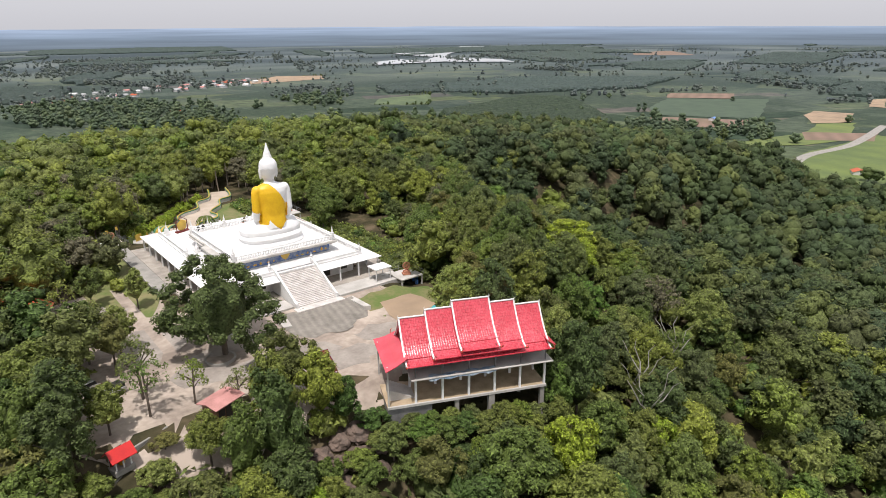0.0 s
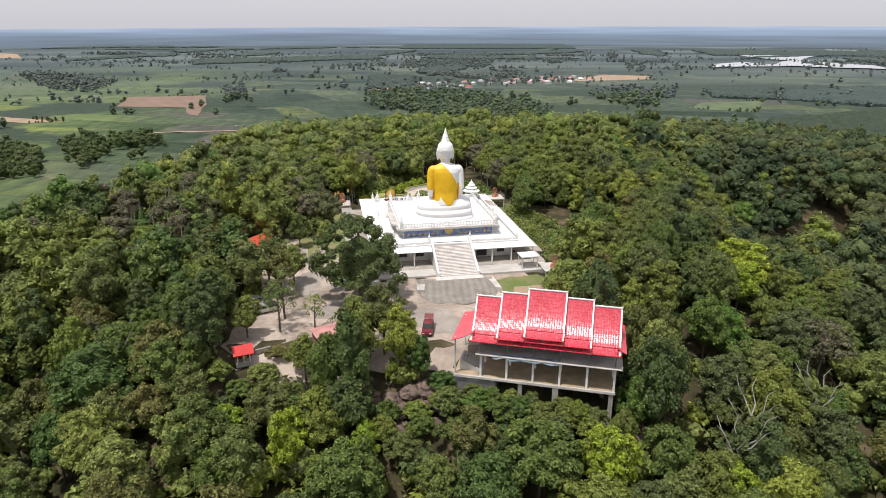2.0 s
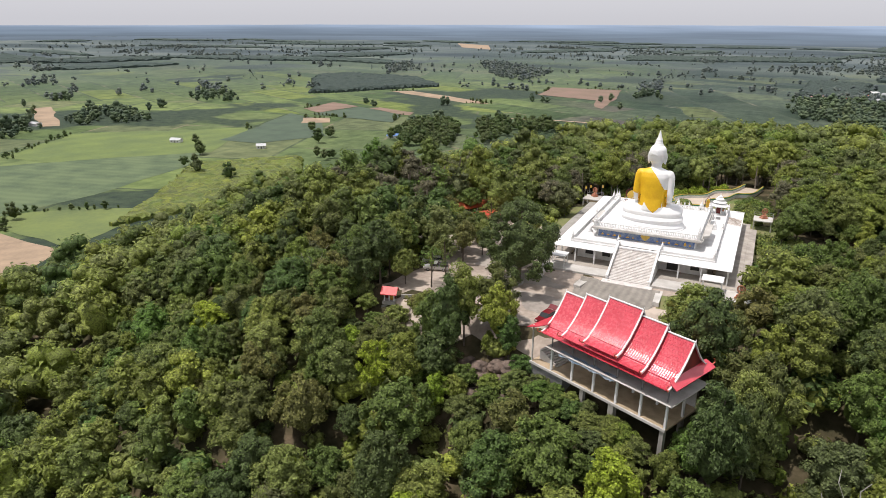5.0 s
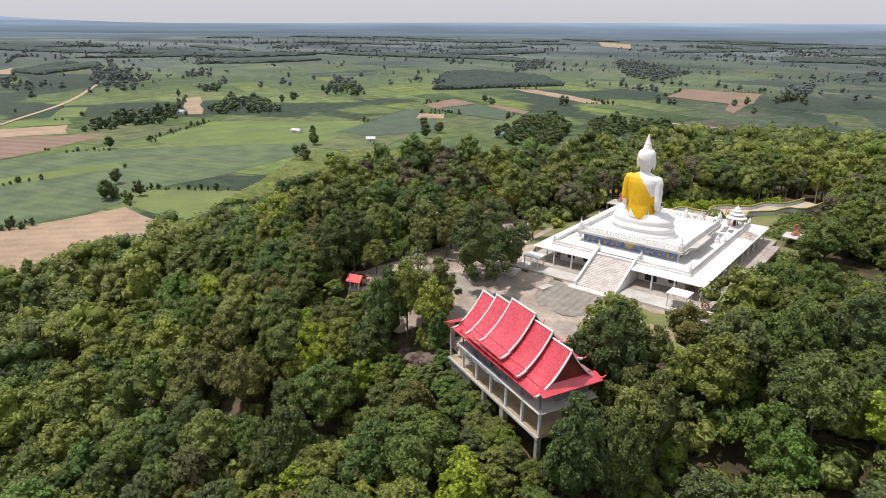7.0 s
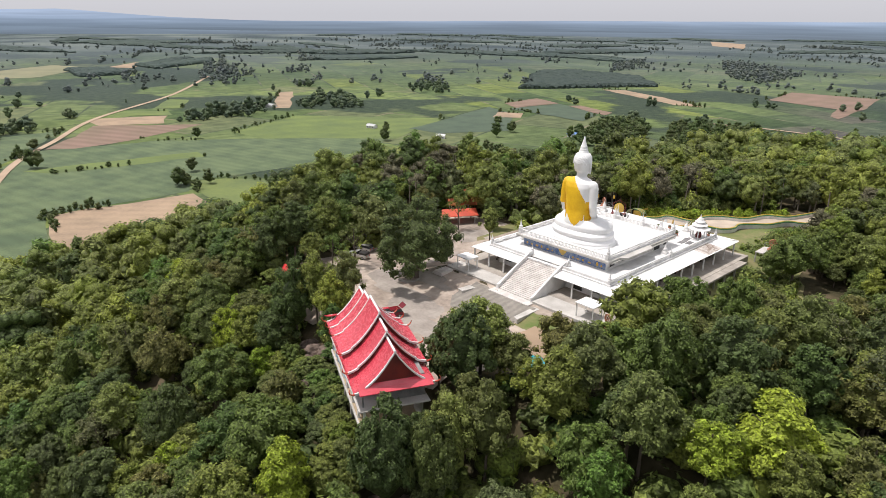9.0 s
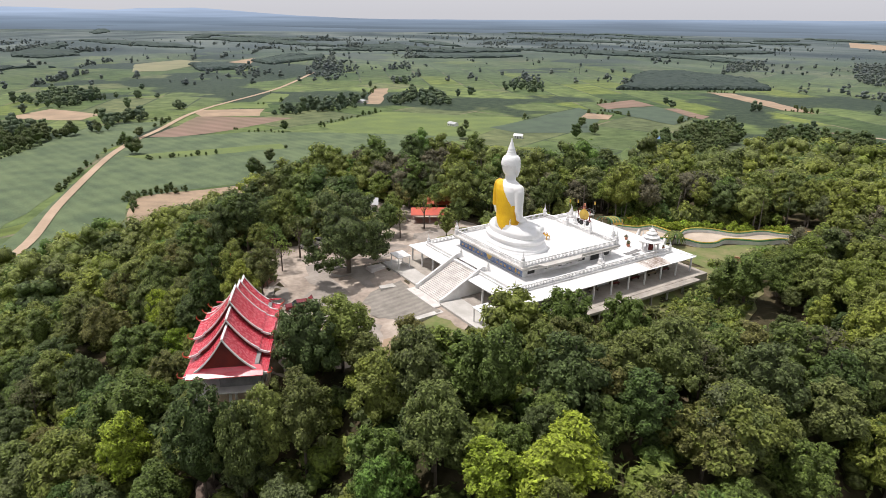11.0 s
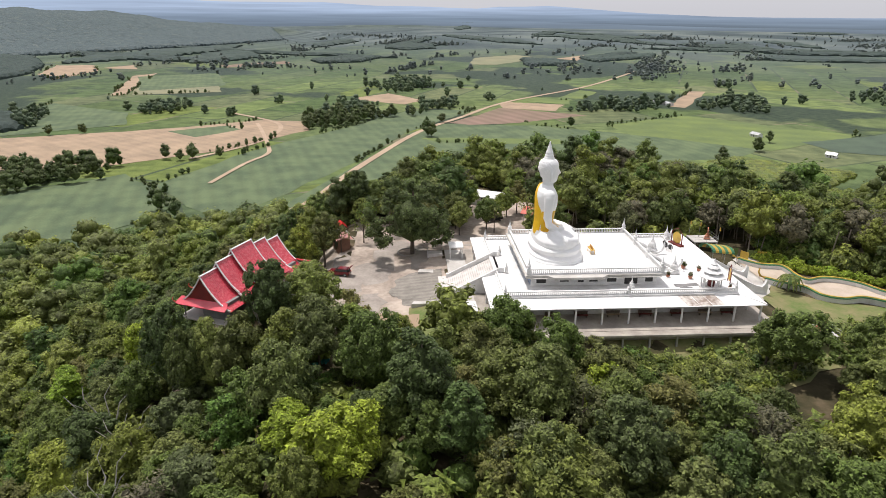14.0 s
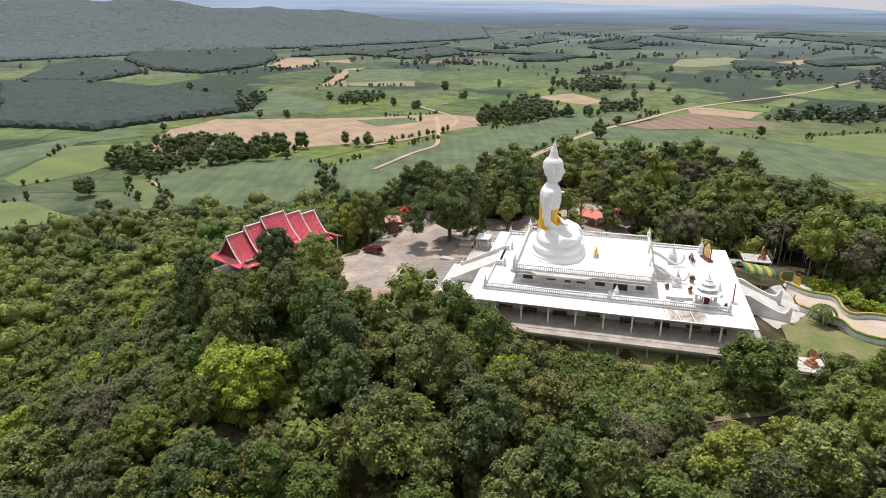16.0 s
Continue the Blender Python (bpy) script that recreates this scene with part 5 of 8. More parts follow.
HALL_SPOT = [(-12, -42), (2, -38), (8, -33), (8.5, -43), (20, -50), (20, -61), (4, -62), (-14, -55)]
TEMPLE_SPOT = [(-21, -19), (21, -19), (23, 36), (24, 60), (24, 82), (12, 82), (-2, 62), (-13, 56), (-16, 45), (-25, 42)]
EAST_GRASS = [(18, -9), (25, -7), (33, 0), (37, 10), (38, 27), (28, 40), (18, 38)]
SOUTH_GRASS = [(4, -18), (23, -18), (24, -30), (15, -37), (8, -35)]
SHRINE_SPOT = [(-41.5, -36), (-35, -36), (-35, -44), (-40, -48), (-43, -45)]
ROCK_SPOT = [(-21, -45), (-10, -45), (-9, -51), (-20, -51)]
FAR_MEADOW = [(434, 468), (455, 418), (479, 372), (434, 332), (406, 353), (373, 348), (381, 398)]
CLEAR = [FAR_MEADOW, YARD, HALL_SPOT, TEMPLE_SPOT, EAST_GRASS, SOUTH_GRASS, SHRINE_SPOT, ROCK_SPOT]

rng = np.random.default_rng(7)


def scatter(step, lo, hi, jitter=0.6):
    """Jittered places on the hill, from lo to hi metres from its middle."""
    g = np.arange(-hi, hi, step)
    x, y = (c.ravel() for c in np.meshgrid(g, g))
    x = x + rng.uniform(-jitter, jitter, x.size) * step
    y = y + rng.uniform(-jitter, jitter, y.size) * step
    r = np.hypot(x, y)
    a = np.degrees(np.arctan2(y, x)) % 360
    far_side = (a > 268) & (a < 335) & (r > 125) & (rng.uniform(size=x.size) < 0.3)
    keep = ~far_side & (r >= lo) & (r < hi) & (r < forest_limit(x, y))
    for poly in CLEAR:
        keep &= ~inside(x, y, poly)
    return x[keep], y[keep]


# near trees, each a thing of its own
nx, ny = scatter(5.5, 0, 125)
reach = np.minimum.reduce([np.hypot(nx - cx, ny - cy) for cx, cy in ((-30, -70), (-5, -72), (25, -68), (45, -45), (50, -20), (48, 5), (45, 28), (20, -45), (-32, -48), (-58, -42))])
order = np.argsort(reach)
picked, rest = order[:300], order[300:]
kinds = []
KINDS = [                       # crown radius, foot and top of the crown, clumps, sprays, spray size, leaves, lobes
    (3.5, 2.0, 10.5, 44, 2900, 0.20, LEAF, 0.20), (3.0, 2.2, 12.0, 46, 2900, 0.19, LEAF, 0.26), (4.3, 2.6, 9.8, 52, 3400, 0.20, LEAF, 0.24), (3.2, 1.8, 11.0, 30, 2600, 0.21, LEAF, 0.32),
    (3.9, 2.0, 10.8, 64, 3400, 0.18, LEAF, 0.16), (4.0, 3.0, 11.2, 34, 2800, 0.22, LEAF, 0.36), (3.1, 1.4, 9.2, 40, 2600, 0.19, LEAF, 0.22), (3.5, 1.6, 10.2, 44, 2900, 0.20, LEAF_BRIGHT, 0.28),
    (3.1, 3.0, 10.4, 24, 1300, 0.17, LEAF_DULL, 0.40), (8.4, 0.6, 17.2, 130, 9800, 0.25, LEAF_DARK, 0.30), (2.5, 3.2, 8.6, 20, 620, 0.21, LEAF, 0.45), (4.0, 1.4, 9.0, 56, 3200, 0.19, LEAF_OLIVE, 0.14),
    (3.8, 2.0, 12.2, 54, 3300, 0.20, LEAF_DARK, 0.22), (3.4, 2.8, 10.6, 30, 1900, 0.20, LEAF_OLIVE, 0.34),
    (4.0, 1.8, 10.4, 56, 3300, 0.20, LEAF_MID, 0.22)]
for i, (rad, foot, hgt, clumps, sprays, spray, mat, lobes) in enumerate(KINDS):
    r = np.random.default_rng(100 + i)
    bare = i in (8, 10)
    v, q = crown_arrays(r, rad, foot, hgt, clumps, sprays, spray, 0.45 if i == 8 else 0 if bare else 0.72, 0.3, lobes, 0 if bare else 0.5 if i == 9 else 0.62, 0.7 if i == 9 else 0.3)
    kinds.append((sheet_from(v, q, "crown", mat, False), trunk_mesh(r, hgt * 1.1, "trunk", 0.5 if i == 9 else 0.22), mat, float(v[:, 2].max())))
LABELS = {"leaves": "broad green tree with a dense leafy crown", "bright_leaves": "young tree with bright yellow-green leaves", "dull_leaves": "half-bare tree with dull brownish leaves", "fresh_leaves": "broad tree with a full fresh green crown", "dark_leaves": "tall tree with a dense dark green crown", "olive_leaves": "rounded tree with olive-green leaves"}


def tree(x, y, kind, size, turn, sink=0.0, label="", wide=1.0):
    crown, trunk, mat, top = kinds[kind]
    root = thing("tree", label or LABELS[mat.name], "tree", pose(x, y, at(x, y) - sink, 0, 0, turn) @ Matrix.Diagonal((size * wide, size * wide, size, 1)), "trees on the hill")
    for name, me in (("trunk", trunk), ("crown", crown)):
        ob = new(name, me)
        ob.parent = root
    return root


def topped(x, y, top, kind, wide=1.0, label=""):
    """A tree whose crown ends at the height top; wide: its crown's radius in metres."""
    size = (top - at(x, y)) / kinds[kind][3]
    tree(x, y, kind, size, (x * 37 + y * 53) % 360, 0.0, label, wide / (KINDS[kind][0] * size))


# trees that stand out: place, height of the top, kind, crown radius
MARKED = [(15.3, -44.6, 12.4, 12, 4.2), (8.3, -66.6, -0.6, 7, 3.6), (18.6, -59.2, 6.8, 12, 4.0), (27.2, -10.6, 11.0, 14, 4.2), (32.4, -4.4, 10.4, 14, 3.9), (34.4, -28.0, 13.0, 14, 4.2), (28.2, -35.6, 12.2, 5, 4.2), (31.8, -11.8, 8.4, 13, 3.4),
          (38.4, -7.0, 8.8, 2, 3.8), (45.5, 4.2, 9.2, 13, 4.2), (51.2, -6.2, 5.6, 11, 3.4), (49.4, -31.2, 9.6, 7, 4.8), (45.0, -36.8, 7.2, 7, 3.6), (40.6, -12.6, 10.8, 0, 4.4), (23.9, -48.4, 7.0, 13, 3.6), (28.2, 30.4, 8.4, 14, 5.0), (25.2, 28.0, 6.0, 6, 2.8), (31.4, 36.8, 4.6, 14, 2.6), (33.8, 38.4, 5.6, 0, 2.8), (29.4, 38.6, 3.4, 13, 2.2), (34.2, 34.8, 3.4, 4, 2.2),
          (26.4, -25.0, 8.2, 4, 3.2), (21.4, -31.8, 9.6, 13, 3.4), (-17.0, -40.2, 9.4, 13, 3.6), (-21.2, -43.4, 9.4, 5, 3.4), (-22.4, -46.9, 8.6, 3, 3.4), (-15.0, -44.2, 7.9, 0, 3.2), (-25.9, -45.7, 4.6, 6, 3.2), (-31.1, -54.8, -0.9, 7, 2.8), (-33.0, -32.5, 7.2, 10, 2.4),
          (-42.6, -35.0, 11.6, 1, 3.6), (-39.2, -19.0, 8.4, 13, 3.2), (-46.6, -36.6, 10.4, 4, 3.6), (-38.9, -64.0, -4.8, 11, 4.6), (-42.8, 69.3, 10.4, 1, 4.0), (-45.5, 48.3, 10.6, 12, 4.2), (63.7, 5.8, 5.2, 4, 4.6), (24.1, -74.0, -6.8, 4, 4.2), (-21.9, -69.0, -6.0, 4, 4.4)]
for i in picked:
    if min(math.hypot(nx[i] - m[0], ny[i] - m[1]) / m[4] for m in MARKED) < 1.0:
        continue
    # more dark-leaved trees on the shaded side, so colour stands in for shade
    dark_side = nx[i] > 38 and not -15 < ny[i] < 26 or nx[i] + 0.5 * ny[i] > 2 and ny[i] < -60
    kind = int(rng.choice([0, 1, 2, 3, 4, 5, 6, 7, 8, 11, 12, 13, 14], p=[0.07] * 7 + [0.05, 0.02, 0.04, 0.20, 0.05, 0.15] if dark_side else [0.08] * 7 + [0.06, 0.03, 0.06, 0.07, 0.08, 0.14]))
    low = 0.55 if 30 <= nx[i] < 46 and 0 < ny[i] < 34 else 1.0     # low growth below the temple's corner
    tree(float(nx[i]), float(ny[i]), kind, float(0.72 + 0.55 * rng.uniform() ** 1.2) * low, float(rng.uniform(0, 360)), 0.0, "", float(rng.uniform(0.85, 1.15)))
for x, y, top, k, r in MARKED:
    topped(x, y, top, k, r)
tree(-19.4, -22.7, 9, 1.0, 0, 0.0, "old broad tree with a huge dark crown in the yard")
for x, y, k, s, a in ((-27.5, -33, 10, 0.8, 200), (-44, -24, 4, 1.0, 40), (-12.5, -46, 1, 0.75, 60),
                      (-49, -14, 0, 0.9, 10), (-45, -9, 5, 0.85, 70), (-33, -4, 10, 0.8, 30), (-25, 3, 1, 0.7, 0), (-31, 10, 3, 0.75, 45), (19, -38, 13, 0.8, 100), (-23, -37.5, 10, 0.7, 330), (-46, 14, 2, 0.8, 10), (-52, -8, 10, 0.9, 90), (35, 38, 1, 0.9, 200), (26, 44.5, 5, 0.7, 20), (28, 50.5, 2, 0.85, 60), (25, 57, 1, 0.75, 0), (30, 39, 0, 0.9, 90), (-9, 67, 0, 1.0, 0), (-5, 71, 4, 1.05, 90), (0, 75.5, 2, 1.0, 30), (4.5, 80, 6, 1.05, 10), (-14, 62, 1, 0.95, 50), (-18.5, 56, 3, 0.95, 100), (-22, 49, 5, 0.9, 0), (-2, 79, 3, 1.1, 70), (-13, 71, 8, 1.1, 20), (8, 85, 0, 1.1, 0), (39, 1, 4, 0.85, 10), (-44.5, 0.5, 0, 0.72, 20), (-41.5, -1.5, 5, 0.62, 90), (-47.5, 3.5, 13, 0.8, 160),
                      (-46, -14, 1, 1.0, 30), (-43, -11, 4, 0.8, 130), (-43, -31, 5, 0.9, 10), (-33.5, -17.5, 13, 0.85, 60), (-31.5, -12, 0, 0.8, 160), (-36, -12.5, 13, 0.9, 10), (-35.5, -5.5, 14, 0.8, 210), (-52, 9, 2, 0.9, 70), (-36, 4, 10, 1.0, 10), (-38, 19, 8, 0.9, 40), (-60, -9, 8, 0.9, 0), (-32.5, -27.5, 10, 1.1, 15), (-38, -33.5, 4, 0.7, 200), (-45, -20, 6, 1.0, 320), (-48.5, -27, 2, 1.0, 20), (-29, -42, 5, 0.7, 80)):
    tree(x, y, k, s, a)


for x, y, top, k, r in ((-35.2, -41.8, -1.2, 0, 2.2), (-41.6, -41.2, -0.6, 6, 2.2), (-38.4, -43.6, -2.6, 14, 2.4), (-35.6, -45.6, -3.0, 4, 2.4), (-41.4, -46.4, -3.2, 0, 2.6), (-33.2, -38.6, -0.2, 13, 1.8), (-18.0, -50.4, -4.2, 14, 2.2), (-13.4, -50.8, -4.6, 0, 2.2), (-10.2, -50.2, -3.6, 6, 1.8), (-21.4, -49.6, -3.2, 4, 2.2), (-25.5, -51.5, -3.6, 14, 2.8), (-27.5, -56.5, -7.6, 6, 2.6), (-24.0, -58.0, -8.6, 0, 2.8), (-21.0, -54.0, -4.6, 7, 2.4), (-16.0, -55.0, -6.6, 0, 2.8), (-18.5, -52.4, -5.2, 4, 2.2), (-13.0, -52.8, -5.4, 14, 2.2), (-28.4, -49.4, -2.8, 6, 2.4), (-16.2, -45.2, -0.4, 6, 1.3), (-12.6, -45.4, 0.2, 0, 1.3)):
    topped(x, y, top, k, r)


# trees and shrubs close round the hall, some reaching its floor from the slope below it
ch, sh = math.cos(radians(-23.6)), math.sin(radians(-23.6))
for lx, ly, top, k, r in ((-12.5, -7.0, -2.4, 1, 2.6), (-8.5, -6.2, -2.4, 0, 2.4), (-5.4, -6.6, -2.6, 3, 2.5), (-2.6, -6.2, -2.8, 4, 2.2), (0.2, -6.6, -3.0, 0, 2.2), (4.4, -6.4, -2.7, 6, 2.2), (2.4, -8.2, -3.9, 12, 2.4), (6.6, -7.4, -3.8, 1, 2.2), (8.0, -8.8, -5.2, 4, 2.6), (-14.6, -3.5, -1.8, 3, 2.2), (-10.4, -10.6, -4.4, 2, 3.0), (-3.4, -10.2, -5.2, 12, 3.2), (2.6, -11.6, -6.4, 4, 3.0),
                          (6.6, -10.8, -7.0, 2, 3.0), (13.2, -2.2, 0.6, 0, 3.0), (13.6, 1.8, 3.2, 12, 3.2), (15.5, 5.0, 6.0, 4, 3.4), (12.0, 8.2, 6.4, 13, 3.2), (17.5, 2.0, 5.0, 2, 3.6), (11.4, -5.6, -3.2, 6, 2.2), (-9.6, -5.0, -2.4, 6, 1.7), (-6.8, -4.9, -2.5, 0, 1.6), (-4.0, -5.0, -2.6, 4, 1.6), (-1.2, -4.9, -2.7, 3, 1.6), (3.2, -5.6, -2.4, 0, 2.3), (5.4, -5.8, -2.6, 4, 2.3), (7.4, -6.0, -3.1, 6, 2.2)):
    topped(5.3 + ch * lx - sh * ly, -50.45 + sh * lx + ch * ly, top, k, r)


def forest(xs, ys, variants, name, label, smin, smax, mat=LEAF):
    """Many crowns joined into one."""
    vs, qs, ts, k = [], [], [], 0
    for x, y in zip(xs, ys):
        v, q = variants[int(rng.integers(len(variants)))]
        s, a = smin + (smax - smin) * rng.uniform() ** 1.4, rng.uniform(0, 2 * math.pi)
        c, d = math.cos(a), math.sin(a)
        w = np.stack([(v[:, 0] * c - v[:, 1] * d) * s + x, (v[:, 0] * d + v[:, 1] * c) * s + y, v[:, 2] * s * rng.uniform(0.88, 1.12)], 1)
        vs.append(w)
        qs.append(q + k)
        ts.append(np.full(len(v), (0.5 + 0.6 * float(wave(x, y, 34, 4.0)) + rng.uniform(-0.3, 0.3)) % 1.0))
        k += len(v)
    vs = np.concatenate(vs)
    sizes = [len(t) for t in ts]
    vs[:, 2] += np.repeat(land(np.array(xs), np.array(ys)), sizes)
    me = sheet_from(vs, np.concatenate(qs), name, mat, True, np.concatenate(ts))
    return tagged(new(name, me), label, "trees", kind="stuff")


mids = [crown_arrays(np.random.default_rng(200 + i), (3.2, 3.8, 4.2, 3.4, 3.0, 4.0, 3.6, 3.3)[i], 1.8, (10.0, 9.4, 10.4, 11.2, 9.0, 10.6, 9.8, 11.6)[i], 20, 640, 0.30, 0.74, 0.3, (0.2, 0.3, 0.16, 0.34)[i % 4]) for i in range(8)]
fars = [crown_arrays(np.random.default_rng(300 + i), (3.6, 4.2, 3.9, 4.5)[i % 4], 0.8, (9.0, 10.4, 9.8, 11.2)[i // 2], 11, 250, 0.42, 0.78, 0.3, 0.26) for i in range(8)]
farther = [crown_arrays(np.random.default_rng(330 + i), (3.9, 4.4, 4.1, 4.8)[i % 4], 0.5, (9.0, 10.0, 9.6, 10.8)[i // 2], 7, 90, 0.62, 0.84, 0.3, 0.26, 0.7) for i in range(8)]
behind = (ny[rest] > 8) & (nx[rest] < 40) & (rng.uniform(size=rest.size) < 0.26)
north = ~behind & (ny[rest] > 42)
behind_or_north = behind | north
near_rest = rest[~behind_or_north]
# part of the eastern trees get the leaves with shade painted in
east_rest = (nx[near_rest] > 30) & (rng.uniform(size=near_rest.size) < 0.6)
forest(nx[near_rest[~east_rest]], ny[near_rest[~east_rest]], mids, "hill_forest", "dense green tropical forest on the hilltop", 0.62, 1.5)
forest(nx[near_rest[east_rest]], ny[near_rest[east_rest]], mids, "hill_forest", "trees on the eastern slope, their green darkened as shade", 0.7, 1.4, LEAF_SHADED)
forest(nx[rest[north]], ny[rest[north]], mids, "hill_forest", "dark green forest beyond the temple", 0.8, 1.3)


def trunks(xs, ys, name, label):
    """Bare pale stems below the crowns of a wood."""
    vs, fs = [], []
    for i, (x, y) in enumerate(zip(xs, ys)):
        z, r, tip = at(x, y), rng.uniform(0.12, 0.24), rng.normal(size=2) * 0.5
        low = [(x + r * math.cos(a), y + r * math.sin(a), z - 0.4) for a in (0.3, 1.87, 3.44, 5.01)]
        high = [(x + tip[0] + r * 0.6 * math.cos(a), y + tip[1] + r * 0.6 * math.sin(a), z + 7.5) for a in (0.3, 1.87, 3.44, 5.01)]
        vs += low + high
        fs += [[8 * i + j, 8 * i + (j + 1) % 4, 8 * i + 4 + (j + 1) % 4, 8 * i + 4 + j] for j in range(4)]
    tagged(new(name, sheet_from(vs, fs, name, PALE_BARK)), label, "trunks", kind="stuff")


edge = rest[(ny[rest] > 8) & (nx[rest] < 45)]
trunks(np.repeat(nx[edge], 2) + rng.normal(size=2 * edge.size) * 1.6, np.repeat(ny[edge], 2) + rng.normal(size=2 * edge.size) * 1.6, "forest_trunks", "pale grey trunks of the wood beyond the temple")
forest(nx[rest[behind]], ny[rest[behind]], mids, "hill_forest", "half-bare greyish trees scattered through the forest", 0.75, 1.2, LEAF_DULL)
fx, fy = scatter(7.3, 125, 680, 0.9)
lower = np.hypot(fx, fy) > 235
# the share of shade-painted leaves grows towards the east
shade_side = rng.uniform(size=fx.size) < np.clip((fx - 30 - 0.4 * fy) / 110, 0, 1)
for far_off, forms in ((False, fars), (True, farther)):
    here = lower == far_off
    forest(fx[shade_side & here], fy[shade_side & here], forms, "east_forest", "dense forest below the hill, its green darkened as shade", 0.75, 2.0, LEAF_SHADED)
    forest(fx[~shade_side & here], fy[~shade_side & here], forms, "slope_forest", "dense green forest on the lower slopes", 0.75, 1.9)
# low scrub that fills the gaps between the trunks
ux, uy = scatter(4.0, 20, 120)
band = (uy < 45) & (outside(ux, uy) > -1)
scrub = [crown_arrays(np.random.default_rng(600 + i), 2.4, -0.3, 3.2, 5, 46, 0.42) for i in range(5)]
forest(ux[band], uy[band], scrub, "undergrowth", "low green scrub under the trees", 0.7, 1.6)

# scattered trees and hedgerows over the plain
tiny = [crown_arrays(np.random.default_rng(400 + i), (3.2, 4.2, 3.7)[i % 3], -0.8, (7.0, 9.0, 11.0)[i // 2], 4, 22, 0.75, 0.85, 0.3, 0.45, 0) for i in range(6)]
rounder = [crown_arrays(np.random.default_rng(500 + i), (3.4, 4.0, 3.7)[i % 3], -0.5, (8.5, 10.5, 12.0)[i // 2], 7, 60, 0.6, 0.9, 0.3, 0.34, 0.6) for i in range(6)]


def plain_trees(xs, ys, name, label, smin, smax):
    """Trees on the plain, in fuller form where they stand closer."""
    xs, ys = np.asarray(xs, float), np.asarray(ys, float)
    r = np.hypot(xs, ys)
    # farther crowns switch to bluer leaves, with the haze in their colour
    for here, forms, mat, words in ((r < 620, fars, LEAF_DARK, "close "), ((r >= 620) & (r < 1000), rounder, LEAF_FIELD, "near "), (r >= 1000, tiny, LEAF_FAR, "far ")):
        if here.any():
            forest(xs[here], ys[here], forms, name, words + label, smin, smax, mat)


hedges_n = 420
row, far_along, long = rng.integers(-46, 47, hedges_n) * 55.0, rng.uniform(-2500, 2500, hedges_n), rng.uniform(40, 240, hedges_n)
ho = np.repeat(np.arange(hedges_n), (long / 11).astype(int))
hu, hv = far_along[ho] + rng.uniform(0, 1, ho.size) * long[ho], row[ho] + rng.normal(size=ho.size) * 2.6
cs, sn = math.cos(radians(-24)), math.sin(radians(-24))
wn = 90                                          # loose woods far off
wr, wa = 1150 + 1900 * np.sqrt(rng.uniform(size=wn)), rng.uniform(0, 2 * math.pi, wn)
wl, ww, wt = rng.uniform(30, 150, wn), rng.uniform(8, 30, wn), rng.choice([-0.42, 1.15, -1.22], wn)
wo = np.repeat(np.arange(wn), (wl * ww * 4 / 90).astype(int))
du, dv = rng.normal(size=wo.size) * 0.6 * wl[wo], rng.normal(size=wo.size) * 0.6 * ww[wo]
loose = 34000
px = np.concatenate([rng.uniform(-2900, 2900, loose), (wr * np.cos(wa))[wo] + du * np.cos(wt)[wo] - dv * np.sin(wt)[wo], hu * cs - hv * sn])
py = np.concatenate([rng.uniform(-2900, 2900, loose), (wr * np.sin(wa))[wo] + du * np.sin(wt)[wo] + dv * np.cos(wt)[wo], hu * sn + hv * cs])
clump = np.arange(px.size) >= loose
pr = np.hypot(px, py)
dens = np.clip(0.10 + 2.2 * wave(px, py, 260, 5.0) * wave(px, py, 610, 6.0), 0, 1) + 0.05
keep = (pr > forest_limit(px, py) + 20) & ((rng.uniform(size=px.size) < dens * np.where(pr > 1000, 0.42, 0.16)) | clump) & (land(px, py) < PLAIN + 8)
for name, mat, outline, label in plots:
    keep &= ~inside(px, py, outline)
keep &= (pr > 900) | (rng.uniform(size=px.size) < 0.30)
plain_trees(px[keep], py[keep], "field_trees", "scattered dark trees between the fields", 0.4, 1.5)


# broken hedges along the edges of the fields
hx, hy = [], []
for name, mat, outline, label in near_plots + paddy_plots + west_plots + north_plots:
    for (ax, ay), (bx, by) in zip(outline, outline[1:] + outline[:1]):
        if rng.uniform() < 0.45:
            for k in np.arange(0, 1, 5.0 / math.hypot(bx - ax, by - ay)):
                if wave(ax + (bx - ax) * k, ay + (by - ay) * k, 120, 8.0) > 0.05:
                    hx.append(ax + (bx - ax) * k + rng.normal() * 1.6)
                    hy.append(ay + (by - ay) * k + rng.normal() * 1.6)
hx, hy = np.array(hx), np.array(hy)
clear_of_hill = np.hypot(hx, hy) > forest_limit(hx, hy) + 8
forest(hx[clear_of_hill], hy[clear_of_hill], rounder, "hedges", "broken dark green hedges between the fields", 0.22, 0.62, LEAF_DARK)


def grove(outline, gap, label, seed, smin=0.6, smax=1.5):
    """Trees standing close within an outline."""
    r = np.random.default_rng(seed)
    xs, ys = np.array([p[0] for p in outline], float), np.array([p[1] for p in outline], float)
    area = abs(np.sum(xs * np.roll(ys, -1) - ys * np.roll(xs, -1))) / 2
    n = int(3 * area / gap ** 2) + 30
    gx, gy = r.uniform(xs.min(), xs.max(), n), r.uniform(ys.min(), ys.max(), n)
    ok = np.flatnonzero(inside(gx, gy, outline))[:int(area / gap ** 2) + 3]
    gx, gy = gx[ok] + r.normal(size=ok.size) * 6, gy[ok] + r.normal(size=ok.size) * 6
    plain_trees(gx, gy, "field_trees", label, smin, smax)


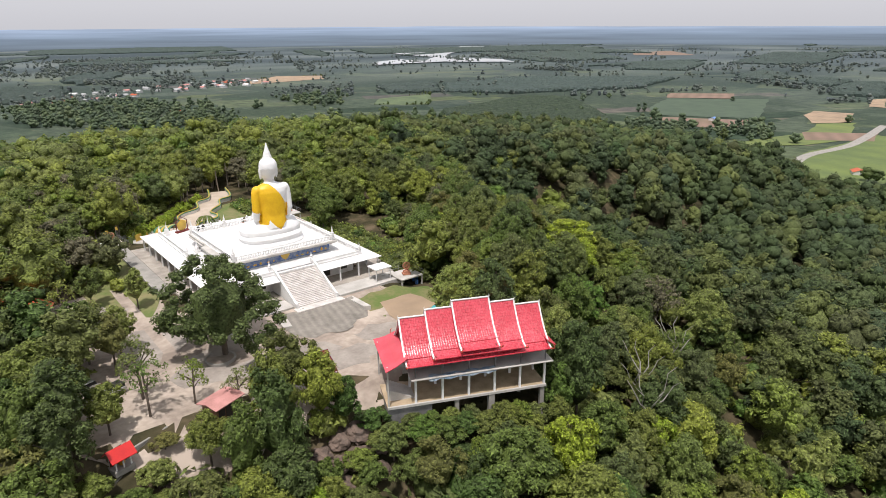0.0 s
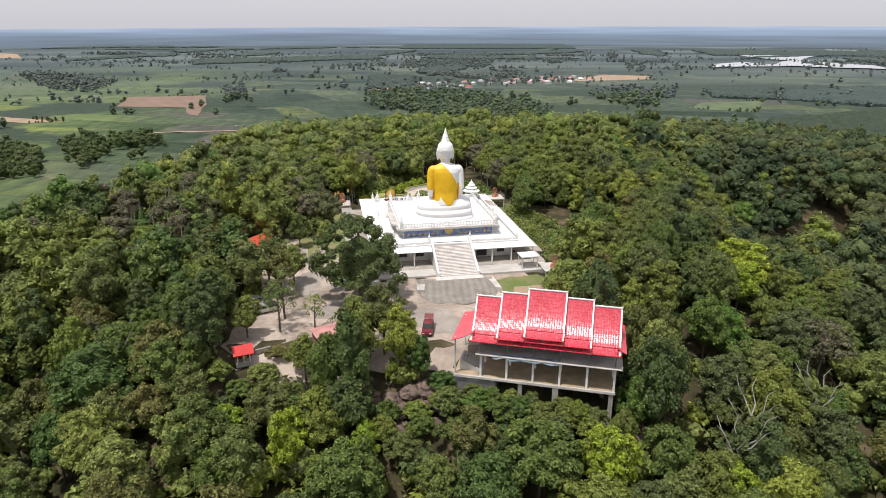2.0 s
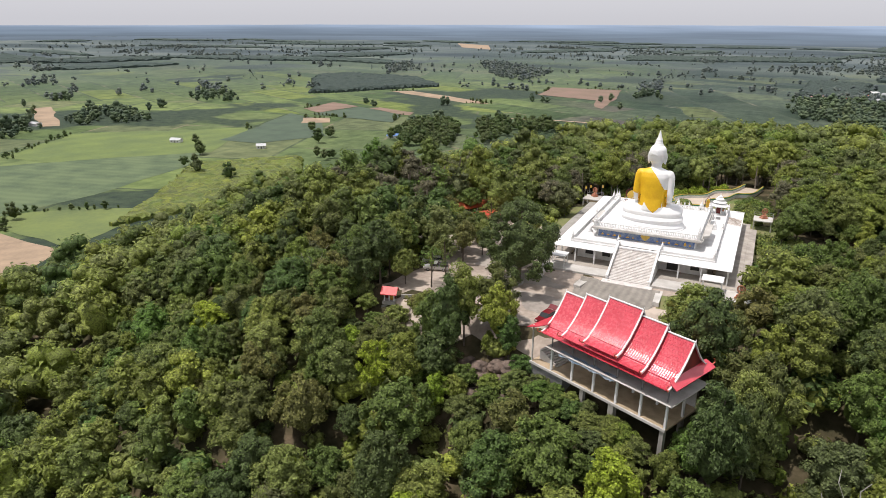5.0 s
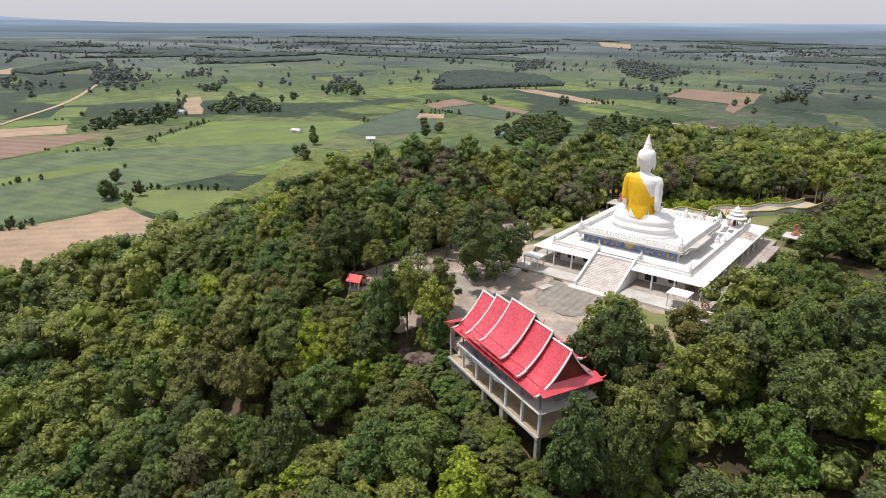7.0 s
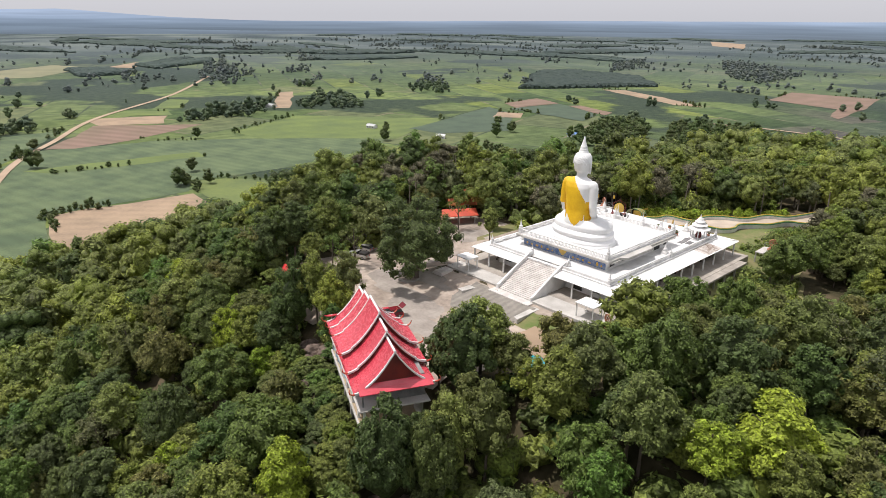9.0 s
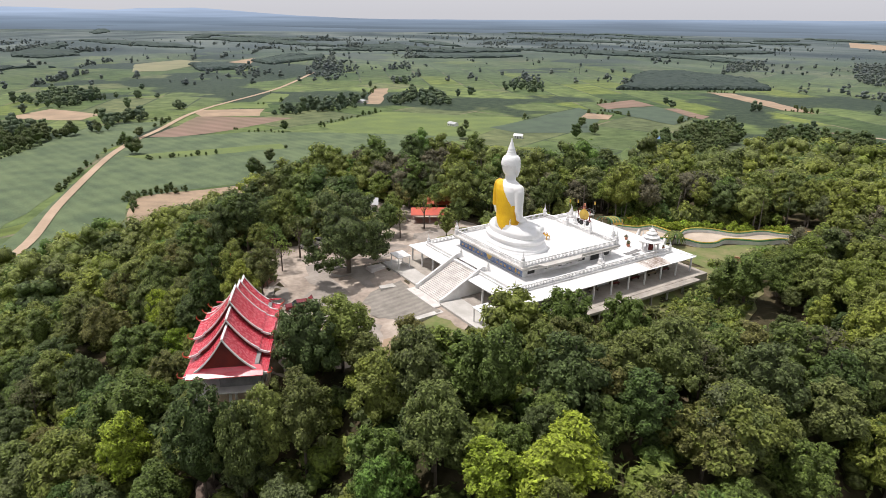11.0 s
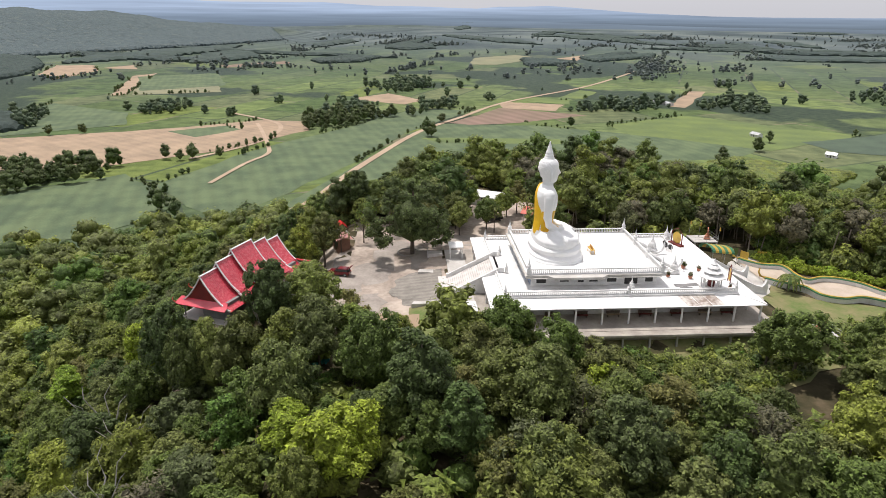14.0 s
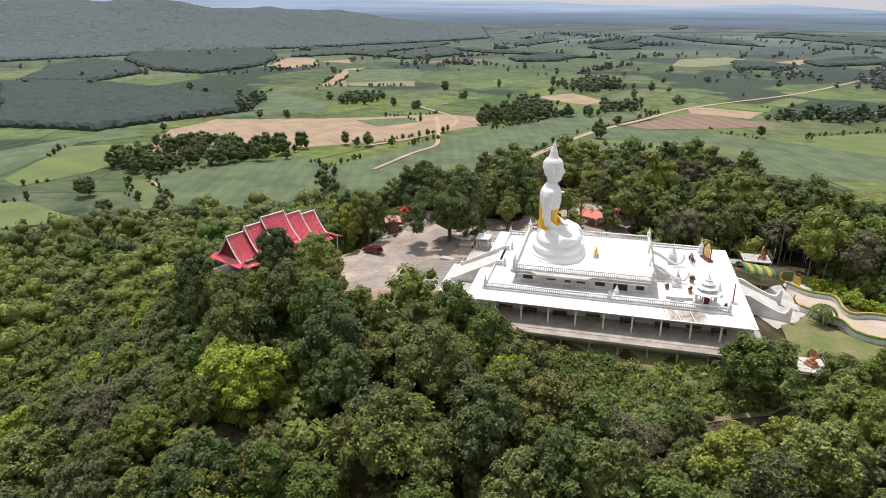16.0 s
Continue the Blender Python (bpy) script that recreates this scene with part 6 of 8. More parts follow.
GROVES_EAST = [[(580, 336), (649, 348), (613, 258), (558, 263), (546, 302)], [(629, 260), (686, 260), (663, 214), (594, 191), (567, 214)], [(493, 1065), (633, 1011), (510, 810), (415, 717), (407, 871)], [(423, 1541), (486, 1524), (391, 1261), (351, 1278)], [(246, 2059), (453, 2187), (526, 1990), (433, 1688), (220, 1739)], [(919, 1833), (1012, 1877), (775, 1435), (744, 1465)]]
GROVES_NORTH = [[(-290, 395), (-354, 530), (-338, 565), (-274, 495), (-241, 398), (-276, 382)], [(-277, 558), (-257, 595), (-210, 445), (-232, 444)], [(-234, 572), (-197, 599), (-177, 531), (-219, 522)], [(-852, 1288), (-908, 1501), (-761, 1296), (-754, 1165)], [(-725, 1584), (-700, 1657), (-448, 1373), (-419, 1117), (-508, 1186)], [(-201, 1135), (-184, 1254), (-135, 902), (-161, 900)]]
GROVES_ROAD = [[(-666, 165), (-696, 230), (-722, 305), (-648, 275), (-631, 178)], [(-1107, 381), (-1497, 576), (-1359, 585), (-1049, 460), (-975, 381)], [(-911, 448), (-983, 549), (-860, 473)], [(-673, 323), (-751, 427), (-692, 438), (-611, 375)], [(-1126, 533), (-1232, 678), (-1101, 607)], [(-711, 549), (-915, 759), (-798, 693), (-665, 572)], [(-1224, 285), (-1353, 358), (-1108, 298), (-1071, 260)]]
GROVES_WEST = [[(-317, -363), (-358, -361), (-362, -345), (-381, -278), (-377, -240), (-342, -225), (-309, -262), (-268, -298), (-270, -327)], [(-665, -462), (-644, -421), (-567, -382), (-538, -394)], [(-669, -333), (-715, -292), (-657, -267), (-621, -308)], [(-897, -78), (-989, -13), (-884, 22), (-809, -34)], [(-672, -15), (-716, 41), (-675, 40), (-637, -3)], [(-588, -134), (-712, -77), (-634, -57), (-622, -13), (-560, -77), (-511, -108)]]
for k, (groves, gap, label) in enumerate(((GROVES_EAST, 10, "dark trees round farms and the village"), (GROVES_NORTH, 7.5, "dark trees beyond the hill"), (GROVES_ROAD, 9.5, "tall dark trees along a road and its fields"), (GROVES_WEST, 8.5, "dark trees along a stream and its fields"))):
    for i, outline in enumerate(groves):
        grove(outline, gap * (1.0 + (math.hypot(*outline[0]) > 1000) * 0.6), label, 900 + 20 * k + i)
grove([(57, 1042), (158, 1099), (221, 1009), (290, 779), (241, 654), (136, 678), (51, 805)], 9.5, "trees below the village", 990)
grove([(-40, 1090), (100, 1060), (300, 1110), (560, 1200), (560, 1290), (250, 1230), (-20, 1180)], 24, "trees between the village houses", 991)
# single trees in the fields
LONE_ROAD = [(-404, 84), (-361, 78), (-367, 59), (-870, 58), (-1016, 152), (-1017, 165), (-729, 42), (-983, 248), (-974, 323), (-735, 324), (-858, 396), (-451, 301), (-415, 273), (-699, 480), (-869, 550), (-897, 611), (-869, 83), (-744, 85), (-1090, 237), (-1075, 327), (-991, 356), (-776, 34), (-1171, -160), (-811, -224), (-853, -155), (-714, -178), (-489, -2), (-731, -121)]
LONE_WEST = [(-332, -331), (-297, -345), (-400, -208), (-399, -187), (-396, -196), (-404, -168), (-512, -319), (-504, -347), (-645, -507), (-992, -476), (-1098, -352), (-634, -244), (-616, -212), (-212, -300), (-178, -262), (-190, -232), (-247, -152), (-262, -166)]
LONE_NORTH = [(-320, 309), (-308, 310), (-491, 649), (-408, 417), (-361, 364), (-388, 686), (-297, 793), (-207, 842), (-164, 772), (-158, 952), (-190, 472), (-223, 444), (-85, 537), (-151, 412), (-199, 869), (-469, 634), (-280, 793), (-371, 399), (-123, 539), (-124, 473), (-302, 474), (-286, 484)]
LONE_EAST = [(758, 548), (815, 542), (1036, 486), (911, 389), (533, 162), (799, 187), (638, 295), (462, 281), (637, 340), (486, 56), (610, 164), (780, 693), (334, 791), (337, 626), (349, 596), (438, 1270), (495, 1335), (545, 1169), (349, 808), (345, 622), (364, 611), (301, 595)]
for places in (LONE_ROAD, LONE_WEST, LONE_NORTH, LONE_EAST):
    lx, ly = [], []
    for x, y in places:
        for i in range(int(rng.integers(1, 4))):
            lx.append(x + rng.normal() * 2.6 * i)
            ly.append(y + rng.normal() * 2.6 * i)
    plain_trees(lx, ly, "field_trees", "single dark trees in the fields", 0.85, 1.45)


def canopy(outline, h, name, label, seed, mat, step=5.0, above=None):
    """A closed stand of planted trees: one bumpy roof of leaves with ragged sides down to the ground."""
    r = np.random.default_rng(seed)
    xs, ys = [p[0] for p in outline], [p[1] for p in outline]
    gx, gy = np.meshgrid(np.arange(min(xs), max(xs) + 2 * step, step), np.arange(min(ys), max(ys) + 2 * step, step))
    rows, cols = gx.shape
    on = inside(gx[:-1, :-1] + step / 2, gy[:-1, :-1] + step / 2, outline)
    if above is not None:
        on &= land(gx[:-1, :-1], gy[:-1, :-1]) > above
    gx, gy = gx + r.uniform(-0.3, 0.3, gx.shape) * step, gy + r.uniform(-0.3, 0.3, gx.shape) * step
    ground_z = land(gx, gy)
    # one rounded crown over each planting place
    cell = max(6.5, 1.9 * step)
    ix, iy = np.floor((gx - min(xs)) / cell).astype(int), np.floor((gy - min(ys)) / cell).astype(int)
    size = (iy.max() + 4, ix.max() + 4)
    jx, jy, tall, hue = (r.uniform(0.1, 0.9, size) for _ in range(4))
    near, bump, shade = np.full(gx.shape, 9.0), np.zeros(gx.shape), np.zeros(gx.shape)
    for di in (-1, 0, 1):
        for dj in (-1, 0, 1):
            u, w = iy + di + 1, ix + dj + 1
            away = np.hypot((gx - min(xs)) / cell - (ix + dj + jx[u, w]), (gy - min(ys)) / cell - (iy + di + jy[u, w]))
            closer = away < near
            near, bump, shade = np.where(closer, away, near), np.where(closer, tall[u, w], bump), np.where(closer, hue[u, w], shade)
    full = np.pad(on, 1)
    rim = ~(full[:-1, :-1] & full[:-1, 1:] & full[1:, :-1] & full[1:, 1:])
    crown = h * (0.62 + 0.30 * bump + 0.30 * np.sqrt(np.clip(1 - near ** 2, 0, 1))) + r.uniform(-0.6, 0.6, gx.shape)
    grid_rim = np.zeros(gx.shape, bool)
    grid_rim[:rim.shape[0], :rim.shape[1]] = rim[:gx.shape[0], :gx.shape[1]]
    top = ground_z + np.where(grid_rim, crown * r.uniform(0.25, 0.8, gx.shape), crown)
    v = np.concatenate([np.stack([gx, gy, top], -1).reshape(-1, 3), np.stack([gx, gy, ground_z - 0.5], -1).reshape(-1, 3)])
    ci, cj = np.nonzero(on)
    a, b, c, d = ci * cols + cj, ci * cols + cj + 1, (ci + 1) * cols + cj + 1, (ci + 1) * cols + cj
    faces = [np.stack([a, b, c, d], 1)]
    pad = np.pad(on, 1)
    for di, dj, p, q in ((-1, 0, a, b), (0, 1, b, c), (1, 0, c, d), (0, -1, d, a)):
        edge = ~pad[ci + 1 + di, cj + 1 + dj]
        low = rows * cols
        faces.append(np.stack([q, p, p + low, q + low], 1)[edge])
    f = np.concatenate(faces)
    used, f = np.unique(f, return_inverse=True)
    f = f.reshape(-1, 4)
    tint = np.tile(shade.ravel(), 2)
    tagged(new(name, sheet_from(v[used], f, name, mat, False, tint[used])), label, "trees", kind="stuff")


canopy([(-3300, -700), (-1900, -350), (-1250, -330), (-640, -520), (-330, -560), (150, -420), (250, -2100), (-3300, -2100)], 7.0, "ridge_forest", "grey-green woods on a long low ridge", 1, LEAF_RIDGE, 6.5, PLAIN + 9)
# weeds and tufts on the grass banks
gxs, gys = rng.uniform(14, 34, 2600), rng.uniform(-16, 68, 2600)
weedy = inside(gxs, gys, [(20.4, -12), (29, -5), (34, 4), (33, 22), (26, 38), (23.4, 33), (20.4, 30)]) | inside(gxs, gys, [(14, 40), (20, 39), (24, 52), (20, 66), (14, 62)])
tufts = [crown_arrays(np.random.default_rng(700 + i), 0.55, -0.1, 0.7, 2, 24, 0.16, 0.5) for i in range(5)]
forest(gxs[weedy], gys[weedy], tufts, "weeds", "low weeds and tufts on a grass bank", 0.5, 2.2)
# bushes along the far side of the walkway
wall_line = np.array([(-13.5, 46.0), (-10.5, 50.0), (-6.0, 52.0), (-4.0, 55.0), (-2.5, 58.5), (1.0, 61.8), (4.2, 65.0), (6.0, 69.5), (10.0, 73.0)])
k = rng.uniform(0, len(wall_line) - 1.001, 90)
lo_k = k.astype(int)
hedge_xy = wall_line[lo_k] + (wall_line[lo_k + 1] - wall_line[lo_k]) * (k - lo_k)[:, None] + rng.normal(size=(90, 2)) * 0.8 + (-1.0, 0.8)
bush = [crown_arrays(np.random.default_rng(800 + i), 1.1, -0.2, 1.7, 6, 110, 0.2) for i in range(5)]
forest(hedge_xy[:, 0], hedge_xy[:, 1], bush, "bushes", "green bushes along a walkway wall", 0.6, 1.3, LEAF_BRIGHT)
forest(hedge_xy[:, 0] - 5.5 + rng.normal(size=90), hedge_xy[:, 1] + 4.5 + rng.normal(size=90), bush, "bushes", "dark bushes at the forest edge", 1.2, 2.6, LEAF)


# ---- things round the temple ----
def wheel_statue(x, y, z, turn, s=1.0):
    """A terracotta emblem: a wheel on a stepped pedestal."""
    t = thing("wheel_emblem", "terracotta wheel emblem on a stepped pedestal", "emblem", pose(x, y, z, 0, 0, turn) @ Matrix.Diagonal((s, s, s, 1)), "wheel emblems")
    ped = box(-0.8, 0.8, -0.6, 0.6, 0, 0.35, None, 0.04)
    box(-0.6, 0.6, -0.45, 0.45, 0.35, 0.75, ped, 0.03)
    lathe([(0.4, 0.75), (0.28, 0.95), (0.36, 1.15)], 0, 0, 0, 10, ped)
    part("pedestal", ped, TERRACOTTA, t)
    rim = bmesh.new()
    n = 20
    rings = [[rim.verts.new((r * math.cos(2 * math.pi * i / n), d, 1.75 + r * math.sin(2 * math.pi * i / n))) for i in range(n)] for r, d in ((0.75, -0.1), (0.75, 0.1), (0.55, 0.1), (0.55, -0.1))]
    for a in range(4):
        for i in range(n):
            rim.faces.new((rings[a][i], rings[a][(i + 1) % n], rings[(a + 1) % 4][(i + 1) % n], rings[(a + 1) % 4][i]))
    bmesh.ops.recalc_face_normals(rim, faces=rim.faces)
    wheel = part("wheel", rim, TERRACOTTA, t)
    for i in range(4):
        a = math.pi * i / 4
        part("spoke", tube([(0.6 * math.cos(a), 0, 1.75 + 0.6 * math.sin(a)), (-0.6 * math.cos(a), 0, 1.75 - 0.6 * math.sin(a))], 0.06, 6), TERRACOTTA, wheel)
    return t


def look_out(x0, x1, y0, y1, z, drop, label):
    """A small platform on posts with a thin steel railing."""
    t = thing("lookout", label, "platform", pose((x0 + x1) / 2, (y0 + y1) / 2, z), "lookouts")
    w, d = (x1 - x0) / 2, (y1 - y0) / 2
    part("deck", box(-w, w, -d, d, -0.25, 0, None, 0.03), PALE_CONCRETE, t)
    for sx in (-1, 1):
        for sy in (-1, 1):
            part("leg", box(sx * (w - 0.2) - 0.12, sx * (w - 0.2) + 0.12, sy * (d - 0.2) - 0.12, sy * (d - 0.2) + 0.12, -drop, -0.25), PALE_CONCRETE, t)
    for z1 in (0.5, 0.95):
        part("rail", tube([(-w, d, z1), (w, d, z1), (w, -d, z1)], 0.03, 5), STEEL, t)
    for x, y in ((-w, d), (0, d), (w, d), (w, 0), (w, -d)):
        part("rail_post", tube([(x, y, 0), (x, y, 1.0)], 0.03, 5), STEEL, t)
    return t


look_out(16.2, 21.2, -18.6, -14.0, 1.05, 3.2, "pale concrete lookout deck with steel railing")
wheel_statue(18.7, -16.6, 1.05, -20)
look_out(18.8, 23.0, 35.4, 40.0, 1.4, 5.0, "pale concrete lookout deck at the temple's front corner")
wheel_statue(21.0, 38.2, 1.4, 30)
look_out(-23.0, -18.6, 36.0, 41.0, 1.4, 5.0, "brownish concrete lookout deck with rails")
wheel_statue(-20.6, 39.5, 1.4, -30)
wheel_statue(-18.5, 51.5, 0.8, 40, 0.9)
for x, y in ((20.2, -17.8), (20.8, -17.0), (20.6, -16.1)):
    b = single("barrel", lathe([(0.28, 0), (0.29, 0.3), (0.31, 0.31), (0.29, 0.34), (0.29, 0.6), (0.31, 0.62), (0.28, 0.65), (0.28, 0.9)], 0, 0, 0, 12), BLUE, "blue plastic barrel under the lookout deck", "barrel", group="barrels", m=pose(x, y, at(x, y)))


def shelter(x, y, z0, z1, w, d, label):
    t = thing("shelter", label, "shelter", pose(x, y, z0), "white shelters")
    h = z1 - z0
    part("roof", box(-w / 2, w / 2, -d / 2, d / 2, h - 0.22, h, None, 0.03), ROOF_WHITE, t)
    for sx in (-1, 1):
        for sy in (-1, 1):
            part("post", box(sx * (w / 2 - 0.25) - 0.08, sx * (w / 2 - 0.25) + 0.08, sy * (d / 2 - 0.25) - 0.08, sy * (d / 2 - 0.25) + 0.08, 0, h - 0.22), WHITE, t)
    part("bench", box(-w / 2 + 0.3, w / 2 - 0.3, d / 2 - 0.7, d / 2 - 0.3, 0.4, 0.48), PALE_CONCRETE, t)


single("side_terrace", box(3.9, 18.0, -16.8, -12.6, -2.2, 0.74), PALE_CONCRETE, "pale concrete terrace beside the stair", "terrace", "structure")
single("side_terrace", box(-18.0, -4.7, -16.2, -12.6, -2.2, 0.74), PALE_CONCRETE, "pale concrete terrace beside the stair", "terrace", "structure")
shelter(13.9, -14.6, 0.74, 3.3, 3.6, 3.0, "small flat-roofed white shelter on the terrace")
shelter(-14.4, -14.2, 0.74, 3.2, 3.4, 2.8, "small flat-roofed white shelter beside the yard")
single("ramp", slab([(-9.2, -21.5), (-7.9, -21.8), (-6.8, -16.2), (-8.6, -16.2)], -1.2, 0.2), PALE_CONCRETE, "pale concrete ramp slab", "ramp", "structure")
single("ramp", slab([(5.2, -22.8), (6.3, -23.2), (6.1, -16.8), (4.9, -16.8)], -1.1, 0.25), PALE_CONCRETE, "narrow pale concrete ramp beside the apron", "ramp", "structure")
side = thing("side_steps", "short flight of steps with grey rails", "steps", pose(-17.5, -18.2, -1))
for i in range(6):
    part("step", box(-1.8 + 0.3 * i, 1.8, -1.5, 1.5, 0.28 * i, 0.28 * (i + 1)), STEP, side)
for y in (-1.5, 1.5):
    part("rail", tube([(-2.0, y, 0.9), (0.0, y, 2.5), (1.8, y, 2.6)], 0.04, 5), STEEL, side)
    for x in (-1.9, -0.8, 0.4, 1.7):
        part("rail_post", tube([(x, y, max(0.0, (x + 1.8) * 0.9)), (x, y, min(2.5, 0.95 + max(0, x + 2) * 0.8))], 0.03, 5), STEEL, side)
# walkway slab on short piers along the east side
east_walk = thing("east_walkway", "long weathered concrete walkway on short piers", "walkway", pose(19.0, 12.0, 0), kind="structure")
part("deck", box(-0.6, 0.9, -18.0, 17.6, 0.3, 0.7, None, 0.03), DECK, east_walk)
for y in np.arange(-16, 17, 4.2):
    part("pier", box(0.3, 0.6, y - 0.15, y + 0.15, -3.6, 0.3), CONCRETE, east_walk)
west_walk = thing("west_walkway", "weathered concrete walkway on short piers", "walkway", pose(-19.6, 16.0, 0), kind="structure")
part("deck", box(-1.4, 1.2, -12.0, 20.0, 0.3, 0.7, None, 0.03), CONCRETE, west_walk)
for y in np.arange(-11, 20, 4.2):
    part("pier", box(-1.0, -0.7, y - 0.15, y + 0.15, -3.2, 0.3), CONCRETE, west_walk)
draped(ragged([(17, -14), (28, -6), (34, 4), (34, 22), (27, 38), (17, 40), (14, 34), (18, 30)], 3, 0.6, 8), 0.12, 3, "lawn_east", GRASS, "rough grass slope beside the temple")
draped(ragged([(-31, 30), (-20, 34), (-18, 10), (-24, -2), (-32, 6)], 3, 0.6, 9), 0.14, 3, "lawn_west", GRASS, "rough grass bank west of the temple")
draped(ragged([(5, -19), (13, -18), (21, -20), (20, -28), (13, -27), (9, -23), (7, -27)], 2, 0.5, 10), 0.16, 3, "lawn_south", GRASS, "patchy grass beside the apron")
draped(ragged([(9, -22), (16, -22), (18, -29), (13, -33), (8, -29)], 2, 0.6, 11), 0.2, 3, "bare_soil", SOIL, "bare orange-brown soil patch")
draped(ragged([(0, 33), (-12, 40), (-16, 44), (-16, 52), (-12, 56), (-8, 50), (-2, 44), (8, 37)], 3, 0.5, 12), 0.12, 3, "forecourt", PALE_CONCRETE, "pale concrete forecourt before the temple")
draped(ragged([(-1, 43), (6, 38), (20, 38), (24, 52), (20, 66), (13, 64), (8, 56), (6, 48)], 3, 0.5, 13), 0.13, 3, "lawn_north", GRASS, "green grass beside the walkway")

# front of the terrace
front = thing("front_stair", "white curved front stair from the upper terrace", "stair", kind="structure")
for i in range(9):
    part("step", box(-3.0, 3.0, 17.6 + 0.42 * i, 18.06 + 0.42 * i, 4.55, 4.55 + 0.245 * (9 - i), None, 0.02), WHITE, front)
for sx in (-1, 1):
    part("snake_rail", tube([(sx * 3.2, 17.4, 7.3), (sx * 3.3, 19.0, 6.7), (sx * 3.4, 20.6, 5.6), (sx * 3.5, 21.8, 5.0), (sx * 3.9, 22.8, 5.2), (sx * 4.0, 23.3, 6.1), (sx * 4.0, 23.2, 6.7)], 0.34, 10, None, 0.16), WHITE, front, "white serpent-shaped handrail")


def stupa(x, y, z, s):
    t = thing("stupa", "small white bell-shaped stupa with a spire", "stupa", pose(x, y, z) @ Matrix.Diagonal((s, s, s, 1)), "stupas on the terrace")
    part("base", box(-0.7, 0.7, -0.7, 0.7, 0, 0.5, None, 0.05), WHITE, t)
    part("bell", lathe([(0.68, 0.5), (0.7, 0.65), (0.55, 0.75), (0.58, 1.0), (0.5, 1.4), (0.3, 1.65), (0.32, 1.75)], 0, 0, 0, 14), WHITE, t)
    part("spire", lathe([(0.26, 1.7), (0.28, 1.85), (0.18, 1.9), (0.21, 2.05), (0.12, 2.15), (0.13, 2.3), (0.05, 2.6), (0.02, 3.3)], 0, 0, 0, 10), WHITE, t)


for x, y, s in ((-5.2, 21.5, 1.25), (5.2, 21.5, 1.1), (-11.0, 12.0, 0.8), (11.6, 12.0, 0.75), (-12.2, 27.0, 0.9), (7.4, 27.6, 0.8), (-11.4, -2.0, 0.6)):
    stupa(x, y, 4.55, s)


def pagoda(x, y, z):
    t = thing("pagoda", "small open pagoda with stacked white octagonal roofs", "pagoda", pose(x, y, z))
    part("floor", lathe([(1.9, 0), (1.9, 0.25)], 0, 0, 0, 8), WHITE, t)
    for i in range(8):
        a = math.pi / 8 + i * math.pi / 4
        part("column", tube([(1.5 * math.cos(a), 1.5 * math.sin(a), 0.25), (1.5 * math.cos(a), 1.5 * math.sin(a), 2.0)], 0.11, 8), WHITE, t)
    part("bell_stand", lathe([(0.5, 0.25), (0.6, 0.9), (0.35, 1.5), (0.3, 1.8)], 0, 0, 0, 10), GABLE_RED, t, "dark red shrine inside")
    for r, z0 in ((2.2, 2.0), (1.55, 2.75), (1.0, 3.4)):
        part("roof", lathe([(r, z0), (r + 0.05, z0 + 0.1), (r * 0.72, z0 + 0.38), (r * 0.55, z0 + 0.5), (r * 0.55, z0 + 0.72)], 0, 0, 0, 8), WHITE, t, "white octagonal roof")
    part("spire", lathe([(0.45, 4.1), (0.3, 4.3), (0.12, 4.5), (0.04, 5.0)], 0, 0, 0, 8), WHITE, t)


pagoda(11.3, 25.2, 4.55)
emblem = thing("gold_panel", "golden arched panel in a dark red frame", "panel", pose(-8.8, 27.6, 4.55, 0, 0, 20))
part("panel", lathe([(0.2, 0.3), (0.95, 0.6), (1.15, 1.4), (0.95, 2.1), (0.3, 2.6)], 0, 0, 0, 14, None, 1.0, 0.12), YELLOW_PAINT, emblem, "golden disc panel")
part("frame", tube([(-1.35, 0, 0), (-1.35, 0, 2.4), (0, 0, 3.3), (1.35, 0, 2.4), (1.35, 0, 0)], 0.1, 6), GABLE_RED, emblem, "dark red frame")
part("base", box(-1.6, 1.6, -0.5, 0.5, -0.02, 0.3, None, 0.03), GABLE_RED, emblem)
banner = thing("gold_panel", "tall narrow gold panel with a red frame", "panel", pose(8.6, 29.6, 4.2, 0, 0, -10))
part("panel", lathe([(0.15, 0.2), (0.5, 0.6), (0.45, 1.8), (0.1, 2.6)], 0, 0, 0, 10, None, 1.0, 0.15), GOLD, banner)
part("frame", tube([(-0.65, 0, 0), (-0.65, 0, 2.2), (0, 0, 3.1), (0.65, 0, 2.2), (0.65, 0, 0)], 0.08, 6), GABLE_RED, banner)
for x, y in ((-6.4, 24.6), (-7.6, 24.9), (-5.2, 25.0)):
    g = thing("gong", "dark round gong hanging in a frame", "gong", pose(x, y, 4.55), "gongs on the terrace")
    part("disc", lathe([(0.1, -0.06), (0.5, -0.05), (0.5, 0.05), (0.1, 0.08)], 0, 0, 0, 14), DARK, g).matrix_local = pose(0, 0, 0.85, 90, 0, 30)
    part("stand", tube([(-0.6, 0, 0), (-0.6, 0, 1.5), (0.6, 0, 1.5), (0.6, 0, 0)], 0.05, 5), WHITE, g)
